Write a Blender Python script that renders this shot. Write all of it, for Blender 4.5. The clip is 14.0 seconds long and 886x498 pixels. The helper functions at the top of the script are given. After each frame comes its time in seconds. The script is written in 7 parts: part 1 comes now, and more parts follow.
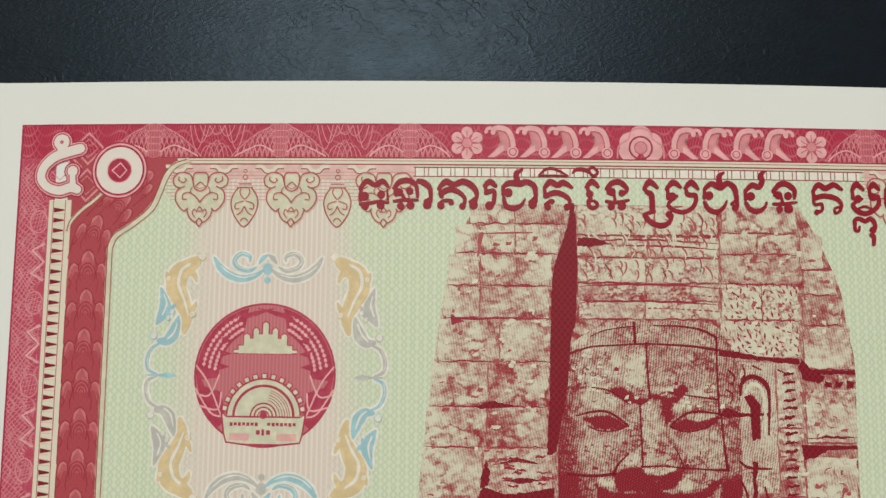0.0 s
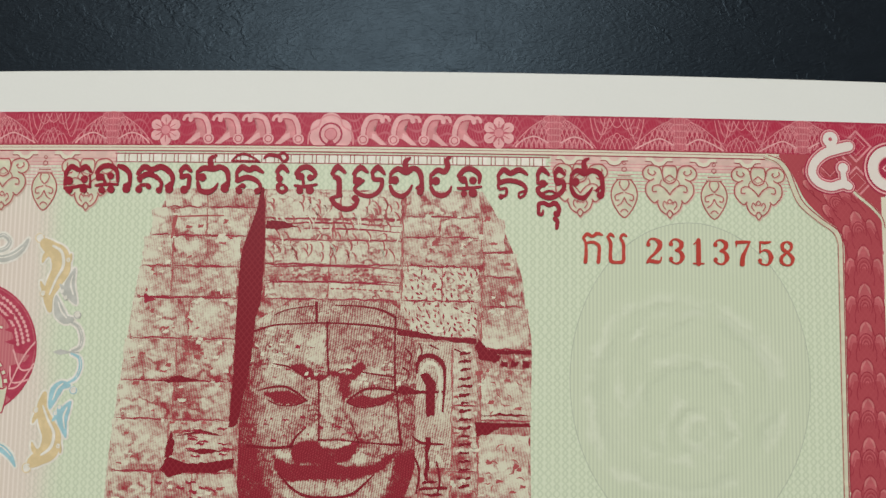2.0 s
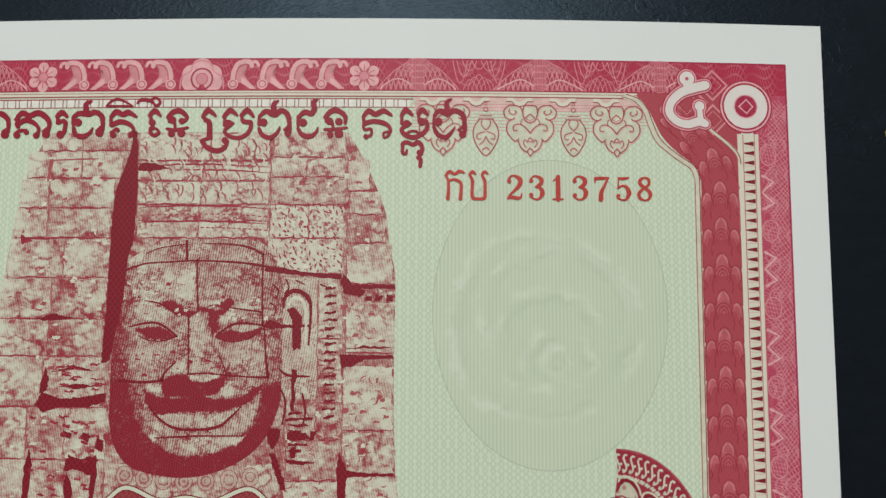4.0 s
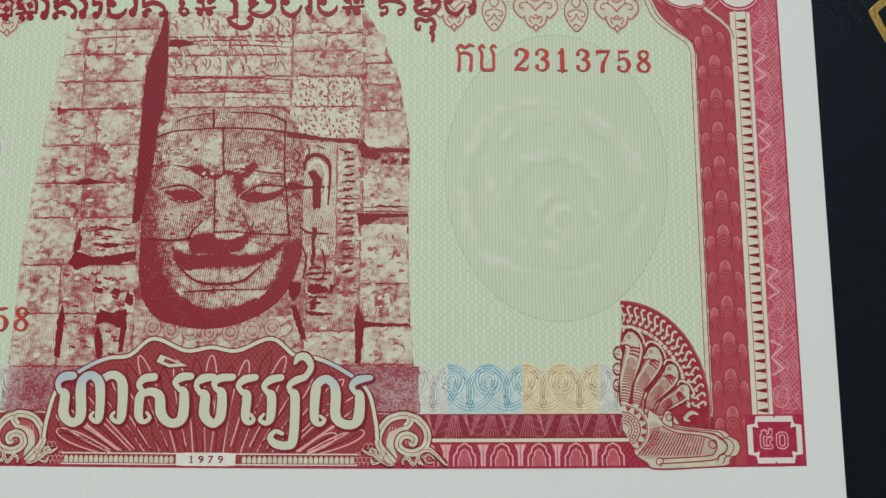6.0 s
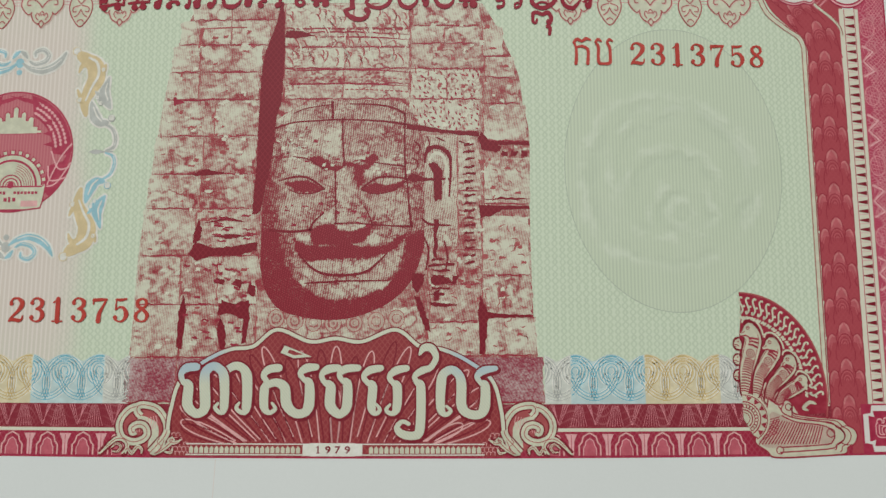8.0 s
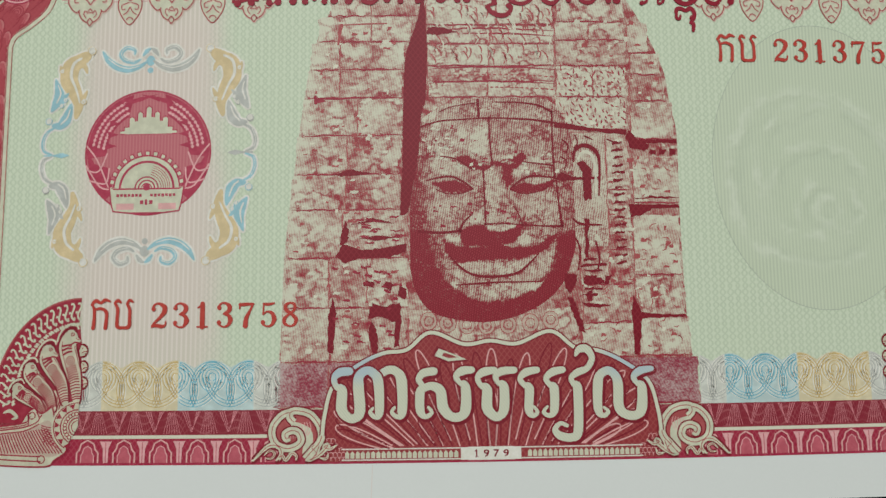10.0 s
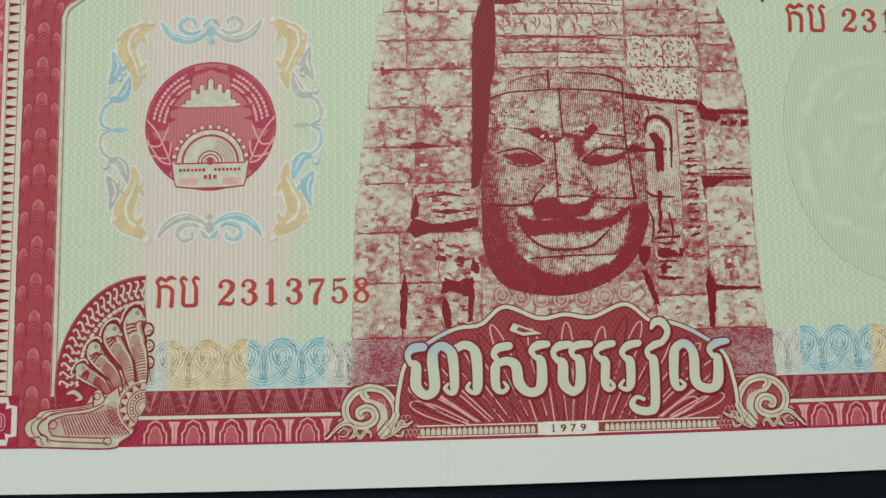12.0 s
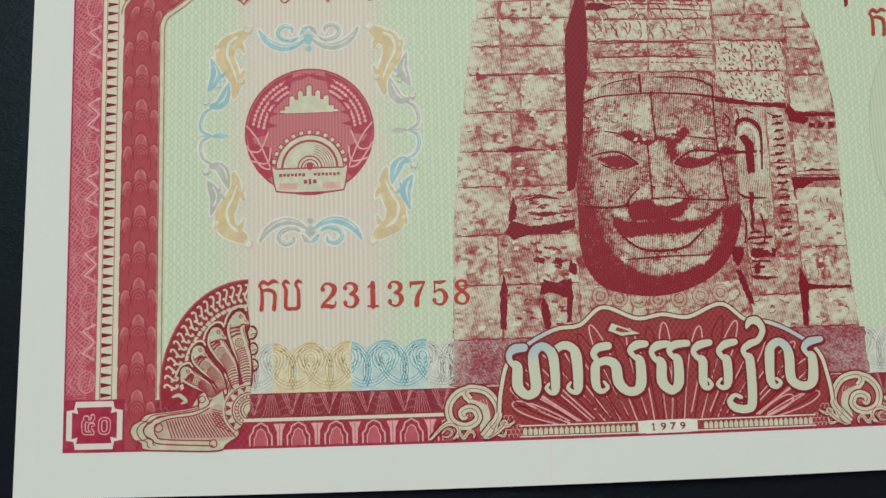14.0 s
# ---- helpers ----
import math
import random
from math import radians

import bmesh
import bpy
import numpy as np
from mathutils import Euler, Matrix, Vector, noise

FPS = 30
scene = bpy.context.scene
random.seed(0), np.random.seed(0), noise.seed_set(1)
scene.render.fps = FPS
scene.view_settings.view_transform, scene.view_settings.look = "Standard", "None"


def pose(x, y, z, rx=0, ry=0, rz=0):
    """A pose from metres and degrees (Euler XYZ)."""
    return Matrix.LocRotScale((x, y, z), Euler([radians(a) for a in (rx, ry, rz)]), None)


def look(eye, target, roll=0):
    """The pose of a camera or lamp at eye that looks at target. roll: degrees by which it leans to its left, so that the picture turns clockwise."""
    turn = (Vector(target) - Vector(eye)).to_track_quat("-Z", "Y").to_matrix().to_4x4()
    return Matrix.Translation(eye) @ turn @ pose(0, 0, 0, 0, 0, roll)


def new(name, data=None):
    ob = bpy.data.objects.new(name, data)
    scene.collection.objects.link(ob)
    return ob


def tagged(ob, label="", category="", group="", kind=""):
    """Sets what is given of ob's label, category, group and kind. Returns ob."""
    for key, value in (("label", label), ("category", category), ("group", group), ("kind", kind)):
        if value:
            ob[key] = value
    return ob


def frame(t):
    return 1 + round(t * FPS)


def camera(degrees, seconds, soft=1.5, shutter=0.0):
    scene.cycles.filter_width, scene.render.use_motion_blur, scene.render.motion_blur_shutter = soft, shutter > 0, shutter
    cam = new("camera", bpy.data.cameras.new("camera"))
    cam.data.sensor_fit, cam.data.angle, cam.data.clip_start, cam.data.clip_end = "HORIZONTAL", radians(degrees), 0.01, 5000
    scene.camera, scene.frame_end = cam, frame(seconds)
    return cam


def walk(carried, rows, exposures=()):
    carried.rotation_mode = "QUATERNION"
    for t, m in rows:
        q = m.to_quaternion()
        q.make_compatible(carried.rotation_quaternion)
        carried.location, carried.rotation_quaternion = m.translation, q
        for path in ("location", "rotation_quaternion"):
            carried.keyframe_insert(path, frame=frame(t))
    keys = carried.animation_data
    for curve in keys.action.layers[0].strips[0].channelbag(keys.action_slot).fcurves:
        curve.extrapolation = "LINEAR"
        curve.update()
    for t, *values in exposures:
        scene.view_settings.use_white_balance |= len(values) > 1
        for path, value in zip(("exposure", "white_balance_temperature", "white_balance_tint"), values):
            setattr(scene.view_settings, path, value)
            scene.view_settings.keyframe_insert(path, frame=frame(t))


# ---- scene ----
cam = camera(71.51, 14.0)
# seconds, eye in metres, turn in degrees about x, y, z (a phone held over the note, looking down)
PATH = [
    (0, 0.05014, 0.04858, 0.07536, 4.544, -1.163, 0.481),
    (0.5, 0.06143, 0.04996, 0.07511, 4.072, -0.235, 0.442),
    (1, 0.07297, 0.04894, 0.07655, 4.421, 0.424, 0.576),
    (1.5, 0.08125, 0.04810, 0.07691, 3.848, 0.470, 0.586),
    (2, 0.09066, 0.04766, 0.07819, 3.817, 1.172, 0.908),
    (2.5, 0.09864, 0.04768, 0.07840, 4.670, 1.207, 0.712),
    (2.7, 0.10317, 0.04824, 0.07944, 3.949, 1.550, 0.840),
    (4.8, 0.10816, 0.02938, 0.07943, 5.362, 1.103, -0.046),
    (5, 0.10837, 0.02715, 0.07991, 5.676, 1.213, 0.179),
    (5.5, 0.10765, 0.02274, 0.08039, 6.296, 1.273, 0.416),
    (6, 0.10615, 0.01836, 0.08197, 6.513, 1.390, 0.019),
    (6.5, 0.10329, 0.01675, 0.08277, 6.543, 1.453, 0.387),
    (7, 0.09973, 0.01619, 0.08277, 6.569, 1.289, 0.343),
    (7.5, 0.09466, 0.01669, 0.08245, 6.374, 0.768, 0.149),
    (8, 0.08888, 0.01750, 0.08268, 6.314, 0.265, 0.031),
    (8.5, 0.08246, 0.01874, 0.08255, 6.120, 0.029, -0.038),
    (9, 0.07721, 0.01892, 0.08202, 5.837, -0.326, -0.322),
    (9.2, 0.07456, 0.01910, 0.08188, 5.668, -0.560, -0.382),
    (11.5, 0.06029, 0.01771, 0.08077, 5.157, -1.962, -1.220),
    (12, 0.05681, 0.01679, 0.07976, 4.878, -2.258, -1.271),
    (12.5, 0.05380, 0.01618, 0.07986, 5.272, -2.503, -1.346),
    (13, 0.04977, 0.01540, 0.07981, 5.091, -2.655, -1.199),
    (13.5, 0.04648, 0.01573, 0.08004, 5.053, -2.630, -1.297),
    (14, 0.04400, 0.01659, 0.08031, 5.434, -2.507, -1.742),
]
walk(cam, [(t, pose(x, y, z, a, b, c)) for t, x, y, z, a, b, c in PATH],
     exposures=[(0.0, -0.16, 6900, 15), (2.7, -0.20, 6600, 16), (5.0, -0.26, 6350, 13), (9.2, -0.35, 6400, 13), (11.5, -0.32, 6400, 9), (14.0, -0.28, 6500, 8)])

# ---- light ----
world = bpy.data.worlds.new("world")
scene.world = world
world.use_nodes = True
world.node_tree.nodes["Background"].inputs[0].default_value = (0.75, 0.85, 1.0, 1)
world.node_tree.nodes["Background"].inputs[1].default_value = 0.05


def area_lamp(name, eye, target, size_x, size_y, power, colour):
    data = bpy.data.lights.new(name, "AREA")
    data.shape, data.size, data.size_y = "RECTANGLE", size_x, size_y
    data.energy, data.color = power, colour
    ob = new(name, data)
    ob.matrix_world = look(eye, target)
    return ob


area_lamp("ceiling_light_lamp", (-0.14, 1.05, 2.33), (-0.05, 0.85, 0), 1.15, 0.6, 64, (1.0, 0.985, 0.945))

# ---- materials ----
MM = 0.001


class Nodes:
    """Short hand for building a node material."""

    def __init__(self, name):
        self.mat = bpy.data.materials.new(name)
        self.mat.use_nodes = True
        self.tree = self.mat.node_tree
        self.bsdf = self.tree.nodes["Principled BSDF"]
        self.coord = self.tree.nodes.new("ShaderNodeTexCoord").outputs["Object"]
        split = self.node("ShaderNodeSeparateXYZ", self.coord)
        self.x = self.math("MULTIPLY", split.outputs[0], 1000)
        self.y = self.math("MULTIPLY", split.outputs[1], 1000)

    def put(self, socket, value):
        if isinstance(value, bpy.types.NodeSocket):
            self.tree.links.new(value, socket)
        elif isinstance(value, tuple) and len(value) == 3 and socket.type == "RGBA":
            socket.default_value = (*value, 1)
        else:
            socket.default_value = value

    def node(self, kind, *values, operation=None):
        n = self.tree.nodes.new(kind)
        if operation:
            n.operation = operation
        for socket, value in zip(n.inputs, values):
            if value is not None:
                self.put(socket, value)
        return n

    def math(self, op, *values):
        return self.node("ShaderNodeMath", *values, operation=op).outputs[0]

    def add(self, a, b):
        return self.math("ADD", a, b)

    def add_vector(self, a, b):
        return self.node("ShaderNodeVectorMath", a, b, operation="ADD").outputs[0]

    def sub(self, a, b):
        return self.math("SUBTRACT", a, b)

    def mul(self, a, b):
        return self.math("MULTIPLY", a, b)

    def sin(self, a):
        return self.math("SINE", a)

    def step(self, value, low, high):
        n = self.node("ShaderNodeMapRange", value, low, high, 0.0, 1.0)
        n.interpolation_type = "SMOOTHSTEP"
        return n.outputs[0]

    def mix(self, fac, a, b):
        n = self.tree.nodes.new("ShaderNodeMix")
        n.data_type = "RGBA"
        self.put(n.inputs[0], fac)
        self.put(n.inputs[6], a)
        self.put(n.inputs[7], b)
        return n.outputs[2]

    def noise(self, scale, detail=3.0, rough=0.55, stretch=(1, 1, 1), random_shift=False):
        where = self.node("ShaderNodeMapping", self.coord, None, None, stretch).outputs[0]
        if random_shift:
            rnd = self.node("ShaderNodeObjectInfo").outputs["Random"]
            where = self.node("ShaderNodeVectorMath", where, self.mul(rnd, 0.9), operation="ADD").outputs[0]
        n = self.tree.nodes.new("ShaderNodeTexNoise")
        self.put(n.inputs["Vector"], where)
        n.inputs["Scale"].default_value, n.inputs["Detail"].default_value, n.inputs["Roughness"].default_value = scale, detail, rough
        return n.outputs[0]

    def bump(self, height, strength, distance):
        n = self.tree.nodes.new("ShaderNodeBump")
        n.inputs["Strength"].default_value, n.inputs["Distance"].default_value = strength, distance
        self.put(n.inputs["Height"], height)
        self.put(self.bsdf.inputs["Normal"], n.outputs[0])

    def done(self, colour, rough=0.7, metal=0.0, spec=0.3):
        self.put(self.bsdf.inputs["Base Color"], colour)
        self.put(self.bsdf.inputs["Roughness"], rough)
        self.put(self.bsdf.inputs["Metallic"], metal)
        self.bsdf.inputs["Specular IOR Level"].default_value = spec
        return self.mat


CREAM = (0.66, 0.66, 0.52)
RED = (0.302, 0.021, 0.042)
CRIMSON = (0.353, 0.0218, 0.0588)
DARK = (0.202, 0.0101, 0.021)
PINK = (0.68, 0.37, 0.37)


def ink(name, colour, light=None, grain=0.12):
    """Printing ink: slightly uneven in strength, on the tooth of the paper."""
    n = Nodes(name)
    soft = n.noise(900, 3, 0.6)
    other = light or tuple(min(1, c * 1.5 + 0.05) for c in colour)
    n.bump(n.noise(3500, 2), 0.08, 0.0001)
    return n.done(n.mix(n.mul(n.step(soft, 0.35, 0.75), grain * 3), colour, other), 0.54, 0, 0.22)


def paper_material():
    n = Nodes("cotton paper")
    fibre = n.noise(2600, 4, 0.6)
    cloud = n.noise(60, 3, 0.5)
    n.bump(fibre, 0.10, 0.0001)
    return n.done(n.mix(n.add(n.mul(fibre, 0.35), n.mul(cloud, 0.4)), (0.675, 0.735, 0.70), (0.75, 0.81, 0.78)), 0.60, 0, 0.26)


def tint_material():
    """Pale green underprint with a woven net, turning pink round the emblem."""
    n = Nodes("pale green underprint")
    sway = n.add(n.mul(n.sin(n.mul(n.y, 3.9)), 0.30), n.mul(n.sub(n.noise(420, 3), 0.5), 0.5))
    net = n.math("MAXIMUM", n.sin(n.mul(n.add(n.x, sway), 6.3)), n.sin(n.mul(n.sub(n.x, sway), 6.3)))
    lines = n.sin(n.mul(n.x, 10.5))
    dx = n.math("ABSOLUTE", n.sub(n.x, 31.0))
    wide = n.noise(130, 2, 0.5)
    panel = n.math("SUBTRACT", 1.0, n.step(n.add(dx, n.mul(n.sub(wide, 0.5), 2.0)), 5.0, 11.0))
    glow = n.math("SUBTRACT", 1.0, n.step(n.add(dx, n.mul(n.sub(wide, 0.5), 4.0)), 7.0, 12.5))
    low = n.step(n.y, 8.0, 22.0)
    top = n.math("SUBTRACT", 1.0, n.mul(n.step(n.y, 53.0, 62.0), 0.3))
    pink = n.mul(n.mul(glow, 0.85), n.mul(top, n.add(n.mul(low, 0.45), 0.55)))
    base = n.mix(pink, (0.58, 0.70, 0.51), (0.71, 0.63, 0.56))
    base = n.mix(n.mul(wide, 0.18), base, (0.66, 0.71, 0.60))
    weave = n.mix(n.mul(n.step(n.mul(net, -1.0), -0.75, 0.1), 0.24), base, (0.74, 0.80, 0.69))
    weave = n.mix(n.mul(n.step(net, 0.62, 0.98), n.add(0.14, n.mul(n.noise(700, 3), 0.34))), weave, (0.37, 0.47, 0.355))
    striped = n.mix(n.mul(n.step(lines, -0.1, 0.9), 0.75), n.mix(0.30, base, (0.58, 0.51, 0.44)), (0.77, 0.73, 0.66))
    n.bump(n.noise(2600, 3), 0.10, 0.0001)
    return n.done(n.mix(panel, weave, striped), 0.60, 0, 0.26)


def watermark_material():
    """Fine upright stripes over a softly embossed, broken relief, part bump, part painted tone."""
    n = Nodes("pale striped underprint")
    lines = n.step(n.sin(n.mul(n.x, 13.6)), -0.5, 0.7)
    base = n.mix(n.noise(110, 2), (0.565, 0.67, 0.49), (0.61, 0.70, 0.535))
    warp = n.add(n.mul(n.sub(n.noise(140, 2), 0.5), 3.0), n.mul(n.sub(n.noise(420, 3), 0.5), 2.4))

    def hoop(cx, cy, radius, half, low, high):
        """A soft ring, kept only between two heights."""
        dx, dy = n.sub(n.x, cx), n.sub(n.y, cy)
        r = n.add(n.math("SQRT", n.add(n.mul(dx, dx), n.mul(dy, dy))), warp)
        on = n.math("SUBTRACT", 1.0, n.step(n.math("ABSOLUTE", n.sub(r, radius)), 0.0, half))
        return n.mul(on, n.mul(n.step(n.y, low - 1.5, low + 1.5), n.math("SUBTRACT", 1.0, n.step(n.y, high - 1.5, high + 1.5))))

    crest, hollow = 0.0, 0.0
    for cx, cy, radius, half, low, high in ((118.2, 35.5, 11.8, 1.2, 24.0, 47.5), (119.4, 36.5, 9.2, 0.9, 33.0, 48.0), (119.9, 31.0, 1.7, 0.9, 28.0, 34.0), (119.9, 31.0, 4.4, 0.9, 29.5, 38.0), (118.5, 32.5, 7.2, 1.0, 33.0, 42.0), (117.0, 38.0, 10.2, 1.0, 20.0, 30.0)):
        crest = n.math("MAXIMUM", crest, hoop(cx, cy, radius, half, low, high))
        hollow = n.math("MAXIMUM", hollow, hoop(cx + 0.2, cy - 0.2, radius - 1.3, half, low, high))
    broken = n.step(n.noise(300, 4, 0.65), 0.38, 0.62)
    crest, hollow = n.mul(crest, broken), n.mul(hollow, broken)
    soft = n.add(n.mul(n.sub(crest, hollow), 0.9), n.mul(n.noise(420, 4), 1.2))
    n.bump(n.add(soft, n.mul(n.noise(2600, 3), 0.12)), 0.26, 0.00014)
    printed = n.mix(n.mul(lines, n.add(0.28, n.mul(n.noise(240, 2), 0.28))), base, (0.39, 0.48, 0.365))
    # watermark tone and emboss shading put into the colour: crests paler, hollows darker
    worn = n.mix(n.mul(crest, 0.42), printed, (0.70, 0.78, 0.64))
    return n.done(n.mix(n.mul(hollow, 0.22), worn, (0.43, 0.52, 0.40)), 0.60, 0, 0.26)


def guilloche(name, ground, line, along, scale, dense=0.55):
    """Machine-engraved border: crossing fans of fine pale lines on red."""
    n = Nodes(name)
    a, b = (n.x, n.y) if along == "x" else (n.y, n.x)
    warp = n.mul(n.sin(n.mul(a, 6.2832 / 7.7)), 1.6)
    p = n.sin(n.mul(n.add(n.mul(a, 1.0), n.add(n.mul(b, 0.55), warp)), scale))
    q = n.sin(n.mul(n.sub(n.mul(a, 1.0), n.add(n.mul(b, 0.55), warp)), scale))
    fan = n.math("MAXIMUM", n.step(p, 0.55, 0.95), n.step(q, 0.55, 0.95))
    zone = n.add(0.55, n.mul(n.sin(n.mul(a, 6.2832 / 3.85)), 0.35))
    soft = n.noise(700, 3)
    n.bump(n.noise(3500, 2), 0.08, 0.0001)
    col = n.mix(n.mul(n.mul(fan, zone), dense), ground, line)
    return n.done(n.mix(n.mul(soft, 0.14), col, line), 0.54, 0, 0.22)


def lattice(name, ground, line, dense):
    n = Nodes(name)
    p = n.sin(n.mul(n.add(n.x, n.mul(n.y, 0.8)), 9.0))
    q = n.sin(n.mul(n.sub(n.x, n.mul(n.y, 0.8)), 9.0))
    net = n.math("MAXIMUM", n.step(p, 0.6, 0.98), n.step(q, 0.6, 0.98))
    n.bump(n.noise(3500, 2), 0.08, 0.0001)
    return n.done(n.mix(n.mul(net, n.add(n.mul(n.noise(300, 2), 0.6), dense)), ground, line), 0.54, 0, 0.22)


def engraving(name, dark, light, grain, hatch=9.0, weft=0.05, coarse=1.45, fine=1.9, low=-0.04, high=1.04, curls=0.0, slant=0.55):
    """An engraved picture: ink coverage from the 'tone' of the plate, broken into specks, curling cuts and hatching."""
    n = Nodes(name)
    tone = n.tree.nodes.new("ShaderNodeAttribute")
    tone.attribute_name = "tone"
    speck = n.noise(grain, 5, 0.6, random_shift=True)
    chip = n.noise(grain * 2.6, 4, 0.72, (1.0, 1.25, 1), random_shift=True)
    sway = n.mul(n.noise(500, 2), 0.5)
    lines = n.sin(n.mul(n.add(n.add(n.x, sway), n.mul(n.y, slant)), hatch * 1.9))
    cross = n.sin(n.mul(n.sub(n.mul(n.x, 0.55), n.add(n.y, sway)), hatch * 1.9))
    weave = n.add(n.mul(lines, weft), n.mul(cross, weft * 0.35))
    level = n.add(n.mul(n.sub(speck, 0.5), coarse), n.mul(n.sub(chip, 0.5), fine))
    level = n.add(level, weave)
    if curls:
        vein = n.math("ABSOLUTE", n.sub(n.noise(grain * 0.85, 2, 0.5, (1.0, 1.2, 1), random_shift=True), 0.5))
        where = n.step(n.noise(grain * 0.3, 2, random_shift=True), 0.40, 0.60)
        level = n.add(level, n.mul(n.mul(n.sub(n.math("SUBTRACT", 1.0, n.step(vein, 0.01, 0.085)), 0.3), where), curls))
    cover = n.step(n.add(level, tone.outputs["Fac"]), low, high)
    n.bump(n.noise(3500, 2), 0.08, 0.0001)
    deep = n.mix(n.mul(n.step(n.add(n.mul(lines, 0.6), n.mul(cross, 0.4)), 0.0, 0.9), n.add(0.12, n.mul(chip, 0.8))), dark, tuple(min(1.0, 1.7 * c + 0.045) for c in dark))
    return n.done(n.mix(cover, light, deep), 0.54, 0, 0.22)


def leather_material():
    n = Nodes("black leatherette")
    cells = n.tree.nodes.new("ShaderNodeTexVoronoi")
    cells.feature = "DISTANCE_TO_EDGE"
    wobble = n.node("ShaderNodeVectorMath", n.coord, n.mul(n.noise(900, 3), 0.0016), operation="ADD").outputs[0]
    n.put(cells.inputs["Vector"], n.node("ShaderNodeMapping", wobble, None, (0, 0, 0.6), (1.0, 2.2, 1.0)).outputs[0])
    cells.inputs["Scale"].default_value = 850
    grain = n.step(cells.outputs["Distance"], 0.0, 0.35)
    crease = n.noise(330, 5, 0.68, (0.6, 2.0, 1))
    turned = n.node("ShaderNodeMapping", n.add_vector(n.coord, n.mul(n.noise(420, 3), 0.0030)), None, (0, 0, 0.62)).outputs[0]
    slant = n.node("ShaderNodeMapping", turned, None, None, (0.40, 2.2, 1.0)).outputs[0]
    long_folds = n.tree.nodes.new("ShaderNodeTexNoise")
    n.put(long_folds.inputs["Vector"], slant)
    long_folds.inputs["Scale"].default_value, long_folds.inputs["Detail"].default_value = 60, 3
    fold = n.step(n.sin(n.mul(long_folds.outputs[0], 62.0)), 0.25, 1.0)
    where = n.mul(n.step(n.noise(26, 2), 0.46, 0.62), n.step(n.noise(190, 2), 0.38, 0.55))
    height = n.add(n.add(n.mul(grain, 0.20), n.mul(crease, 0.9)), n.mul(n.mul(fold, where), 0.85))
    n.bump(height, 0.20, 0.0003)
    n.bsdf.inputs["Specular Tint"].default_value = (0.52, 0.80, 1.0, 1)
    return n.done(n.mix(crease, (0.004, 0.0055, 0.008), (0.008, 0.011, 0.015)), n.add(0.34, n.mul(n.noise(300, 2), 0.10)), 0, 0.22)


M_PAPER = paper_material()
M_TINT = tint_material()
M_WATER = watermark_material()
M_CREAM = ink("unprinted cream", CREAM, (0.72, 0.72, 0.60))
M_WHITE = ink("unprinted white", (0.70, 0.68, 0.62), (0.76, 0.74, 0.70))
M_RED = ink("red ink", RED)
M_CRIMSON = ink("crimson ink", CRIMSON)
M_DARK = ink("dark red ink", DARK, grain=0.06)
M_PINK = ink("pink ink", PINK)
M_ROSE = ink("rose ink", (0.47, 0.10, 0.13))
M_SERIAL = ink("orange red ink", (0.45, 0.05, 0.035), grain=0.08)
M_GOLDINK = ink("straw yellow ink", (0.61, 0.51, 0.29))
M_BLUE = ink("sky blue ink", (0.29, 0.52, 0.57))
M_GREY = ink("grey ink", (0.44, 0.47, 0.43))
M_SCROLLEDGE = ink("cream scroll edge", (0.69, 0.705, 0.62))
M_RINGBLUE = ink("blue ring ink", (0.14, 0.42, 0.51))
M_RINGGOLD = ink("yellow ring ink", (0.54, 0.41, 0.16))
M_RINGGREY = ink("grey ring ink", (0.43, 0.46, 0.42))
M_HAZE = ink("pale cream ink", (0.70, 0.72, 0.62))
M_LINE = ink("fine grey green ink", (0.38, 0.46, 0.36))
M_BAND = guilloche("crimson guilloche", (0.40, 0.012, 0.05), (0.60, 0.22, 0.25), "x", 9.0)
M_SIDE = guilloche("rose guilloche", (0.46, 0.04, 0.095), (0.68, 0.34, 0.36), "y", 9.0, 0.6)
M_LOWBAND = guilloche("dark red guilloche", (0.225, 0.009, 0.025), (0.50, 0.18, 0.19), "x", 12.0, 0.5)
M_SCALE = lattice("russet scales", (0.40, 0.064, 0.08), (0.44, 0.085, 0.10), 0.1)
M_PANEL = lattice("russet panel", (0.285, 0.037, 0.043), (0.42, 0.12, 0.105), 0.1)
M_ARCADE = lattice("crimson arcade", (0.34, 0.022, 0.053), (0.48, 0.14, 0.16), 0.0)
M_ROSEPALE = ink("pale rose ink", (0.60, 0.24, 0.26))
M_PINKTINT = ink("pink tint", (0.66, 0.38, 0.36))
M_PENDANT = ink("pale celadon", (0.55, 0.575, 0.43))
M_SERPENT = ink("pale straw ink", (0.52, 0.52, 0.385))
M_PENLINE = ink("russet line ink", (0.37, 0.08, 0.08))
M_SCALEDARK = ink("deep russet ink", (0.31, 0.032, 0.05))
M_SCALELIGHT = ink("light russet ink", (0.50, 0.17, 0.17))
M_SCALESOFT = ink("soft russet ink", (0.45, 0.10, 0.115))
M_STRIPGREY = ink("pale grey tint", (0.56, 0.60, 0.53))
M_STRIPGOLD = ink("pale yellow tint", (0.63, 0.58, 0.38))
M_STRIPBLUE = ink("pale blue tint", (0.46, 0.60, 0.58))
M_PALESTONE = ink("pale stone", (0.60, 0.61, 0.48))
M_WORN = ink("worn rose stone", (0.47, 0.38, 0.30))
M_EMBRED = ink("rose red ink", (0.39, 0.04, 0.08))
M_PENSOFT = ink("faint rose shade", (0.55, 0.44, 0.36))
M_LEAFPINK = ink("rose leaf ink", (0.58, 0.24, 0.25))
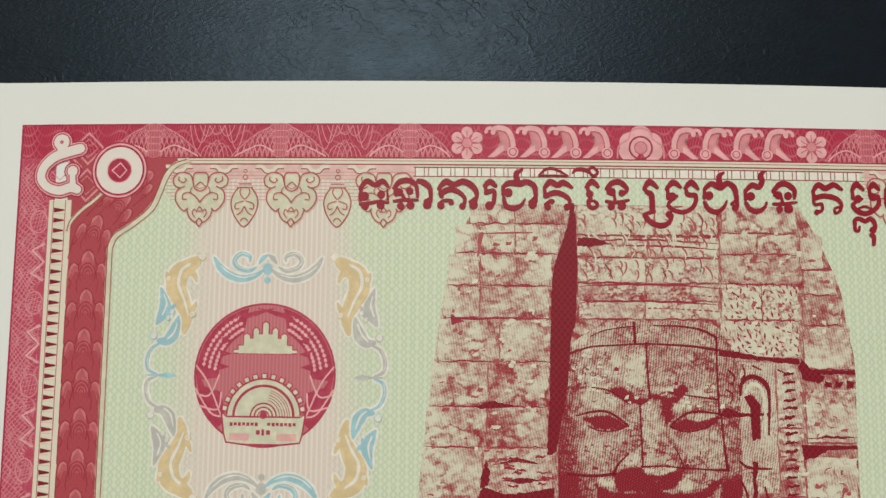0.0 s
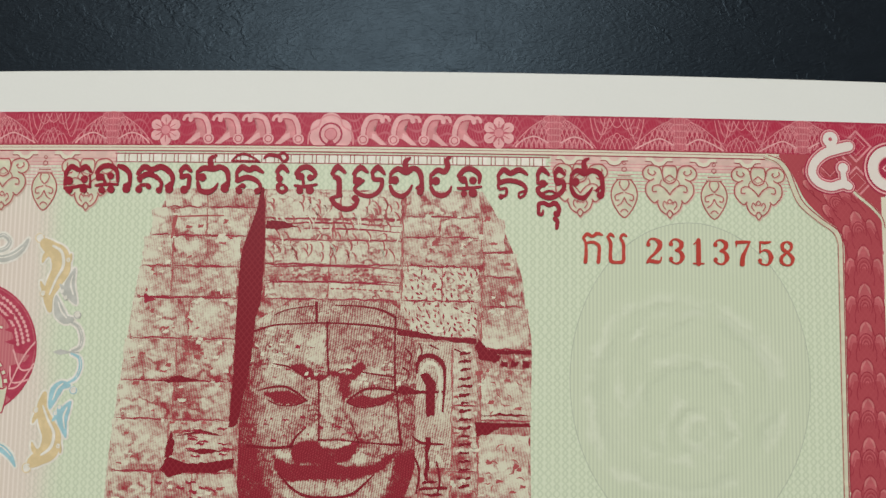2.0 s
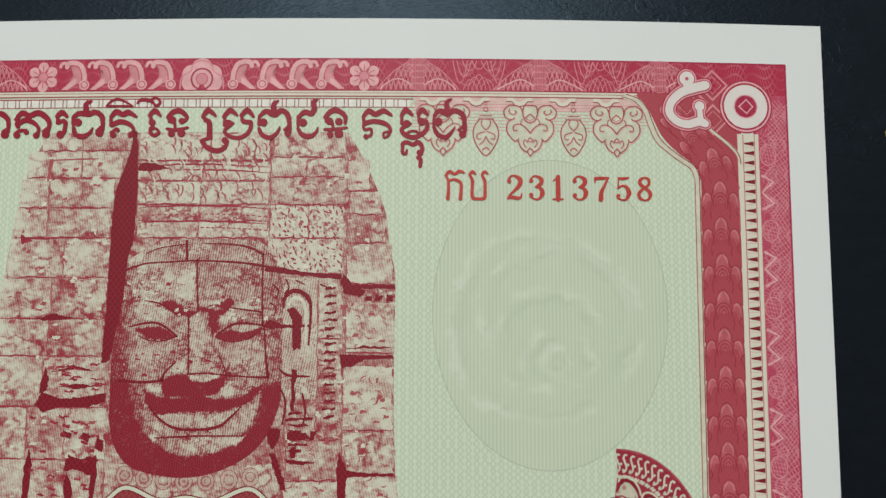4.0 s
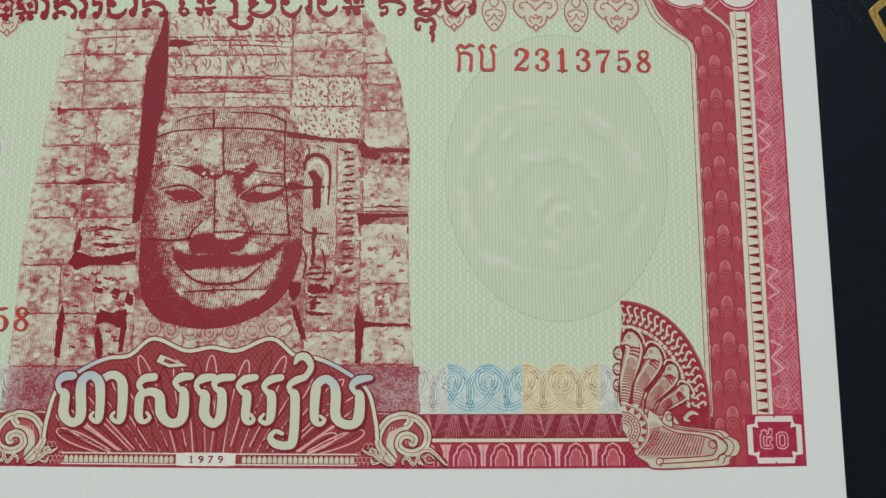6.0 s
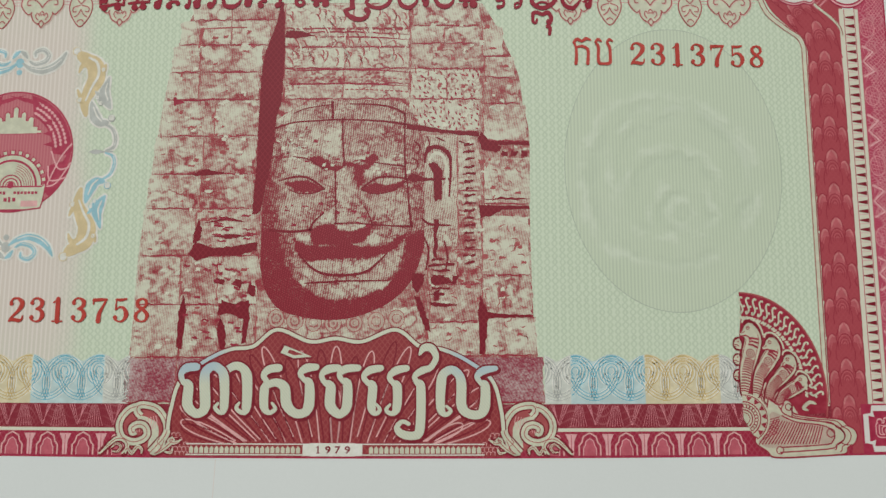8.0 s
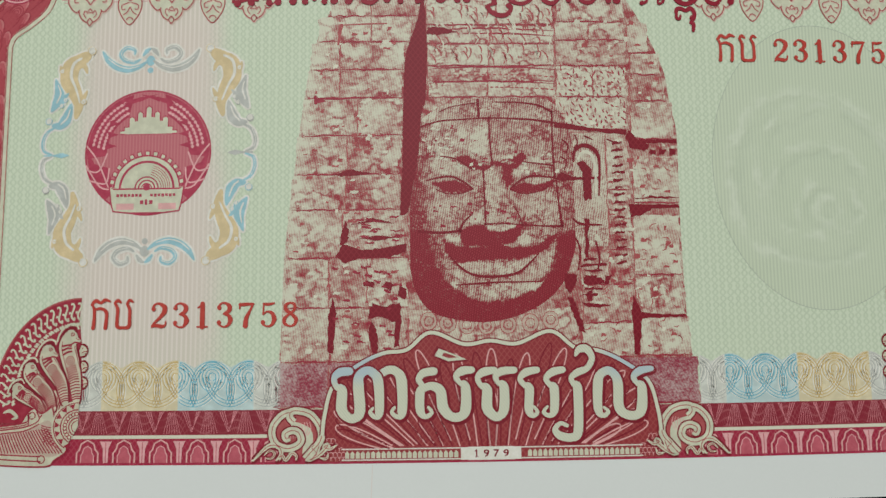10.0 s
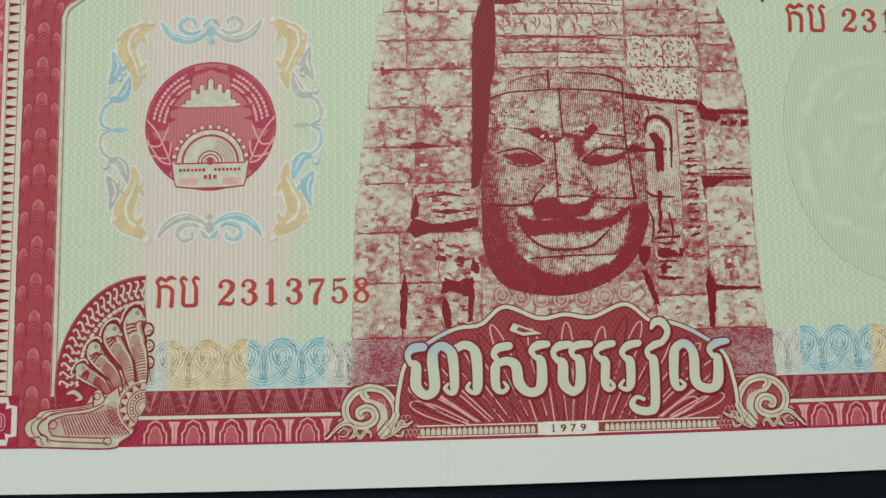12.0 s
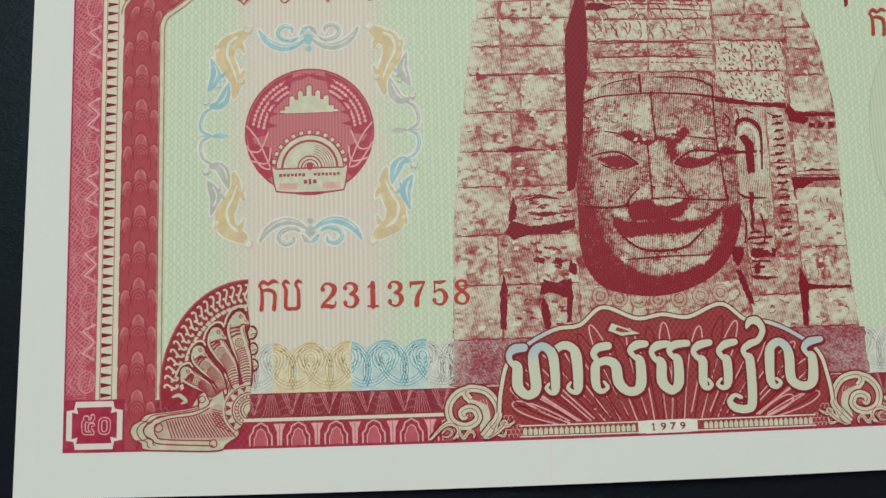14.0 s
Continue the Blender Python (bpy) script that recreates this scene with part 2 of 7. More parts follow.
M_TITLE = ink("dark crimson ink", (0.27, 0.010, 0.026), grain=0.06)
M_SHADEPINK = ink("soft pink shade", (0.62, 0.45, 0.40))
M_SLOT = lattice("dark hatched red", (0.20, 0.008, 0.019), (0.28, 0.024, 0.036), 0.3)


def emblem_material():
    n = Nodes("rose striped ink")
    lines = n.step(n.sin(n.mul(n.x, 15.0)), -0.2, 0.8)
    n.bump(n.noise(3500, 2), 0.08, 0.0001)
    return n.done(n.mix(n.mul(lines, 0.5), (0.50, 0.145, 0.17), (0.58, 0.25, 0.255)), 0.54, 0, 0.22)


M_EMBLEM = emblem_material()
M_STONE = engraving("engraved stone", (0.285, 0.030, 0.040), (0.63, 0.655, 0.51), 470, 10.5, 0.14, 1.6, 1.9, -0.10, 1.10, 0.50, 0.2)
M_CARVED = engraving("engraved carving", (0.285, 0.030, 0.040), (0.63, 0.655, 0.51), 900, 9.5, 0.08, 1.6, 1.3, -0.04, 1.08, 0.5, 0.2)
M_FACE = engraving("engraved shading", (0.235, 0.013, 0.025), (0.62, 0.63, 0.49), 900, 11.2, 0.24, 0.9, 1.35, 0.0, 1.10, 0.40, -0.15)
M_STONELOW = engraving("engraved violet shade", (0.26, 0.025, 0.05), (0.52, 0.43, 0.40), 1100, 9.0, 0.10, 1.0, 2.2)


def letter_material(name, hatch):
    """Pale letters, running into blue towards both shoulders of the cartouche."""
    n = Nodes(name)
    lines = n.step(n.sin(n.mul(n.add(n.x, n.mul(n.y, 0.8)), 17.0)), -0.1, 0.8)
    out = n.step(n.math("ABSOLUTE", n.sub(n.x, 75.0)), 12.5, 16.0)
    blue = n.mul(n.mul(out, n.step(n.y, 8.8, 11.2)), n.add(0.35, n.mul(n.noise(160, 2), 0.6)))
    n.bump(n.noise(3500, 2), 0.08, 0.0001)
    body = n.mix(n.mul(lines, hatch), (0.63, 0.67, 0.52), (0.45, 0.52, 0.40))
    return n.done(n.mix(blue, body, (0.36, 0.52, 0.62)), 0.54, 0, 0.22)


M_RIM = letter_material("pale rim ink", 0.0)
M_LETTER = letter_material("pale hatched ink", 0.5)
M_LEATHER = leather_material()


def gold_material():
    n = Nodes("gold foil")
    n.bump(n.noise(2500, 3), 0.5, 0.0002)
    return n.done(n.mix(n.noise(1800, 3), (0.30, 0.20, 0.04), (0.55, 0.40, 0.11)), 0.42, 0.8, 0.5)


def plaster_material():
    n = Nodes("plain wall paint")
    n.bump(n.noise(40, 4), 0.15, 0.002)
    return n.done(n.mix(n.noise(3, 3), (0.34, 0.34, 0.33), (0.40, 0.40, 0.39)), 0.85)


M_GOLD, M_PLASTER = gold_material(), plaster_material()

# ---- setting ----


def box_mesh(name, x0, x1, y0, y1, z0, z1, bevel=0.0):
    bm = bmesh.new()
    bmesh.ops.create_cube(bm, size=1, matrix=Matrix.Translation(((x0 + x1) / 2, (y0 + y1) / 2, (z0 + z1) / 2)) @ Matrix.Diagonal((x1 - x0, y1 - y0, z1 - z0, 1)))
    if bevel:
        bmesh.ops.bevel(bm, geom=bm.edges[:], offset=bevel, segments=3, profile=0.5, affect="EDGES")
    me = bpy.data.meshes.new(name)
    bm.to_mesh(me)
    bm.free()
    return me


def slab(name, material, *size, label="", category="", kind="structure", bevel=0.0):
    me = box_mesh(name, *size, bevel)
    me.materials.append(material)
    return tagged(new(name, me), label, category, "", kind)


FLOOR = -0.008
slab("floor", M_PLASTER, -1.9, 2.1, -1.9, 2.1, FLOOR - 0.1, FLOOR, label="plain pale floor under the cover", category="floor")
slab("ceiling", M_PLASTER, -1.9, 2.1, -1.9, 2.1, 2.4, 2.5, label="plain pale ceiling", category="ceiling")
slab("wall_north", M_PLASTER, -1.9, 2.1, 2.1, 2.2, FLOOR, 2.4, label="plain pale painted wall", category="wall")
slab("wall_south", M_PLASTER, -1.9, 2.1, -2.0, -1.9, FLOOR, 2.4, label="plain pale painted wall", category="wall")
slab("wall_east", M_PLASTER, 2.1, 2.2, -2.0, 2.2, FLOOR, 2.4, label="plain pale painted wall", category="wall")
slab("wall_west", M_PLASTER, -2.0, -1.9, -2.0, 2.2, FLOOR, 2.4, label="plain pale painted wall", category="wall")

# ---- drawing on the sheet, in millimetres from the lower left corner of the printed frame ----
ARCH, MIDDLE, HALF = 3.6, 77.8, 80.0
WIDE, HIGH = 150.0, 69.3
LEAF = 0.007  # height of one coat of ink, in mm


def rise(x):
    """How high the gently arched paper stands over its rest, in mm."""
    r = ARCH * (1 - ((x - MIDDLE) / HALF) ** 2)
    return 0.12 + (r + math.hypot(r, 0.25)) / 2


class Sheet:
    """Flat drawing: points in mm and faces."""

    def __init__(self):
        self.v, self.f, self.stack = [], [], 0

    def poly(self, points):
        """A filled convex or star-shaped outline."""
        i, n = len(self.v), len(points)
        cx, cy = sum(p[0] for p in points) / n, sum(p[1] for p in points) / n
        self.v += [(cx, cy), *points]
        self.f += [(i, i + 1 + k, i + 1 + (k + 1) % n) for k in range(n)]
        return self

    def ribbon(self, points, width, closed=False, taper=False):
        """A line of a given width along the points."""
        n, i = len(points), len(self.v)
        for k, (x, y) in enumerate(points):
            a = points[k - 1] if k or closed else points[0]
            b = points[(k + 1) % n] if k < n - 1 or closed else points[-1]
            dx, dy = b[0] - a[0], b[1] - a[1]
            d = math.hypot(dx, dy) or 1
            w = width / 2 * (math.sin(math.pi * (0.08 + 0.84 * k / (n - 1))) if taper else 1)
            self.v += [(x - dy / d * w, y + dx / d * w), (x + dy / d * w, y - dx / d * w)]
        for k in range(n if closed else n - 1):
            a, b = i + 2 * k, i + 2 * ((k + 1) % n)
            self.f.append((a, a + 1, b + 1, b))
        return self

    def brush(self, points, n=6):
        """A stroke whose width changes from point to point: (x, y, width), with round ends."""
        line = smooth([p[:2] for p in points], n)
        i, last = len(self.v), len(line) - 1
        for k, (x, y) in enumerate(line):
            (a, b), (c, d) = line[max(0, k - 1)], line[min(last, k + 1)]
            far = math.hypot(c - a, d - b) or 1
            w = float(np.interp(k / n, range(len(points)), [p[2] for p in points])) / 2
            self.v += [(x - (d - b) / far * w, y + (c - a) / far * w), (x + (d - b) / far * w, y - (c - a) / far * w)]
        self.f += [(i + 2 * k, i + 2 * k + 1, i + 2 * k + 3, i + 2 * k + 2) for k in range(last)]
        for x, y, w in (points[0], points[-1]):
            self.disc(x, y, w * 0.49, n=10)
        return self

    def ring(self, cx, cy, r, width, ry=None, n=48):
        return self.ribbon(arc(cx, cy, r, 0, 360, ry, n)[:-1], width, True)

    def disc(self, cx, cy, r, ry=None, n=32):
        return self.poly(arc(cx, cy, r, 0, 360, ry, n)[:-1])

    def rect(self, x0, y0, x1, y1):
        return self.field(x0, x1, lambda x: y0, lambda x: y1)

    def field(self, x0, x1, low, high, pitch=2.5, rows=1):
        """The area between two curves over x."""
        n = max(1, math.ceil((x1 - x0) / pitch))
        i = len(self.v)
        for k in range(n + 1):
            x = x0 + (x1 - x0) * k / n
            a, b = low(x), high(x)
            self.v += [(x, a + (b - a) * r / rows) for r in range(rows + 1)]
        for k in range(n):
            for r in range(rows):
                a = i + k * (rows + 1) + r
                self.f.append((a, a + rows + 1, a + rows + 2, a + 1))
        return self

    def spiral(self, cx, cy, r0, r1, a0, turns, width, taper=False, n=40):
        pts = []
        for k in range(n + 1):
            s = k / n
            r, a = r0 + (r1 - r0) * s, radians(a0 + 360 * turns * s)
            pts.append((cx + r * math.cos(a), cy + r * math.sin(a)))
        return self.ribbon(pts, width, False, taper)

    def mirrored(self, axis=WIDE / 2):
        out = Sheet()
        out.v = [(2 * axis - x, y) for x, y in self.v]
        out.f = [tuple(reversed(f)) for f in self.f]
        return out

    def join(self, other, dx=0.0, dy=0.0):
        i = len(self.v)
        self.v += [(x + dx, y + dy) for x, y in other.v]
        self.f += [tuple(i + k for k in f) for f in other.f]
        return self


def arc(cx, cy, r, a0, a1, ry=None, n=24):
    return [(cx + r * math.cos(radians(a0 + (a1 - a0) * k / n)), cy + (ry or r) * math.sin(radians(a0 + (a1 - a0) * k / n))) for k in range(n + 1)]


def smooth(points, n=8):
    """A smooth curve through a few points."""
    pts = [points[0], *points, points[-1]]
    out = []
    for a, b, c, d in zip(pts, pts[1:], pts[2:], pts[3:]):
        for k in range(n):
            t = k / n
            out.append(tuple(0.5 * (2 * b[i] + (c[i] - a[i]) * t + (2 * a[i] - 5 * b[i] + 4 * c[i] - d[i]) * t * t + (3 * b[i] - a[i] - 3 * c[i] + d[i]) * t ** 3) for i in (0, 1)))
    return out + [points[-1]]


def curve_over(points):
    """y over x through a few points, smoothly."""
    pts = smooth(points, 10)
    xs, ys = [p[0] for p in pts], [p[1] for p in pts]
    return lambda x: float(np.interp(x, xs, ys))


def part(name, sheet, material, parent, layer, label="", tone=None):
    """Links a drawing as one printed mesh under its thing, one thin layer of ink above the paper."""
    lift = LEAF * layer
    me = bpy.data.meshes.new(name)
    me.from_pydata([(x * MM, y * MM, (rise(x) + lift) * MM) for x, y in sheet.v], [], sheet.f)
    me.update()
    if me.polygons and sum(p.normal.z for p in me.polygons) < 0:
        me.flip_normals()
    me.materials.append(material)
    if tone:
        data = me.attributes.new("tone", "FLOAT", "POINT").data
        for k, (x, y) in enumerate(sheet.v):
            data[k].value = tone(x, y)
    ob = new(name, me)
    ob.parent = parent
    return tagged(ob, label)


def art(name, parent, layer, coats, label=""):
    """One printed motif in several inks, coat over coat, as one mesh."""
    me = bpy.data.meshes.new(name)
    verts, faces, slots, names = [], [], [], []
    lift = LEAF * layer
    for sheet, material in coats:
        if material not in names:
            names.append(material)
            me.materials.append(material)
        i = len(verts)
        verts += [(x * MM, y * MM, (rise(x) + lift + (0.0001 * (j // sheet.stack) if sheet.stack else 0)) * MM) for j, (x, y) in enumerate(sheet.v)]
        lift += max(0.35 * LEAF, 0.0001 * (len(sheet.v) // sheet.stack + 10) if sheet.stack else 0)
        for f in sheet.f:
            (ax, ay), (bx, by), (cx, cy) = (sheet.v[j] for j in f[:3])
            up = (bx - ax) * (cy - ay) - (by - ay) * (cx - ax) >= 0
            faces.append(tuple(i + j for j in (f if up else f[::-1])))
            slots.append(names.index(material))
    me.from_pydata(verts, [], faces)
    me.polygons.foreach_set("material_index", slots)
    me.update()
    ob = new(name, me)
    ob.parent = parent
    return tagged(ob, label)


def lettering(text, x0, x1, y0, y1, bold=0.0):
    """The built-in font's letters as a drawing, filling the given place; bold: mm added to each stroke's half width."""
    font = bpy.data.curves.new("letters", "FONT")
    font.body, font.resolution_u = text, 3
    ob = new("letters", font)
    bpy.context.view_layer.update()
    me = ob.evaluated_get(bpy.context.evaluated_depsgraph_get()).to_mesh()
    vs = [(v.co.x, v.co.y) for v in me.vertices]
    fs = [tuple(p.vertices) for p in me.polygons]
    bpy.data.objects.remove(ob)
    a, b = min(v[0] for v in vs), max(v[0] for v in vs)
    c, d = min(v[1] for v in vs), max(v[1] for v in vs)
    x0, x1, y0, y1 = x0 + bold, x1 - bold, y0 + bold, y1 - bold
    one, out = Sheet(), Sheet()
    one.v = [(x0 + (x1 - x0) * (x - a) / (b - a), y0 + (y1 - y0) * (y - c) / (d - c)) for x, y in vs]
    one.f = fs
    turns = [(0, 0)] if bold == 0 else [(bold * math.cos(radians(k)), bold * math.sin(radians(k))) for k in range(0, 360, 36)]
    for dx, dy in turns:
        out.join(one, dx, dy)
    out.stack = len(vs)
    return out


# ---- the black cover under the note ----
cover = slab("leather_cover", M_LEATHER, -0.10, 0.235, -0.075, 0.165, FLOOR, 0.0, label="black grained leatherette cover with a gold foil ornament", category="cover", kind="", bevel=0.003)
cover.pop("kind", None)


def gold_ornament(parent):
    """A pointed gold leaf outline stamped into the cover."""
    s = Sheet()
    leaf = smooth([(163.3, 60.5), (166.8, 62.9), (172.0, 63.2), (177.5, 60.0), (181.5, 54.0)]) + smooth([(181.5, 54.0), (175.0, 51.0), (168.5, 51.8), (165.6, 55.6), (163.3, 60.5)])[1:]
    s.ribbon(leaf[:-1], 1.1, True)
    me = bpy.data.meshes.new("gold_ornament")
    me.from_pydata([(x * MM, y * MM, 0.00006) for x, y in s.v], [], s.f)
    me.materials.append(M_GOLD)
    ob = new("gold_ornament", me)
    ob.parent = parent
    tagged(ob, "worn gold foil leaf outline")


gold_ornament(cover)

# ---- the banknote ----
note = tagged(new("banknote"), "arched uncirculated red and green banknote lying on black leatherette", "banknote")


def paper_sheet():
    """The sheet itself: thin, arched, with a faint curl at its long edges."""
    x0, x1, y0, y1, nx, ny = -5.9, 154.9, -5.45, 74.55, 64, 24
    verts, faces = [], []
    for side in (0, 1):
        for i in range(nx + 1):
            for j in range(ny + 1):
                x, y = x0 + (x1 - x0) * i / nx, y0 + (y1 - y0) * j / ny
                x += 0.011 * y * (1 - i / nx)  # the left edge is cut a little askew
                verts.append((x * MM, y * MM, (rise(x) - 0.11 * side) * MM))
    at = lambda s, i, j: s * (nx + 1) * (ny + 1) + i * (ny + 1) + j  # noqa: E731
    for i in range(nx):
        for j in range(ny):
            faces.append((at(0, i, j), at(0, i + 1, j), at(0, i + 1, j + 1), at(0, i, j + 1)))
            faces.append((at(1, i, j), at(1, i, j + 1), at(1, i + 1, j + 1), at(1, i + 1, j)))
    for i in range(nx):
        faces.append((at(0, i, 0), at(1, i, 0), at(1, i + 1, 0), at(0, i + 1, 0)))
        faces.append((at(0, i, ny), at(0, i + 1, ny), at(1, i + 1, ny), at(1, i, ny)))
    for j in range(ny):
        faces.append((at(0, 0, j), at(0, 0, j + 1), at(1, 0, j + 1), at(1, 0, j)))
        faces.append((at(0, nx, j), at(1, nx, j), at(1, nx, j + 1), at(0, nx, j + 1)))
    me = bpy.data.meshes.new("paper")
    me.from_pydata(verts, [], faces)
    me.update()
    me.materials.append(M_PAPER)
    ob = new("paper", me)
    ob.parent = note
    tagged(ob, "white cotton paper with wide margins")


paper_sheet()
part("tint_field", Sheet().field(11.6, 138.4, lambda x: 0.4, lambda x: 65.0, 2.5, 12), M_TINT, note, 1, "pale green and pink underprint with a woven net")

# borders
top_border = part("top_border", Sheet().field(0, WIDE, lambda x: 65.1, lambda x: HIGH, 2.0), M_BAND, note, 2, "crimson guilloche border")
scale_borders, ladders, side_borders = [], [], []
for side in (0, 1):
    flip = (lambda s: s.mirrored()) if side else (lambda s: s)
    side_borders.append(part("side_border", flip(Sheet().rect(0, 0, 4.6, 65.1)), M_SIDE, note, 2, "rose guilloche border"))
    inner = curve_over([(6.2, 55.0), (11.55, 55.0), (12.0, 55.4), (14.2, 57.2), (16.4, 59.4), (17.6, 61.8), (18.6, 63.6), (20.6, 64.9), (22.5, 65.1)])
    scale_borders.append(part("scale_border", flip(Sheet().rect(6.4, 0.2, 11.6, 55.2).field(6.2, 21.6, inner, lambda x: 65.1, 0.5)), M_SCALE, note, 3, "russet border of overlapping scales"))
    ladders.append(part("ladder_border", flip(Sheet().rect(3.9, 6.0, 6.8, 60.0)), M_CREAM, note, 4, "cream ladder border"))
arcades = []
for x0, x1 in ((7.0, 54.0), (96.0, 143.0)):
    part("low_border", Sheet().rect(x0, 0.0, x1, 6.6), M_LOWBAND, note, 2, "dark red guilloche border")
    arcades.append(part("arcade_ground", Sheet().rect(x0, 0.0, x1, 3.6), M_ARCADE, note, 3, "crimson ground of the arcade"))
    part("border_line", Sheet().rect(20.0 if x0 < 50 else 102.6, 3.2, 47.4 if x0 < 50 else 130.0, 3.62), M_CREAM, note, 4, "thin cream line")
part("frame_edge", Sheet().ribbon([(0.1, y) for y in (0.1, 35, HIGH - 0.1)] + [(x, HIGH - 0.1) for x in range(3, 148, 3)] + [(WIDE - 0.1, y) for y in (HIGH - 0.1, 35, 0.1)] + [(x, 0.1) for x in range(147, 2, -3)], 0.22, True), M_CRIMSON, note, 5, "thin crimson edge line")


# -- top border --
def border_column(x):
    s, line = Sheet(), Sheet()
    for k in range(5):
        y, w = 65.65 + 0.8 * k, 0.85 + (0.5 if k == 4 else 0.06 * k)
        s.disc(x, y, w, 0.46, 16)
        line.ring(x, y, w, 0.08, 0.46, 16)
        for j in range(-2, 3):
            line.ribbon([(x + 0.3 * j, y - 0.3), (x + 0.34 * j, y + 0.3)], 0.06)
    art("border_column", top_border, 5, [(s, M_ROSE), (line, M_ROSEPALE)], "stacked pink beads of the border")


def border_fan(x, half):
    """A net-like dome of crossing hairline arches round a bead column, over two broad arcs."""
    net, base = Sheet(), Sheet()
    dome = lambda u: 65.25 + 3.85 * max(0.0, 1 - (abs(u - x) / half) ** 1.8)  # noqa: E731
    net.ribbon([(x + half * (k / 12 - 1), dome(x + half * (k / 12 - 1))) for k in range(25)], 0.11)
    for k in range(-9, 10):
        c = x + 0.62 * k
        for wide in (1.5, 2.3):
            run = [(c + wide * (j / 8 - 1), 65.25 + 3.6 * (1 - (j / 8 - 1) ** 2)) for j in range(17)]
            run = [p for p in run if p[1] < dome(p[0]) + 0.05]
            if len(run) > 3:
                for a, b in zip(run, run[1:]):
                    if b[0] - a[0] < wide / 7:
                        net.ribbon([a, b], 0.085)
    for side in (-1, 1):
        base.ribbon(smooth([(x, 65.4), (x + side * 1.0, 66.0), (x + side * 2.4, 66.65), (x + side * 3.8, 66.2), (x + side * (half - 0.4), 65.3)], 6), 0.17)
    art("border_fan", top_border, 4, [(net, M_ROSEPALE), (base, M_PINK)], "dome of fine pink lines")


for x in (16.6, 32.0, 47.5):
    for u in (x, WIDE - x):
        border_column(u)
        border_fan(u, 5.2 if x > 40 else 5.9)


for x in (7.5, 24.3, 39.75):
    for u in (x, WIDE - x):
        curtain, hill = Sheet(), Sheet()
        for c, deep in ((-2.4, 3.0), (-1.9, 2.2), (2.4, 3.0), (1.9, 2.2), (-1.2, 1.4), (1.2, 1.4), (0.0, 1.2)):
            curtain.ribbon([(u + c + 0.95 * (k / 6 - 1), 69.15 - deep * (1 - (k / 6 - 1) ** 2)) for k in range(13)], 0.1)
        for c in (-1.1, -0.55, 0.0, 0.55, 1.1):
            hill.ribbon([(u + c + 0.9 * (k / 6 - 1), 65.25 + (2.0 - 0.6 * abs(c)) * (1 - (k / 6 - 1) ** 2)) for k in range(13)], 0.085)
        if x > 10:
            art("border_spear", top_border, 4.6, [(curtain, M_ROSEPALE), (hill, M_ROSEPALE)], "pink hanging arches between the bead columns")


def leaf(x, y, length, width, angle, n=10):
    pts = []
    ca, sa = math.cos(radians(angle)), math.sin(radians(angle))
    for k in range(2 * n):
        t = k / n if k <= n else 2 - k / n
        w = width / 2 * math.sin(math.pi * t ** 0.8) * (1 if k <= n else -1)
        pts.append((x + length * t * ca - w * sa, y + length * t * sa + w * ca))
    return pts


def flower(x):
    s, d = Sheet(), Sheet()
    for k in range(6):
        a = radians(90 + 60 * k)
        s.disc(x + 1.35 * math.cos(a), 67.0 + 1.3 * math.sin(a), 0.68, n=14).poly(leaf(x, 67.0, 2.0, 0.9, 90 + 60 * k))
        d.ribbon([(x + r * math.cos(a), 67.0 + r * math.sin(a)) for r in (0.6, 1.1, 1.5)], 0.1)
        d.poly(leaf(x, 67.0, 1.5, 0.35, 60 + 60 * k))
    s.stack = 1
    art("border_flower", top_border, 5, [(s, M_PINK), (d, M_ROSE), (Sheet().disc(x, 67.0, 0.62, n=20), M_ROSEPALE), (Sheet().ring(x, 67.0, 0.6, 0.1, n=20), M_ROSE)], "pink six-petalled flower")


flower(54.3), flower(95.7)


def rosette(x):
    s = Sheet()
    for a, r in ((90, 1.45), (30, 1.25), (150, 1.25), (-20, 1.2), (200, 1.2)):
        s.disc(x + 1.5 * math.cos(radians(a)), 66.6 + 1.25 * math.sin(radians(a)), r, n=20)
    edge = Sheet()
    edge.ribbon(smooth([(x - 2.8, 65.3), (x - 2.6, 66.8), (x - 1.5, 67.6), (x - 1.1, 68.6), (x, 69.0), (x + 1.1, 68.6), (x + 1.5, 67.6), (x + 2.6, 66.8), (x + 2.8, 65.3)]), 0.2)
    art("border_rosette", top_border, 5, [(s, M_PINK), (edge, M_ROSEPALE), (Sheet().ring(x, 66.6, 1.35, 0.22, n=28), M_CRIMSON), (Sheet().disc(x, 66.6, 0.75, n=20), M_ROSEPALE), (Sheet().ring(x, 66.6, 0.75, 0.12, n=20), M_ROSE)], "pink lobed rosette")


rosette(75.0)


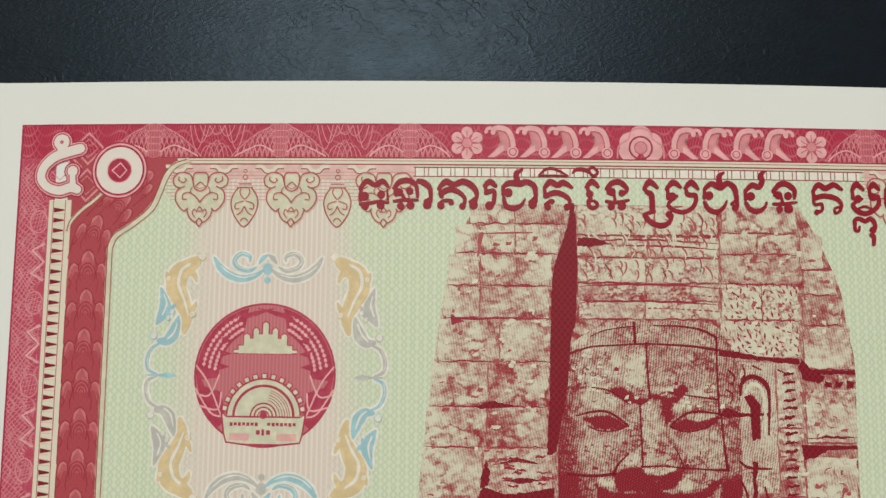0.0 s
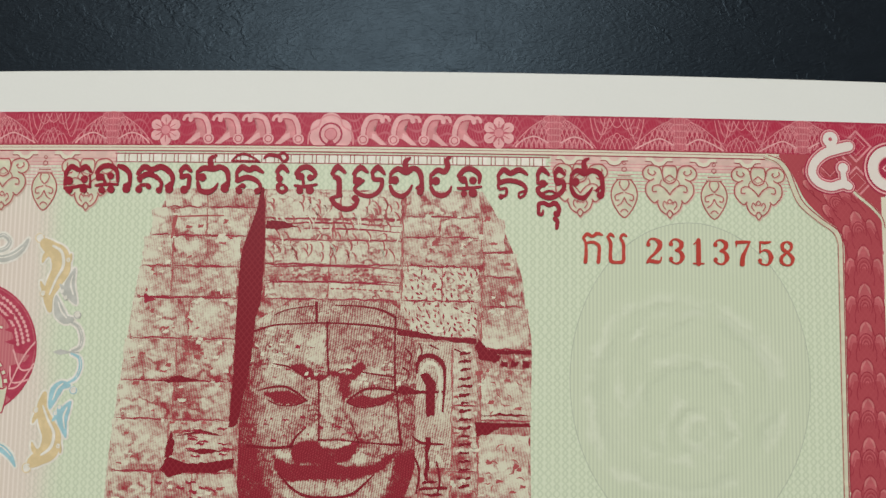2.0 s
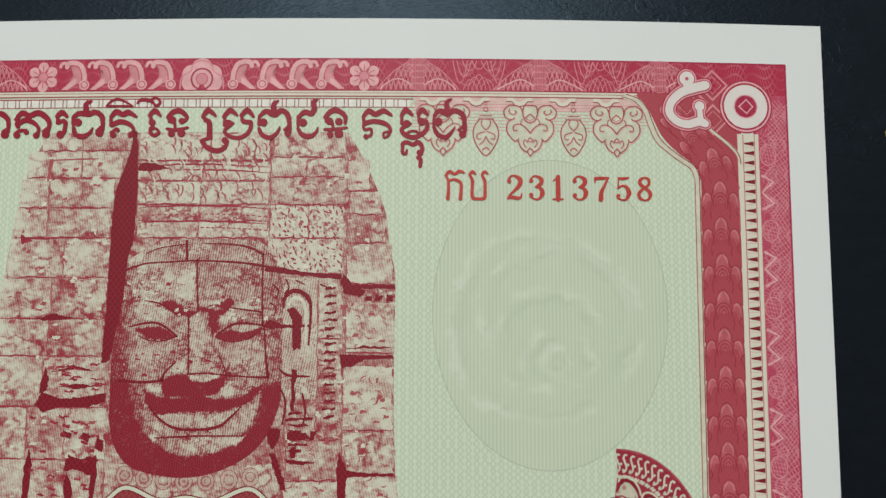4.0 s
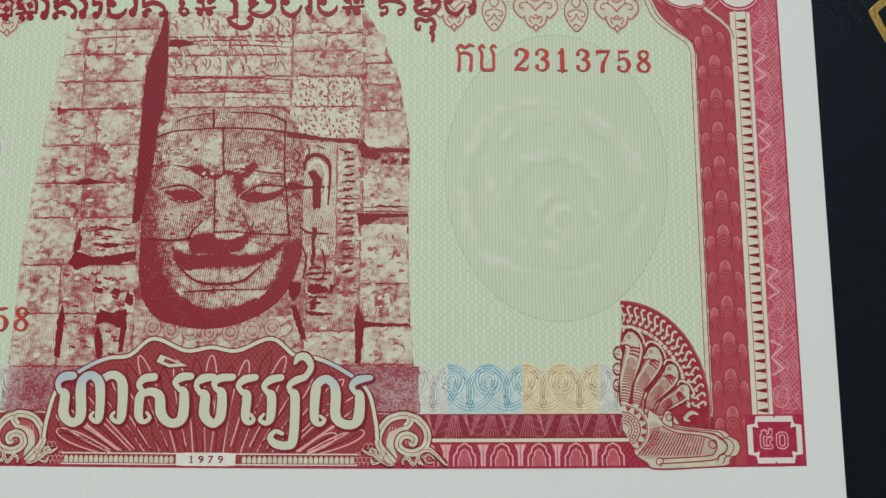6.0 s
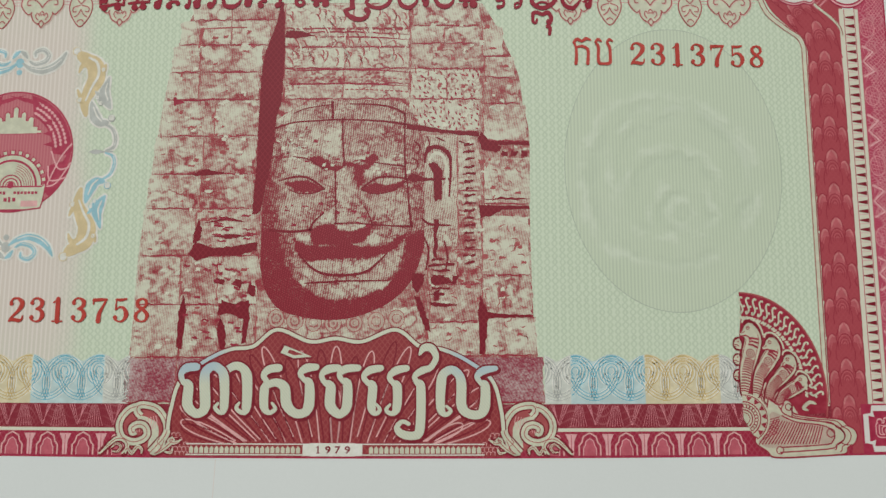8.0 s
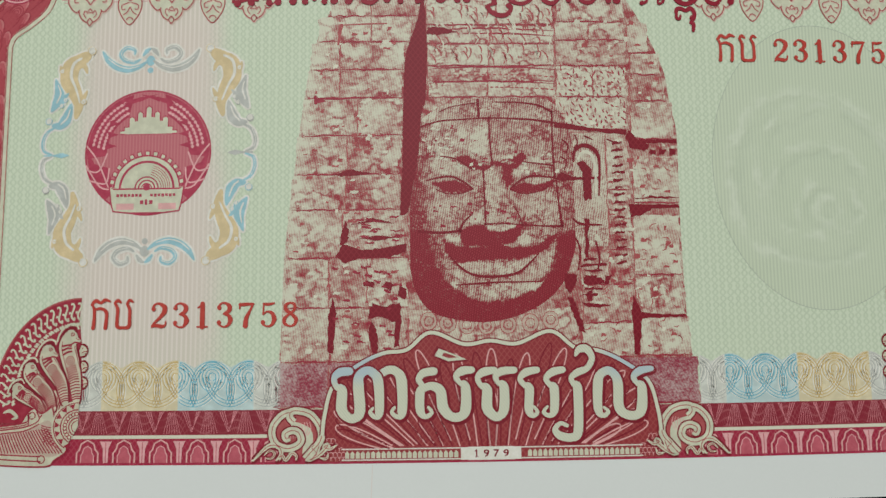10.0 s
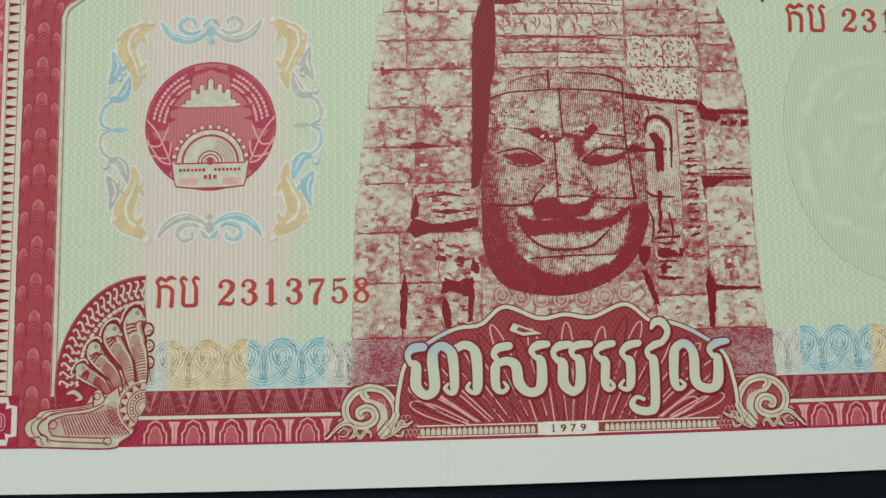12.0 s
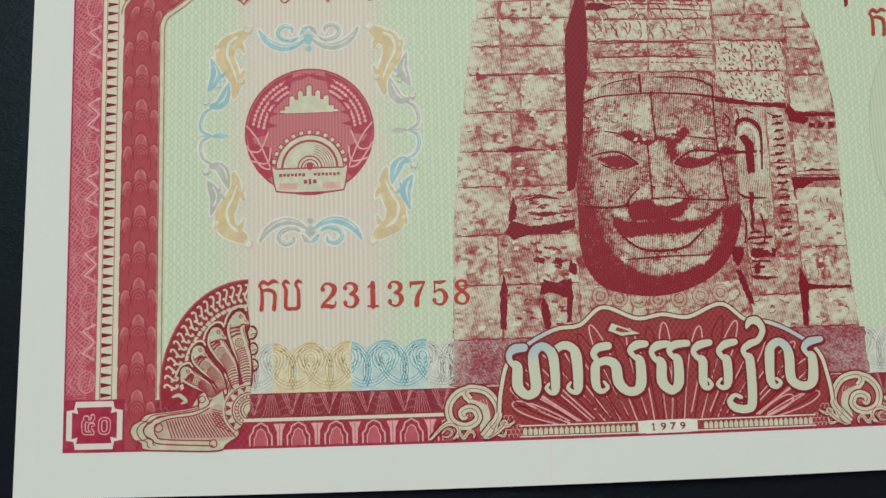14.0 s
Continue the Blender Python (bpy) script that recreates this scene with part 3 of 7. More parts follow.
def scroll_leaf(x, flip):
    """A curling leaf of the border."""
    k = -1 if flip else 1
    at = lambda pts: [(x + k * u, v) for u, v in pts]  # noqa: E731
    body = Sheet().poly(at([(-0.7, 68.5), (-0.1, 67.5), (-0.6, 66.6), (-1.2, 65.9), (-1.85, 65.3), (-1.05, 65.3), (0.2, 66.1), (0.85, 66.1), (0.8, 67.2), (0.55, 68.0), (0, 68.5)]))
    cap = smooth(at([(-1.2, 68.3), (-1.05, 68.75), (-0.3, 68.85), (0.55, 68.55), (1.05, 67.6), (1.2, 66.6)]), 6)
    curl = smooth(at([(-2.05, 68.35), (-1.85, 68.75), (-1.35, 68.85)]), 4)
    dark = Sheet().ribbon(smooth(at([(-0.9, 68.3), (-0.3, 68.45), (0.35, 68.15), (0.72, 67.4), (0.8, 66.5)]), 5), 0.14).ring(x + k * 1.15, 65.95, 0.42, 0.13, n=14)
    art("border_leaf", top_border, 5, [(body, M_LEAFPINK), (Sheet().poly(at([(-0.5, 66.5), (-1.2, 65.8), (-1.8, 65.3), (-1.05, 65.3), (0.1, 66.15), (0.0, 66.8)])), M_PINK), (Sheet().ribbon(cap, 0.6).disc(*cap[0], 0.3, n=12).ribbon(curl, 0.4).disc(*curl[0], 0.22, n=10).disc(x + k * 1.15, 65.95, 0.68, n=18), M_PINK), (dark, M_ROSE)], "pink curling border leaf")


for k in range(4):
    scroll_leaf(58.6 + 3.75 * k, False), scroll_leaf(WIDE - 58.6 - 3.75 * k, True)

# -- moulding under the top border --
cornice = part("cornice", Sheet().field(19.6, 130.4, lambda x: 64.35, lambda x: 65.15, 2.0), M_CREAM, note, 5, "cream moulding line")
for y, w in ((65.12, 0.14), (64.78, 0.07), (64.36, 0.14)):
    part("cornice_line", Sheet().ribbon([(19.6 + 110.8 * k / 60, y) for k in range(61)], w), M_RED, cornice, 6, "thin red line")
part("dentil_line", Sheet().ribbon([(48.0 + 54 * k / 30, 64.02) for k in range(31)], 0.14), M_RED, cornice, 6, "thin red line")
part("dentil_line", Sheet().ribbon([(48.0 + 54 * k / 30, 62.95) for k in range(31)], 0.1), M_RED, cornice, 6, "thin red line")
x, k = 48.2, 0
while x < 101.5:
    w = 0.95 if k % 2 == 0 else 0.38
    art("dentil", cornice, 5, [(Sheet().poly([(x, 63.0), (x + w, 63.0), (x + w, 63.95), (x, 63.95)]), M_HAZE), (Sheet().ribbon([(x, 63.0), (x, 63.95)], 0.09), M_RED)])
    x, k = x + w + 0.12, k + 1
for x0, x1 in ((17.2, 48.2), (101.8, 132.8)):
    for k in range(9):
        a = x0 + 0.35 * max(0, k - 3) * (1 if x0 < 50 else 0)
        b = x1 - 0.35 * max(0, k - 3) * (0 if x0 < 50 else 1)
        part("shade_line", Sheet().ribbon([(a + (b - a) * j / 16, 63.4 - 0.42 * k) for j in range(17)], 0.08), M_ROSEPALE, cornice, 3)
    art("pink_shade", note, 2.4, [(Sheet().field(x0 + 0.3, x1, lambda x: 62.6, lambda x: 64.4), M_SHADEPINK)], "pink tint under the moulding")
    for k in range(6):
        u = x0 + 2.6 + 5.5 * k
        if u + 1.8 < x1:
            s = Sheet().ribbon([(u - 1.6, 64.05), (u - 0.9, 64.05), (u - 0.5, 63.6), (u, 63.45), (u + 0.5, 63.6), (u + 0.9, 64.05), (u + 1.6, 64.05)], 0.5)
            d = Sheet().ribbon([(u - 1.7, 63.8), (u - 1.0, 63.78), (u - 0.6, 63.3), (u, 63.15), (u + 0.6, 63.3), (u + 1.0, 63.78), (u + 1.7, 63.8)], 0.13)
            art("hanging_bracket", cornice, 5, [(s, M_CREAM), (d, M_RED)])


def big_pendant(x):
    fill, line, soft = Sheet(), Sheet(), Sheet()
    fill.poly([(x + u, v) for u, v in ((0, 56.8), (0.6, 57.3), (1.3, 57.9), (1.7, 58.7), (2.8, 59.7), (2.95, 60.9), (2.7, 61.45), (3.25, 61.9), (3.3, 62.7), (2.6, 63.3), (1.5, 63.25), (0, 63.35))]
              + [(x - u, v) for u, v in ((1.5, 63.25), (2.6, 63.3), (3.3, 62.7), (3.25, 61.9), (2.7, 61.45), (2.95, 60.9), (2.8, 59.7), (1.7, 58.7), (1.3, 57.9), (0.6, 57.3))])
    for m in (-1, 1):
        for pts, w in (
            (((0, 63.3), (0.75, 63.2), (0.92, 62.3), (0.65, 61.4), (0, 61.05)), 0.17), (((0, 62.2), (0.3, 61.95), (0.62, 61.65)), 0.15), (((0, 61.35), (0.62, 61.65)), 0.08),
            (((0.95, 62.3), (1.2, 63.0), (1.9, 63.3), (2.7, 63.25), (3.3, 62.6), (3.15, 61.8), (2.45, 61.45), (1.9, 61.7)), 0.17), (((2.6, 62.85), (2.65, 62.4), (2.1, 62.1), (1.75, 62.4), (1.95, 62.65)), 0.15),
            (((2.45, 61.45), (2.9, 60.9), (2.9, 59.8), (1.95, 58.7), (1.4, 59.05)), 0.17), (((0.75, 60.6), (1.4, 60.9), (2.05, 60.7), (2.1, 60.1), (1.6, 60.1)), 0.15), (((0, 59.7), (0.35, 60.2), (0.75, 60.6)), 0.17), (((0.95, 61.6), (1.2, 61.1), (1.0, 60.75)), 0.12),
            (((1.55, 58.8), (1.2, 57.9), (0.55, 57.35), (0.3, 57.45)), 0.17), (((0, 57.85), (0.35, 57.35), (0, 56.8)), 0.16), (((0, 59.2), (0.3, 58.8), (0, 58.6)), 0.13), (((0.3, 58.5), (0.65, 58.9), (0.85, 58.4), (0.5, 57.9)), 0.13)):
            run = smooth([(x + m * u, v) for u, v in pts], 5)
            line.ribbon(run, w)
            soft.ribbon([(u + 0.09, v - 0.13) for u, v in run], w + 0.06)
    art("lotus_pendant", note, 5, [(fill, M_PENDANT), (soft, M_PENSOFT), (line, M_PENLINE)], "pale lotus pendant outlined in red")


def small_pendant(x):
    outline = [(x + u, v) for u, v in ((-0.75, 61.5), (-1.4, 60.6), (-1.6, 59.4), (-1.1, 58.0), (0, 56.8), (1.1, 58.0), (1.6, 59.4), (1.4, 60.6), (0.75, 61.5))]
    line, soft = Sheet().ribbon(smooth(outline, 5), 0.17), Sheet()
    line.ribbon([(x - 1.0, 61.5), (x + 1.0, 61.5)], 0.17).ribbon([(x - 0.8, 61.95), (x + 0.8, 61.95)], 0.12)
    line.ring(x, 62.75, 0.28, 0.12, n=12).ring(x, 63.5, 0.2, 0.1, n=10)
    for m in (-1, 1):
        for pts in (((0, 60.1), (0.4, 60.5), (0.6, 61.0), (0.45, 61.4)), ((0.1, 59.9), (0.6, 59.75), (1.1, 59.5), (1.05, 58.95), (0.6, 59.0)), ((0, 59.3), (0.35, 58.6), (0.9, 58.2)), ((0, 57.85), (0.3, 57.7), (0.45, 57.45))):
            run = smooth([(x + m * u, v) for u, v in pts], 5)
            line.ribbon(run, 0.14)
            soft.ribbon([(u + 0.08, v - 0.12) for u, v in run], 0.18)
    art("bud_pendant", note, 5, [(Sheet().poly(outline), M_PENDANT), (soft, M_PENSOFT), (line, M_PENLINE)], "small pale bud pendant outlined in red")


for x in (22.5, 33.5, 44.5):
    big_pendant(x), big_pendant(WIDE - x + 0.2)
for x in (27.9, 39.0):
    small_pendant(x), small_pendant(WIDE - x + 0.1)


# -- corner numerals --
def numeral_corner(x5, x0):
    back = Sheet()
    for dx, dy, r in ((0.2, 0, 2.6), (3.6, 2.3, 1.9), (3.6, -2.2, 1.9), (7.0, 0.3, 2.4)):
        u, v = x5 + dx, 64.0 + dy
        back.ribbon([(u - r, v), (u, v - r), (u + r, v), (u, v + r)], 0.35, True)
        back.ribbon([(u - r * 0.6, v), (u, v - r * 0.6), (u + r * 0.6, v), (u, v + r * 0.6)], 0.12, True)
    art("corner_lattice", note, 6, [(back, M_ROSEPALE)], "pink diamond lattice")
    at = lambda pts, grow: [(x5 + u, v, w + grow) for u, v, w in pts]  # noqa: E731
    bowl = [(2.64, 66.26, 1.17), (1.1, 65.86, 1.17), (-0.51, 65.25, 1.1), (-1.76, 64.08, 1.03), (-2.09, 62.71, 1.03), (-1.26, 61.59, 0.97), (0.23, 61.13, 1.03), (1.69, 61.51, 1.1), (2.54, 61.24, 0.97)]
    hook = [(1.82, 63.51, 0.69), (1.86, 62.51, 0.69), (1.98, 61.52, 0.83)]
    neck = [(0.24, 66.2, 0.97), (0.37, 65.63, 1.03)]
    u, v = x5 + 0.27, 67.07
    coats = []
    for grow, material in ((0.95, M_CRIMSON), (0.62, M_PINK), (0.34, M_ROSE), (0.0, M_WHITE)):
        s = Sheet().brush(at(bowl, grow)).brush(at(hook, grow)).brush(at(neck, grow)).disc(u, v, 0.95 + grow / 2, n=24).disc(x5 + hook[0][0], hook[0][1], 0.62 + grow / 2, n=20)
        s.stack = 1
        coats.append((s, material))
    coats.append((Sheet().disc(u, v, 0.24, n=12), M_ROSE))
    art("corner_numeral", note, 7, coats, "white numeral five with pink outline")
    zero = [(Sheet().disc(x0, 63.6, 3.5, n=48), M_CRIMSON), (Sheet().ring(x0, 63.6, 3.2, 0.22), M_PINK), (Sheet().ring(x0, 63.6, 2.2, 1.3), M_WHITE), (Sheet().ring(x0, 63.6, 1.5, 0.14), M_PINK),
            (Sheet().ribbon([(x0 - 0.9, 63.6), (x0 + 0.1, 62.7), (x0 + 0.9, 63.6), (x0 + 0.1, 64.5)], 0.22, True), M_PINK)]
    art("corner_numeral", note, 7, zero, "white numeral nought with pink rings")


numeral_corner(4.9, 12.5), numeral_corner(136.6, 144.5)


# -- side borders --
def border_scale(y, flip, k, turn=0.0, x=9.2, size=1.0):
    """A lobed scale: a narrow middle lobe between two broad shoulders, with nested arcs."""
    ct, st = math.cos(radians(turn)), math.sin(radians(turn))

    def m(points):
        out = [(x + size * (u * ct - v * st), y + size * (u * st + v * ct)) for u, v in points]
        return [(WIDE - u, v) for u, v in out] if flip else out

    half = [(-2.45, -3.4), (-2.45, 0.2), (-2.3, 1.1), (-1.75, 1.65), (-1.15, 1.35), (-0.95, 1.75), (-0.6, 2.7), (-0.2, 3.15)]
    out = smooth(half + [(0, 3.2)] + [(-u, v) for u, v in half[::-1]], 4)
    fill, line, glint, soft, lobes = Sheet().poly(m(out)), Sheet(), Sheet(), Sheet(), Sheet()
    lobes.poly(m(smooth([(-0.75, 1.2), (-0.7, 2.2), (-0.3, 2.95), (0, 3.05), (0.3, 2.95), (0.7, 2.2), (0.75, 1.2), (0, 1.7)], 4)))
    line.ribbon(m(out), 0.15)
    for s in (-1, 1):
        glint.ribbon(m(smooth([(s * 2.2, 0.3), (s * 2.05, 1.0), (s * 1.7, 1.42), (s * 1.25, 1.15)], 5)), 0.26, taper=True)
        lobes.poly(m(smooth([(s * 2.35, -0.4), (s * 2.3, 0.8), (s * 1.8, 1.5), (s * 1.25, 1.25), (s * 1.3, 0.5), (s * 1.75, 0.6)], 4)))
        soft.ribbon(m(smooth([(s * 2.05, -0.7), (s * 1.75, 0.4), (s * 1.4, 0.75), (s * 1.0, 0.4)], 5)), 0.2, taper=True)
        line.ribbon(m(smooth([(s * 1.2, 1.3), (s * 1.05, 0.4), (s * 1.3, -0.8), (s * 1.2, -1.8)], 5)), 0.13)
        line.ribbon(m(smooth([(s * 2.45, -0.2), (s * 2.0, -0.7), (s * 2.2, -1.3), (s * 2.45, -1.4)], 4)), 0.14)
        glint.ribbon(m(smooth([(s * 0.72, 1.8), (s * 0.5, 2.5), (s * 0.08, 2.95)], 5)), 0.3, taper=True)
    for r, w in ((0.95, 0.12), (0.62, 0.07), (0.32, 0.06)):
        line.ribbon(m([(r * math.cos(radians(a)), 0.2 + 1.5 * r * math.sin(radians(a))) for a in range(-30, 211, 16)]), w)
        soft.ribbon(m([((r - 0.14) * math.cos(radians(a)), 0.2 + 1.5 * (r - 0.14) * math.sin(radians(a))) for a in range(10, 171, 16)]), 0.13)
    art("border_scale", scale_borders[flip], 4 + 0.09 * (20 - k), [(fill, M_SCALE), (lobes, M_SCALESOFT), (soft, M_SCALESOFT), (line, M_SCALEDARK), (glint, M_SCALELIGHT)])


for flip in (False, True):
    for k in range(11):
        border_scale(4.5 + 4.63 * k, flip, k)
    for k, (x, y, turn, size) in enumerate(((9.6, 55.4, -14, 0.92), (12.2, 58.8, -42, 0.85), (15.0, 62.0, -50, 0.7))):
        border_scale(y, flip, 11 + k, turn, x, size)
    m = (lambda p: [(WIDE - u, v) for u, v in p]) if flip else (lambda p: p)
    for x in (3.92, 4.5, 6.0, 6.78):
        part("ladder_line", Sheet().ribbon(m([(x, 6.2), (x, 30), (x, 60.0)]), 0.1), M_ROSE, ladders[flip], 6)
    for k in range(43):
        y = 6.9 + 1.235 * k
        art("ladder_rung", ladders[flip], 6, [(Sheet().poly(m([(4.6, y + 0.3), (4.6, y - 0.3), (5.9, y - 0.08), (5.9, y + 0.08)])), M_DARK), (Sheet().ribbon(m([(4.55, y - 0.45), (5.95, y - 0.45)]), 0.06), M_PINK)])
    # pale rim between the scales and the field, following the cut corner
    inset = 0.3 if flip else 0.0
    rim = [(11.9, 6.2), (11.85, 30.0), (11.8, 52.5)] + smooth([(11.8, 54.2), (12.4, 55.6), (14.4, 57.0), (16.6, 58.9), (17.6, 61.0), (18.3, 62.9), (19.4, 64.2), (21.0, 64.75)], 5)
    rim = [(u + inset, v) for u, v in rim]
    art("field_rim", note, 7, [(Sheet().ribbon(m(rim), 0.8), M_PENDANT), (Sheet().ribbon(m([(u - 0.3, v + 0.15) for u, v in rim]), 0.13), M_SCALEDARK), (Sheet().ribbon(m([(u + 0.3, v - 0.15) for u, v in rim]), 0.1), M_PENLINE)], "pale rim line of the field")
    curl = smooth([(6.35, 56.0), (6.7, 57.3), (7.9, 58.7), (9.4, 59.9), (10.8, 61.2)], 6)
    art("corner_stem", note, 6.5, [(Sheet().ribbon(m(curl), 0.45), M_PENDANT), (Sheet().ribbon(m([(u, v + 0.2) for u, v in curl]), 0.12), M_SCALEDARK)], "pale stem below the numerals")
    # outer band: crossing hairlines, ringed bosses and zigzags in turn
    net = Sheet()
    for k in range(-3, 82):
        y = 6.6 + 0.72 * k
        for rise_by in (3.4, -2.6):
            run = [(0.2 + 2.5 * q, y + rise_by * q + 0.35 * math.sin(2.5 * q + 0.65 * y)) for q in (0, 0.2, 0.4, 0.6, 0.8, 1.0)]
            run = [p for p in run if 6.5 < p[1] < 64.5]
            if len(run) > 2:
                net.ribbon(m(run), 0.08)
    art("border_net", side_borders[flip], 3.5, [(net, M_ROSEPALE)], "net of fine pink lines")
    for k in range(6):
        y = 8.6 + 9.75 * k
        ball, hatch, fan = Sheet().disc(2.8, y, 1.05, 1.35, 22), Sheet().ring(2.8, y, 1.05, 0.16, 1.35, 22), Sheet()
        for j in range(-2, 3):
            reach = 1.15 * math.sqrt(1 - (0.4 * j) ** 2) if abs(j) < 3 else 0.3
            hatch.ribbon([(2.8 + 0.38 * j - 0.2 * reach, y - reach), (2.8 + 0.38 * j + 0.2 * reach, y + reach)], 0.07).ribbon([(2.8 - 0.85 * reach, y + 0.5 * j - 0.2), (2.8 + 0.85 * reach, y + 0.5 * j + 0.2)], 0.07)
        for side in (-1, 1):
            for j in range(7):
                a = radians(100 + 17 * j)
                fan.ribbon([(3.85 + 1.1 * math.cos(a), y + side * (1.7 + 0.9 * math.sin(a))), (3.85 + 2.3 * math.cos(a), y + side * (1.6 + 2.1 * math.sin(a)))], 0.08)
        coats = [(ball, M_SIDE), (hatch, M_ROSEPALE), (fan, M_ROSEPALE)]
        art("border_boss", side_borders[flip], 4.5, [((c.mirrored() if flip else c), ink_used) for c, ink_used in coats], "pink ringed boss of the border")
        z = y + 4.9
        if z < 60:
            zig = [(3.75, z - 2.2), (2.2, z - 1.4), (3.7, z), (2.2, z + 1.4), (3.75, z + 2.2)]
            art("zigzag_line", side_borders[flip], 4, [(Sheet().ribbon(m(zig), 0.34), M_PINK), (Sheet().ribbon(m([(u - 0.5, v) for u, v in zig[1:4]]), 0.16), M_ROSEPALE), (Sheet().ribbon(m([(min(3.8, u + 0.5), v) for u, v in zig[:4]]), 0.16), M_ROSEPALE)], "pink zigzag line")
    box = Sheet().ribbon(m([(1.6, 0.75), (6.2, 0.75), (6.2, 1.6), (7.1, 1.6), (7.1, 5.0), (6.2, 5.0), (6.2, 5.85), (1.6, 5.85), (1.6, 5.0), (0.75, 5.0), (0.75, 1.6), (1.6, 1.6)]), 0.72, True)
    ground = Sheet().rect(0.1, 0.1, 7.7, 6.4)
    five, nought = (("\u17e5", 2.3, 4.0), ("\u17e0", 4.4, 6.0)) if not flip else (("\u17e5", WIDE - 5.9, WIDE - 4.2), ("\u17e0", WIDE - 3.8, WIDE - 2.2))
    coats = [((ground.mirrored() if flip else ground), M_CRIMSON), (box, M_WHITE)]
    for ch, a, b in (five, nought):
        coats += [(lettering(ch, a, b, 2.1, 4.7 if ch == "\u17e5" else 4.3, 0.14), M_PINK), (lettering(ch, a + 0.12, b - 0.12, 2.25, 4.5 if ch == "\u17e5" else 4.15, 0.0), M_CRIMSON)]
    art("corner_box", note, 8, coats, "crimson corner box in a notched white frame with small numerals")

# -- arcade of the lower border --
for flip in (False, True):
    m = (lambda p: [(WIDE - u, v) for u, v in p]) if flip else (lambda p: p)
    for k in range(6):
        x = 24.6 + 4.62 * k
        out = [(x - 1.35, 0.3), (x - 1.35, 1.5), (x - 1.0, 1.9), (x - 0.8, 2.6), (x, 3.05), (x + 0.8, 2.6), (x + 1.0, 1.9), (x + 1.35, 1.5), (x + 1.35, 0.3)]
        inner = [(x + (u - x) * 0.6, 0.3 + (v - 0.3) * 0.75) for u, v in out]
        art("niche", arcades[flip], 5, [(Sheet().poly(m(inner)), M_ROSE), (Sheet().ribbon(m(out), 0.2), M_PINKTINT), (Sheet().ribbon(m(inner), 0.12), M_PINK)], "pink trefoil niche")
        u = x + 2.31
        if k < 5:
            col = Sheet().poly(m([(u - 0.3, 0.3), (u + 0.3, 0.3), (u + 0.35, 2.0), (u + 0.75, 2.9), (u - 0.75, 2.9), (u - 0.35, 2.0)]))
            art("niche_column", arcades[flip], 5, [(col, M_PINK), (Sheet().ribbon(m([(u, 0.3), (u, 2.8)]), 0.1), M_ROSE)], "pink flared column")
        v0 = Sheet()
        for j in range(3):
            v0.ribbon(m([(x - 2.0 + j * 0.3, 6.5), (x - 0.9 + 0.1 * j, 4.0), (x + 0.2 - 0.2 * j, 6.5)]), 0.09)
        for j in range(7):
            v0.ribbon(m([(x + 0.3 + 0.35 * j, 3.8), (x + 0.9 + 0.12 * j, 6.4)]), 0.05)
        art("border_chevron", arcades[flip], 4.5, [(v0, M_ROSEPALE)])


# -- coloured strip of overlapping rings --
def ring_strip(flip):
    m = (lambda s: s.mirrored()) if flip else (lambda s: s)
    for x0, x1, ground, line, label in ((22.2, 26.1, M_STRIPGREY, M_RINGGREY, "grey"), (26.1, 35.8, M_STRIPGOLD, M_RINGGOLD, "yellow"), (35.8, 45.3, M_STRIPBLUE, M_RINGBLUE, "blue"), (45.3, 48.6, M_STRIPGREY, M_RINGGREY, "grey")):
        s, w = Sheet(), Sheet()
        for k in range(-1, 8):
            c = 21.6 + 4.62 * k
            runs = [[(c + r * math.cos(radians(a)), 10.7 + 1.1 * r * math.sin(radians(a))) for a in range(-80, 261, 8)] for r in (0.45, 0.85, 1.25, 1.65)]
            runs += [[(c + r * math.cos(radians(a)), 9.2 + 1.22 * r * math.sin(radians(a))) for a in range(-40, 221, 6)] for r in (2.2, 2.5, 2.8)]
            runs += [[(c + 2.31 + r * math.cos(radians(a)), 11.4 + 1.25 * r * math.sin(radians(a))) for a in range(190, 351, 6)] for r in (2.9, 3.2, 3.5)]
            for pts in runs:
                for sheet, width, off in ((s, 0.11, 0.0), (w, 0.12, 0.15)):
                    run = []
                    for u, v in pts + [(0.0, 0.0)]:
                        if x0 < u + off < x1 and v > 6.7:
                            run.append((u + off, v))
                        else:
                            if len(run) > 2:
                                sheet.ribbon(run, width)
                            run = []
        top = lambda x: 11.8 + 1.0 * abs(math.cos(math.pi * (x - 21.6) / 4.62))  # noqa: E731
        art("ring_strip", note, 3, [(m(Sheet().field(x0, x1, lambda x: 6.6, top, 0.4)), ground), (m(w), M_HAZE), (m(s), line)], label + " strip of overlapping fine rings")


ring_strip(False), ring_strip(True)


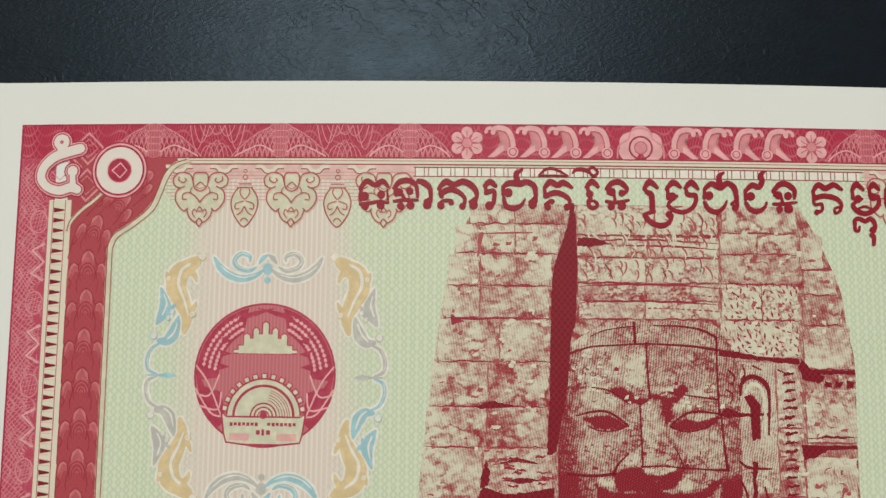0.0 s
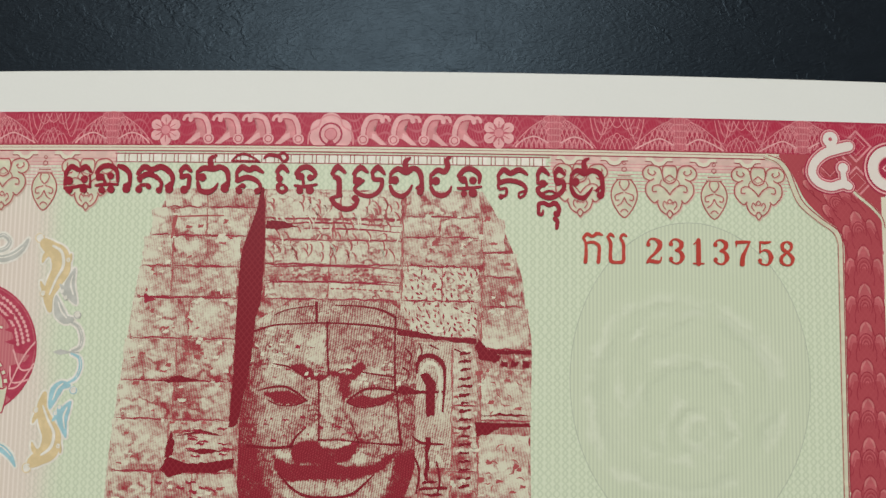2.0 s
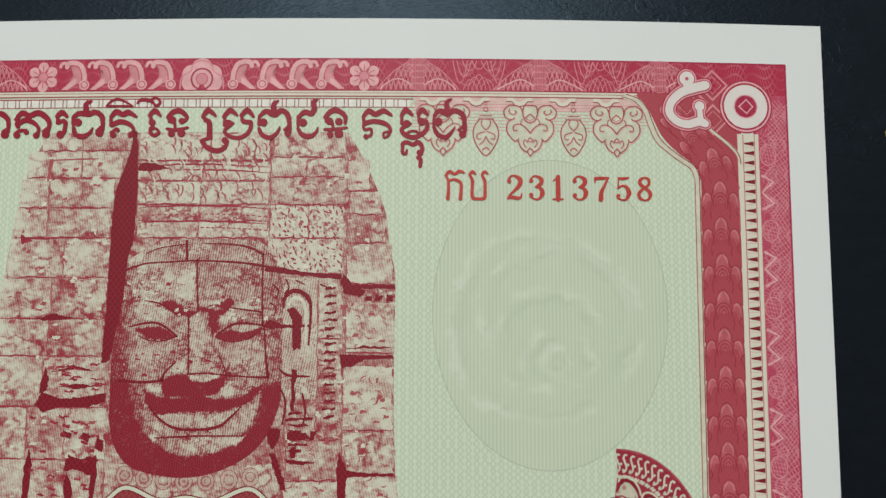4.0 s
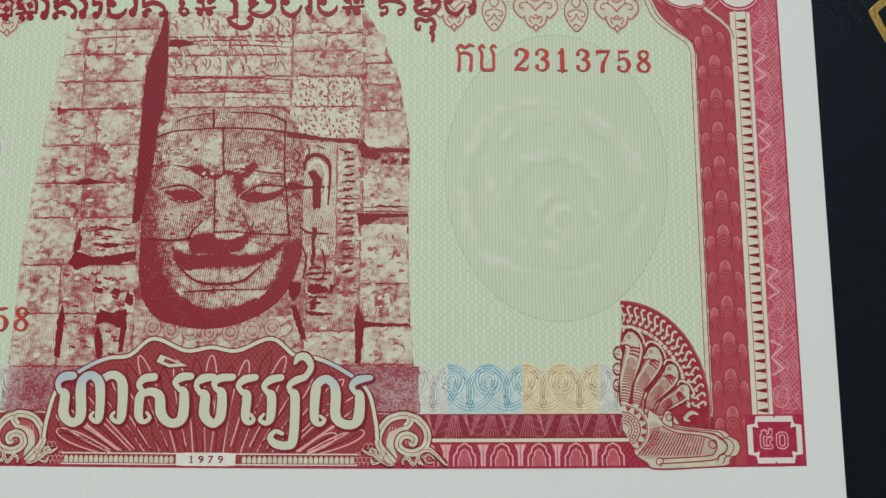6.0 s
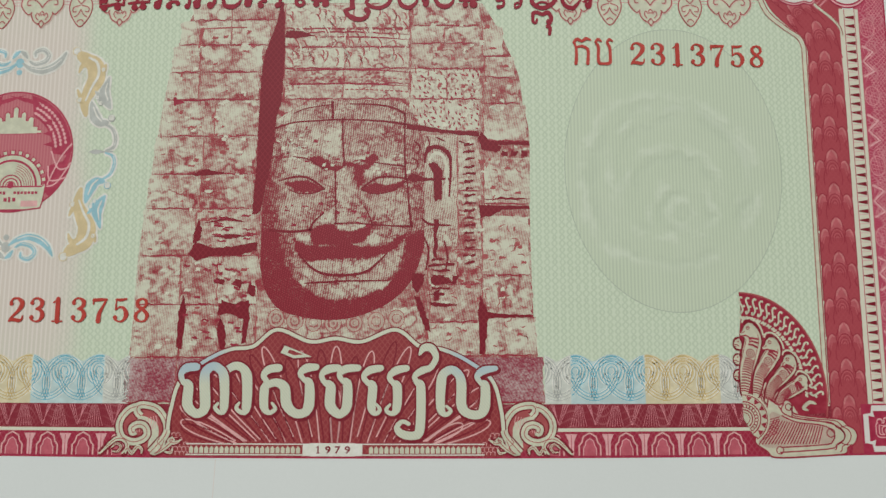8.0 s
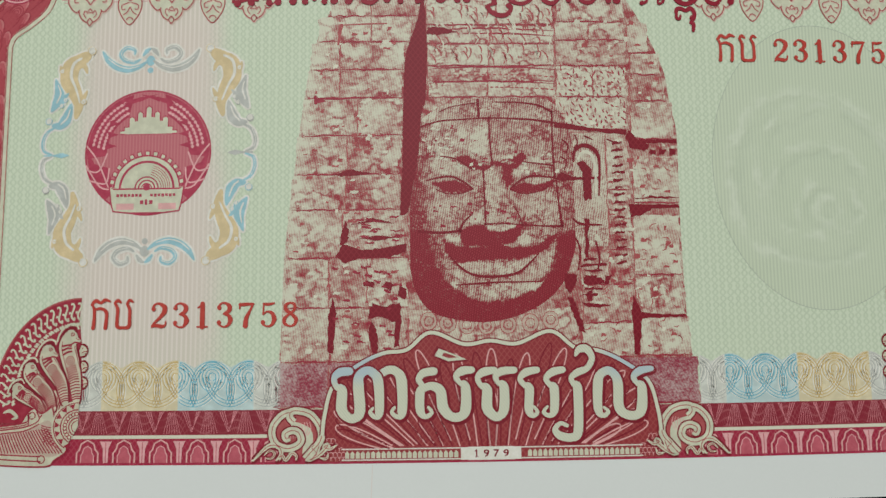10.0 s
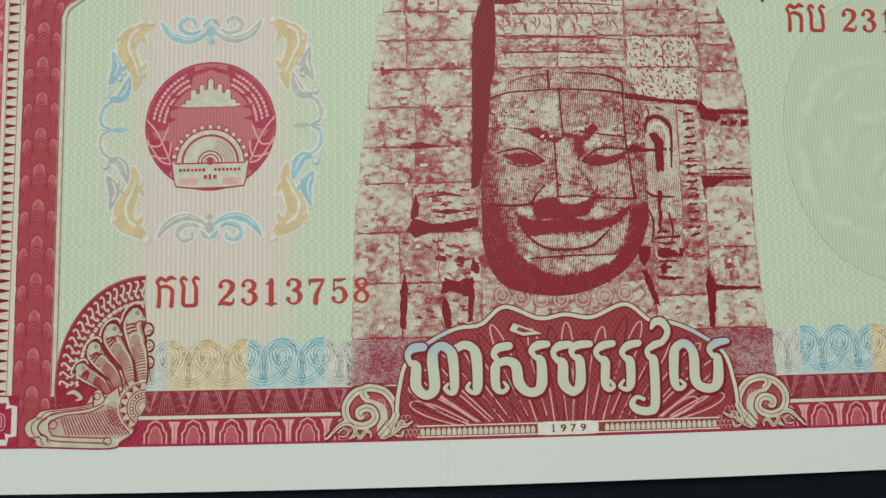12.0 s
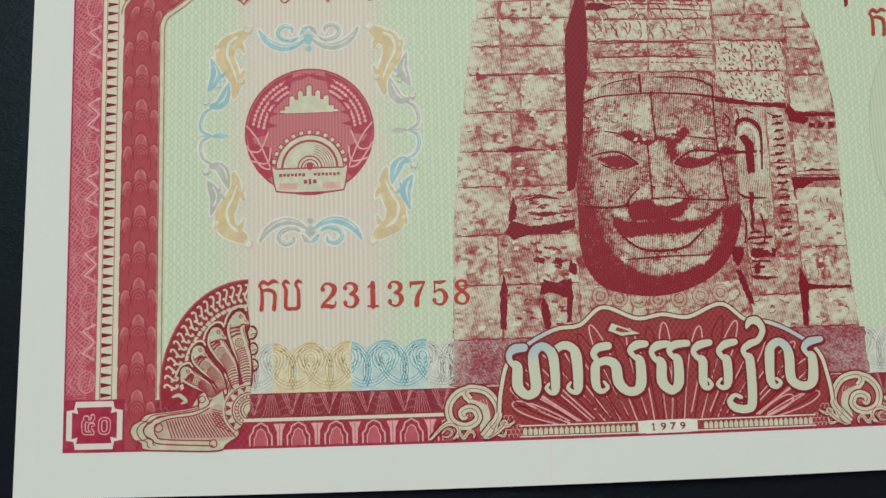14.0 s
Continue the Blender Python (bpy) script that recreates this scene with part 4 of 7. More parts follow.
# -- serpent fans in the lower corners --
def serpent_fan(flip):
    m = (lambda s: s) if flip else (lambda s: s.mirrored())
    ground, edge, curls, arches, tail, ribs, wheel, spokes = (Sheet() for _ in range(8))
    cx, cy = 126.9, 7.4
    rim = arc(cx, cy, 11.0, -12, 90, 13.25, 40)
    ground.poly([(129.5, 9.0)] + [(137.72, 5.3), (132.61, 5.06), (130.29, 6.48), (126.63, 7.43), (126.63, 14.54), (126.93, 16.91), (127.09, 17.86)] + rim[::-1] + [(137.21, 8.38)])
    edge.ribbon(rim, 0.2)
    for k in range(19):
        a = radians(88.5 - 92 * k / 18)
        c, s = math.cos(a), math.sin(a)
        at = lambda r, q=0.0: (cx + 10.9 * r * c - q * s, cy + 13.2 * r * s + q * c)  # noqa: E731
        if k < 18:
            curls.ribbon(smooth([at(0.955, -0.18), at(0.96, 0.12), at(0.93, 0.25), at(0.89, 0.02), at(0.845, -0.2), at(0.81, 0.0), at(0.83, 0.22)], 3), 0.24)
            curls.ribbon(smooth([at(0.775, -0.3), at(0.745, -0.1), at(0.775, 0.08), at(0.745, 0.28)], 3), 0.24)
            curls.disc(*at(0.875, -0.36), 0.17, n=8).disc(*at(0.81, 0.1), 0.2, n=8)
    spines = (
        [(127.05, 7.9), (127.37, 10.51), (127.97, 12.64), (128.48, 14.54), (128.16, 15.72)],
        [(128.48, 7.67), (129.13, 10.04), (130.18, 11.7), (130.99, 13), (130.94, 14.06)],
        [(129.95, 6.96), (130.76, 8.73), (132.03, 10.04), (133.03, 11.1), (133.13, 11.93)],
        [(131.11, 6.13), (132.03, 7.43), (133.19, 8.26), (134.24, 8.85), (134.66, 9.44)],
    )
    eyes = [(127.86, 16.2), (130.64, 14.35), (132.89, 12.17), (134.42, 9.61)]
    bodies = []
    for k, (pts, (ex, ey)) in enumerate(zip(spines, eyes)):
        hoods, heads, marks = Sheet(), Sheet(), Sheet()
        bodies.append((hoods, heads, marks))
        line = smooth(pts, 6)
        size = 1.0 - 0.07 * k
        turned = lambda pts: [(ex + size * u, ey + size * v) for u, v in pts]  # noqa: E731
        arch = smooth(turned([(-0.75, 0.6), (-0.4, 1.15), (0.3, 1.25), (1.1, 0.8), (1.75, -0.1), (2.0, -1.0)]), 5)
        arches.ribbon(arch, 0.24)
        hoods.poly(turned([(-0.6, 0.3), (-0.35, 0.95), (0.3, 1.05), (1.0, 0.65), (1.55, -0.2), (1.3, -1.6), (0.2, -0.8)]))
        widths = (0.9, 1.6, 2.15, 2.2, 1.9)
        hoods.brush([(u, v, size * w + 0.42) for (u, v), w in zip(pts, widths)])
        heads.brush([(u, v, size * w) for (u, v), w in zip(pts, widths)])
        heads.poly(turned([(-1.0, -1.05), (-1.08, -0.75), (-0.72, -0.45), (-0.5, 0.12), (0.0, 0.58), (0.6, 0.5), (1.0, -0.1), (1.2, -0.95), (1.1, -1.6), (0.5, -1.75), (0.35, -1.45), (-0.1, -1.35), (-0.5, -1.5), (-0.35, -1.22), (-0.9, -1.22)]))
        marks.ring(ex, ey - 0.05, 0.2, 0.1, n=12).disc(ex, ey - 0.05, 0.07, n=6)
        marks.ribbon(turned([(-0.95, -1.15), (-0.3, -1.02), (0.3, -1.38), (0.55, -1.25)]), 0.2)
        marks.ribbon(turned([(-0.45, -0.5), (-0.75, -0.7), (-0.95, -0.68)]), 0.09)
        n = len(line) - 1
        for j in range(1, 27):
            s = j / 32 * n
            u, v = line[int(s)]
            w, z = line[min(n, int(s) + 1)]
            d = math.hypot(w - u, z - v) or 1
            px, py = (w - u) / d, (z - v) / d
            u, v = u + (w - u) * (s % 1), v + (z - v) * (s % 1)
            half = 0.78 - 0.05 * k
            if abs(j - 17) > 2:
                wide = 0.2 if j > 19 else 0.11
                if j < 20 or j % 2:
                    marks.ribbon([(u - half * -py - 0.1 * px, v - half * px - 0.1 * py), (u + 0.08 * px, v + 0.08 * py), (u + 0.55 * -py, v + 0.55 * px)], wide + 0.05)
            elif j == 17:
                marks.ring(u, v, 0.52, 0.12, n=16).ring(u, v, 0.3, 0.1, n=12).disc(u, v, 0.12, n=8)
        for q in (-0.95, 0.72):
            marks.ribbon([(u + q * (1 - 0.07 * k) * (line[i + 1][1] - v) / (math.hypot(line[i + 1][0] - u, line[i + 1][1] - v) or 1), v - q * (1 - 0.07 * k) * (line[i + 1][0] - u) / (math.hypot(line[i + 1][0] - u, line[i + 1][1] - v) or 1)) for i, (u, v) in enumerate(line[:-4])], 0.09)
    hoods, heads, marks = Sheet(), Sheet(), Sheet()
    bodies.insert(0, (hoods, heads, marks))
    for u, v, r in ((126.4, 14.1, 0.55), (126.25, 12.1, 0.5), (126.2, 10.1, 0.5)):
        hoods.disc(u + 0.05, v, r + 0.14, r * 1.4 + 0.14, 16)
        heads.poly([(u - r * 0.9, v + 0.1), (u - r * 0.4, v + 0.5), (u + r * 0.5, v + r * 1.3), (u + r, v), (u + r * 0.7, v - r * 1.3), (u - r * 0.5, v - r), (u - r * 0.2, v - 0.35), (u - r * 0.8, v - 0.3)])
        marks.ribbon([(u - 0.5, v - 0.12), (u - 0.1, v - 0.1), (u + 0.2, v - 0.3)], 0.12).disc(u + 0.1, v + 0.3, 0.09, n=7)
    # rosette quarter
    wx, wy = 126.75, 4.7
    wheel.poly([(wx - 0.05, wy)] + arc(wx, wy, 3.35, -62, 92, 3.2, 26))
    spokes.ribbon(arc(wx, wy, 3.05, -60, 92, 2.95, 26), 0.12).ribbon(arc(wx, wy, 2.15, -60, 92, 2.1, 22), 0.16).ribbon(arc(wx, wy, 1.1, -60, 92, 1.1, 16), 0.16).ribbon(arc(wx, wy, 0.75, -60, 92, 0.75, 12), 0.1)
    for k in range(7):
        a = radians(86 - 23 * k)
        b = a - radians(11.5)
        spokes.poly([(wx + 2.25 * math.cos(b), wy + 2.2 * math.sin(b)), (wx + 2.95 * math.cos(b - 0.14), wy + 2.85 * math.sin(b - 0.14)), (wx + 2.95 * math.cos(b + 0.14), wy + 2.85 * math.sin(b + 0.14))])
    for k in range(10):
        a = radians(84 - 15 * k)
        spokes.ring(wx + 1.62 * math.cos(a), wy + 1.6 * math.sin(a), 0.24, 0.12, n=9)
    # tail with nested lobes, ribbed inside, rolling into the necks
    shape, tail_left, ribs_left = smooth([(19.95, 7.21), (18.54, 6.35), (17.63, 7), (16.86, 6.47), (16.93, 5.51), (15.95, 5.12), (13.28, 4.78), (10.61, 4.51), (9.63, 3.71), (8.79, 3.25), (8.45, 2.37), (8.96, 1.41), (9.82, 0.98), (10.25, 0.23), (13.34, 0.02), (19.27, -0.13), (20.45, 0.65), (21.98, 1.83), (21.14, 3.41), (20.44, 5.27), (19.95, 7.21)], 5), Sheet(), Sheet()
    tail_left.poly(shape)
    ribs_left.ribbon(shape[:-1], 0.2, True)
    for shrink in (0.90, 0.80):
        ribs_left.ribbon([(17.0 + (u - 17.0) * shrink, 2.6 + (v - 2.6) * shrink) for u, v in shape[12:66]], 0.13)
    for points, w in (([(17.91, 6.58), (18.34, 5.74), (17.64, 5.08), (16.1, 4.64), (13.29, 4.3), (11.32, 3.8), (10.21, 2.88), (10.29, 1.99), (11.22, 1.42), (12.28, 0.86), (18.78, 0.49)], 0.17), ([(18.34, 5.06), (16.45, 4.22), (13.58, 3.88), (12.17, 3.44), (11.48, 2.64), (11.77, 1.82), (12.76, 1.39), (18.64, 1.1)], 0.17), ([(9.77, 3.71), (10.62, 3.48), (10.35, 2.87)], 0.12), ([(8.96, 1.34), (9.95, 1.32), (10.65, 1.57)], 0.12)):
        ribs_left.ribbon(smooth(points, 5), w)
    inside_left = Sheet().poly(smooth([(18.34, 5.06), (16.45, 4.22), (13.58, 3.88), (12.17, 3.44), (11.48, 2.64), (11.77, 1.82), (12.76, 1.39), (18.64, 1.1), (20.59, 1.19), (21.56, 2.25), (20.44, 4.11), (19.6, 5.5), (18.34, 5.06)], 4))
    for k in range(20):
        ribs_left.ribbon(smooth([(13.0 + 0.33 * k, 3.6 + 0.05 * k), (13.3 + 0.37 * k, 2.6 + 0.02 * k), (13.7 + 0.41 * k, 1.5)], 4), 0.15)
    for k in range(8):
        ribs_left.ribbon(smooth([(18.6 + 0.05 * k, 4.9 - 0.28 * k), (19.8 + 0.1 * k, 4.6 - 0.32 * k), (21.0 + 0.05 * k, 4.5 - 0.38 * k)], 4), 0.12)
    for u, v, r in [(11.97, 2.83, 1.06), (17.35, 6.11, 0.85), (18.78, 0.76, 0.92)]:
        ribs_left.ring(u, v, r / 2, 0.14, n=14)
    tail_left.brush([(13.69, 6.48, 0.21), (14.53, 6.67, 0.49), (15.38, 5.96, 0.42), (14.82, 5.7, 0.21)])
    tail.join(tail_left.mirrored())
    ribs.join(ribs_left.mirrored())
    necks = Sheet().poly([(20.3, 6.17), (23.53, 11.11), (22.05, 10.6), (20.64, 9.6), (19.24, 8.46), (17.63, 7.13), (17.35, 5.77), (18.34, 4.51), (20.17, 2.96), (21, 6.15), (23.52, 7.45)]).mirrored()
    neck_lines = Sheet()
    for k in range(9):
        neck_lines.ribbon(smooth([(21.9 - 0.62 * k, 9.6 - 0.42 * k), (20.9 - 0.36 * k, 7.4 - 0.32 * k), (20.4 - 0.1 * k, 5.2 - 0.3 * k)], 5), 0.12)
    serpents = [(m(necks), M_SERPENT), (m(neck_lines.mirrored()), M_RED)]
    serpents += [coat for hoods, heads, marks in bodies for coat in ((m(hoods), M_DARK), (m(heads), M_SERPENT), (m(marks), M_RED))]
    art("serpent_fan", note, 9, [(m(ground), M_RED), (m(edge), M_PENLINE), (m(curls), M_PENDANT), (m(arches), M_PENDANT)] + serpents + [(m(tail), M_SERPENT), (m(inside_left.mirrored()), M_WORN), (m(ribs), M_RED), (m(wheel), M_SERPENT), (m(spokes), M_RED)],
        "many-headed serpent ornament in a red fan")



serpent_fan(False), serpent_fan(True)


# -- volutes beside the cartouche --
def volute(flip):
    m = (lambda s: s) if flip else (lambda s: s.mirrored())
    at = lambda pts, n=7: smooth([(99.4 + u, v) for u, v in pts], n)  # noqa: E731
    ground, green, band_dark, band_pale, line, foot, veins, net = (Sheet() for _ in range(8))
    ground.disc(99.4, 3.7, 3.1, 2.8, 36)
    green.poly(at([(-1.8, 4.37), (-0.5, 4.95), (0.92, 5.18), (0.21, 4.13), (-0.97, 3.67), (-1.21, 2.5), (-0.85, 1.33), (-1.45, 0.86), (-2.04, 1.8), (-2.15, 3.43), (-1.8, 4.37)], 4))
    band = at([(0.21, 5.07), (0.73, 5.65), (0.56, 6.35), (-0.5, 6.42), (-1.8, 6), (-2.75, 4.95), (-3.22, 3.67), (-2.98, 2.61), (-2.15, 1.68), (-1.21, 0.63)])
    roll = at([(0.8, 6.28), (1.75, 5.89), (2.69, 4.83), (2.93, 3.67), (2.46, 2.5), (1.16, 1.91), (-0.03, 2.15), (-0.69, 2.85), (-0.38, 3.78), (0.45, 4.06), (1.27, 3.67), (1.16, 3.08), (0.8, 3.24)])
    for run, w in ((band, 0.95), (roll, 0.95)):
        band_dark.ribbon(run, w + 0.28)
        band_pale.ribbon(run, w * 0.92)
        veins.ribbon(run, 0.1)
    for k in range(9):
        t = 0.25 + 0.06 * k
        line.ribbon(at([(-1.7 + 0.32 * k, 5.1 - 0.02 * k * k), (-1.9 + 0.36 * k, 4.3 - 0.05 * k), (-1.5 + 0.3 * k, 3.7 - t)], 4), 0.09)
    for pts, w in (([(2.46, 0.04), (1.75, 0.86), (1.98, 1.68), (2.81, 1.98), (3.76, 1.56), (5.41, -0.12)], 0.62), ([(3.64, 0.39), (2.93, 0.39), (2.57, 0.98), (3.16, 1.33), (3.87, 0.74)], 0.3), ([(-0.03, 0.04), (-0.14, 0.63), (0.45, 0.98), (1.16, 0.16), (1.63, 0.74), (1.98, 0.04)], 0.42),
                   ([(-1.21, -0.19), (-2.15, 0.39), (-2.75, 1.33), (-3.1, 2.5)], 0.6), ([(-2.98, 2.26), (-2.04, 1.68), (-2.63, 0.86), (-1.8, 0.16)], 0.4), ([(-5.11, 1.91), (-4.28, 1.45), (-3.57, 1.68), (-4.05, 1.91), (-3.34, 1.1), (-2.39, 0.39), (-1.33, -0.07)], 0.62), ([(-4.05, 0.86), (-3.81, 0.28), (-2.98, 0.39)], 0.34)):
        run = [(u, max(0.5, v + 0.35)) for u, v in at(pts, 5)]
        band_dark.ribbon(run, w + 0.24)
        foot.ribbon(run, w, taper=True)
        veins.ribbon(run[3:-3], 0.09)
    for j in range(7):
        for k in range(5):
            u, v = 93.2 + 0.52 * j + 0.26 * (k % 2), 0.5 + 0.56 * k
            if v < 3.4 - 0.05 * (j - 6) ** 2:
                net.ribbon(arc(u, v, 0.3, 20, 200, 0.32, 7), 0.08)
    art("volute", note, 8, [(m(net), M_PINKTINT), (m(ground), M_PENLINE), (m(green), M_PENDANT), (m(line), M_PINKTINT), (m(band_dark), M_DARK), (m(band_pale), M_PENDANT), (m(foot), M_PENDANT), (m(veins), M_PENLINE)], "pale double scroll volute outlined in red")


volute(False), volute(True)

# -- cartouche with the value in words --
CREST = [(53.9, 3.4), (54.2, 6.0), (55.3, 9.6), (58.4, 12.0), (61.5, 13.4), (64.4, 13.8), (67.4, 15.9), (71.6, 14.4), (74.9, 14.8), (78.2, 14.4), (82.5, 15.9), (85.6, 13.8), (88.5, 13.4), (91.6, 12.0), (94.7, 9.6), (95.8, 6.0), (96.1, 3.4)]
crest = curve_over(CREST)
cartouche = part("cartouche_ground", Sheet().field(53.9, 96.1, lambda x: 0.2, crest, 0.5), M_PANEL, note, 8, "russet ground of the cartouche")
edge_line = [p for p in smooth(CREST, 8)]
art("cartouche_rim", cartouche, 12, [(Sheet().ribbon(edge_line, 0.75), M_DARK), (Sheet().ribbon(edge_line, 0.46), M_RIM)], "pale wavy rim of the cartouche")


def strand(a, reach, width, material):
    """A looped grass-like strand rising from the middle of the foot."""
    x0 = 75 + 14 * math.cos(radians(a))
    pts = []
    ca, sa = math.cos(radians(a)), math.sin(radians(a))
    while not 55.4 < x0 + reach * ca * 1.25 < 94.6 or 1.8 + reach * sa > crest(x0 + reach * ca * 1.25) - 0.9:
        reach -= 0.2
    for k in range(41):
        t = math.pi * k / 40
        r, w = reach * math.sin(t), width * math.cos(t) * (0.25 + 0.75 * math.sin(t))
        u, v = x0 + r * ca * 1.25 + w * sa, 1.8 + r * sa - w * ca
        if 54.6 < u < 95.4 and 1.75 < v < crest(u) - 0.6:
            pts.append((u, v))
    if len(pts) > 3:
        art("strand", cartouche, 9, [(Sheet().ribbon(pts, 0.17), material)])


for k in range(15):
    a = 26 + 128 * k / 14
    strand(a, 8.4 + 4.8 * math.sin(radians(a)) + (1.2 if k % 2 else -1.6), 1.35, M_PINKTINT)
    strand(a + 4, 7.2 + 4.4 * math.sin(radians(a)) + (1.6 if k % 2 else -0.8), 1.25, M_DARK)
for k in range(5):
    strand(34 + 112 * k / 4, 5.0 + (1.8 if k % 3 else -0.8), 1.2, M_DARK if k % 2 else M_PINKTINT)

part("foot_line", Sheet().ribbon([(56.3 + 37.4 * k / 20, 1.72) for k in range(21)], 0.14), M_HAZE, cartouche, 9)
part("foot_line", Sheet().ribbon([(56.3 + 37.4 * k / 20, 0.42) for k in range(21)], 0.14), M_HAZE, cartouche, 9)
for k in range(22):
    for x in (57.0 + 0.64 * k, 93.0 - 0.64 * k):
        art("foot_tooth", cartouche, 9, [(Sheet().poly([(x - 0.24, 0.6), (x + 0.24, 0.6), (x + 0.26, 1.2), (x, 1.5), (x - 0.26, 1.2)]), M_PENDANT)])
art("date_box", cartouche, 10, [(Sheet().rect(71.0, 0.25, 78.5, 1.85), M_HAZE), (Sheet().ribbon([(71.0, 0.25), (78.5, 0.25), (78.5, 1.85), (71.0, 1.85)], 0.1, True), M_RED)] + [(lettering(c, 72.6 + 1.22 * k, 73.3 + 1.22 * k, 0.6, 1.5, 0.03), M_DARK) for k, c in enumerate("1979") if k] + [(Sheet().ribbon([(72.95, 0.6), (72.95, 1.5)], 0.17).ribbon([(72.7, 1.28), (72.95, 1.46)], 0.1).ribbon([(72.72, 0.64), (73.18, 0.64)], 0.09), M_DARK)], "pale date box reading 1979")


def value_letter(strokes, label="pale green letter with a dark red outline"):
    shade, outline, body = Sheet(), Sheet(), Sheet()
    for points in [[(u, v, w * 1.16) for u, v, w in run] for run in strokes]:
        shade.brush([(u + 0.16, v - 0.2, w + 0.42) for u, v, w in points])
        outline.brush([(u, v, w + 0.42) for u, v, w in points])
        body.brush(points)
    shade.stack = outline.stack = body.stack = 1
    art("value_letter", cartouche, 13, [(shade, M_DARK), (outline, M_DARK), (body, M_LETTER)], label)


value_letter([[(57.26, 11.22, 0.87), (56.05, 11.09, 0.94), (55.36, 10.39, 0.65), (55.59, 9.42, 0.58), (56.32, 8.86, 1.09), (56.3, 6.58, 1.16), (57.17, 5.54, 0.94), (58.02, 5.54, 0.94), (58.56, 6.43, 1.16), (58.37, 9.34, 1.16), (58.48, 10.59, 1.01), (59.32, 11.28, 0.87), (60.18, 11, 0.94), (60.84, 9.88, 1.09), (60.97, 6.29, 0.94), (60.49, 5.6, 0.51), (59.84, 6.15, 0.43), (60.19, 6.7, 0.29)]])
value_letter([[(61.18, 10.86, 0.8), (62.16, 11.34, 0.87), (63.16, 11.06, 0.94), (63.75, 9.87, 1.16), (63.79, 6.27, 1.01), (63.24, 5.59, 0.51), (62.52, 6.14, 0.43), (62.87, 6.76, 0.29)]], "pale green vowel sign")
value_letter([[(67.77, 11.11, 0.87), (66.5, 10.9, 0.87), (65.87, 10.14, 0.65), (66.3, 9.31, 0.58), (66.02, 8.47, 1.01), (66.04, 6.33, 0.94), (66.69, 5.57, 0.51), (67.46, 6.05, 0.43), (67.03, 6.74, 0.29)], [(66.16, 8.89, 0.72), (67.43, 9.3, 0.87), (68.56, 8.67, 1.09), (68.86, 6.67, 1.16), (69.85, 5.56, 0.94), (71.04, 5.55, 0.94), (71.68, 6.51, 1.16), (71.67, 9.14, 1.01), (70.96, 9.7, 0.51), (70.53, 10.47, 0.65), (71.31, 11.09, 0.94), (72.51, 11.22, 0.72)]])
value_letter([[(75.35, 11.13, 0.72), (74, 10.93, 0.94), (73.22, 10.24, 0.58), (73.58, 9.34, 0.58), (74.35, 8.78, 1.09), (74.35, 6.57, 1.16), (75.19, 5.53, 0.94), (75.89, 5.53, 0.87), (76.46, 6.49, 1.09), (76.47, 9.11, 1.01), (75.77, 9.6, 0.51), (75.49, 10.37, 0.65), (76.27, 10.99, 0.87), (77.82, 11.12, 0.72)]])
value_letter([[(80.66, 11.1, 0.72), (79.31, 10.83, 0.87), (78.53, 10.07, 0.58), (79.01, 9.3, 0.58), (79.65, 8.81, 1.01), (79.55, 6.26, 0.94), (80.04, 5.5, 0.51), (80.61, 5.91, 0.43), (80.19, 6.6, 0.29)]], "pale green vowel sign")
value_letter([[(83.92, 11.08, 0.72), (82.64, 10.81, 0.87), (81.78, 10.05, 0.58), (82.2, 9.28, 0.58), (82.75, 8.79, 1.01), (82.72, 6.24, 0.94), (82.15, 5.48, 0.51), (81.38, 5.9, 0.43), (81.88, 6.59, 0.29)]])
value_letter([[(85.58, 12.82, 0.29), (86.09, 13.59, 0.8), (87.02, 13.58, 0.87), (87.64, 12.45, 0.65), (86.97, 11.2, 0.65), (85.9, 10.79, 0.8), (84.97, 10.1, 0.58), (85.24, 9.26, 0.58), (85.72, 8.7, 1.01), (85.64, 3.67, 1.01), (84.86, 2.79, 0.87), (83.38, 3.01, 0.87), (82.76, 3.76, 0.65), (83.4, 4.51, 0.43), (84.24, 4.23, 0.43)]], "pale green vowel sign with a long tail")
value_letter([[(88.94, 6.39, 0.29), (89.49, 5.84, 0.43), (88.84, 5.36, 0.51), (88.22, 6.19, 0.94), (88.28, 9.17, 1.09), (88.59, 10.35, 0.94), (89.6, 10.9, 0.87), (90.51, 10.26, 0.94), (90.84, 9.01, 1.09), (90.85, 6.45, 1.09), (91.74, 5.47, 0.94), (93.09, 5.39, 0.94), (93.75, 6.35, 1.16), (93.82, 8.84, 1.01), (93.19, 9.34, 0.51), (92.85, 10.11, 0.65), (93.66, 10.8, 0.87), (95.16, 11.07, 0.58)]])
sign = [(67.9, 13.0), (68.4, 13.9), (70.0, 13.3), (71.9, 12.5), (69.6, 12.3)]
art("value_letter", cartouche, 13, [(Sheet().poly([(70 + (u - 70) * 1.15, 13.05 + (v - 13.05) * 1.35) for u, v in sign]), M_DARK), (Sheet().poly(sign), M_LETTER), (Sheet().poly([(69.7 + (u - 69.7) * 0.5, 13.0 + (v - 13.0) * 0.45) for u, v in sign]), M_PANEL)], "pale green vowel sign")

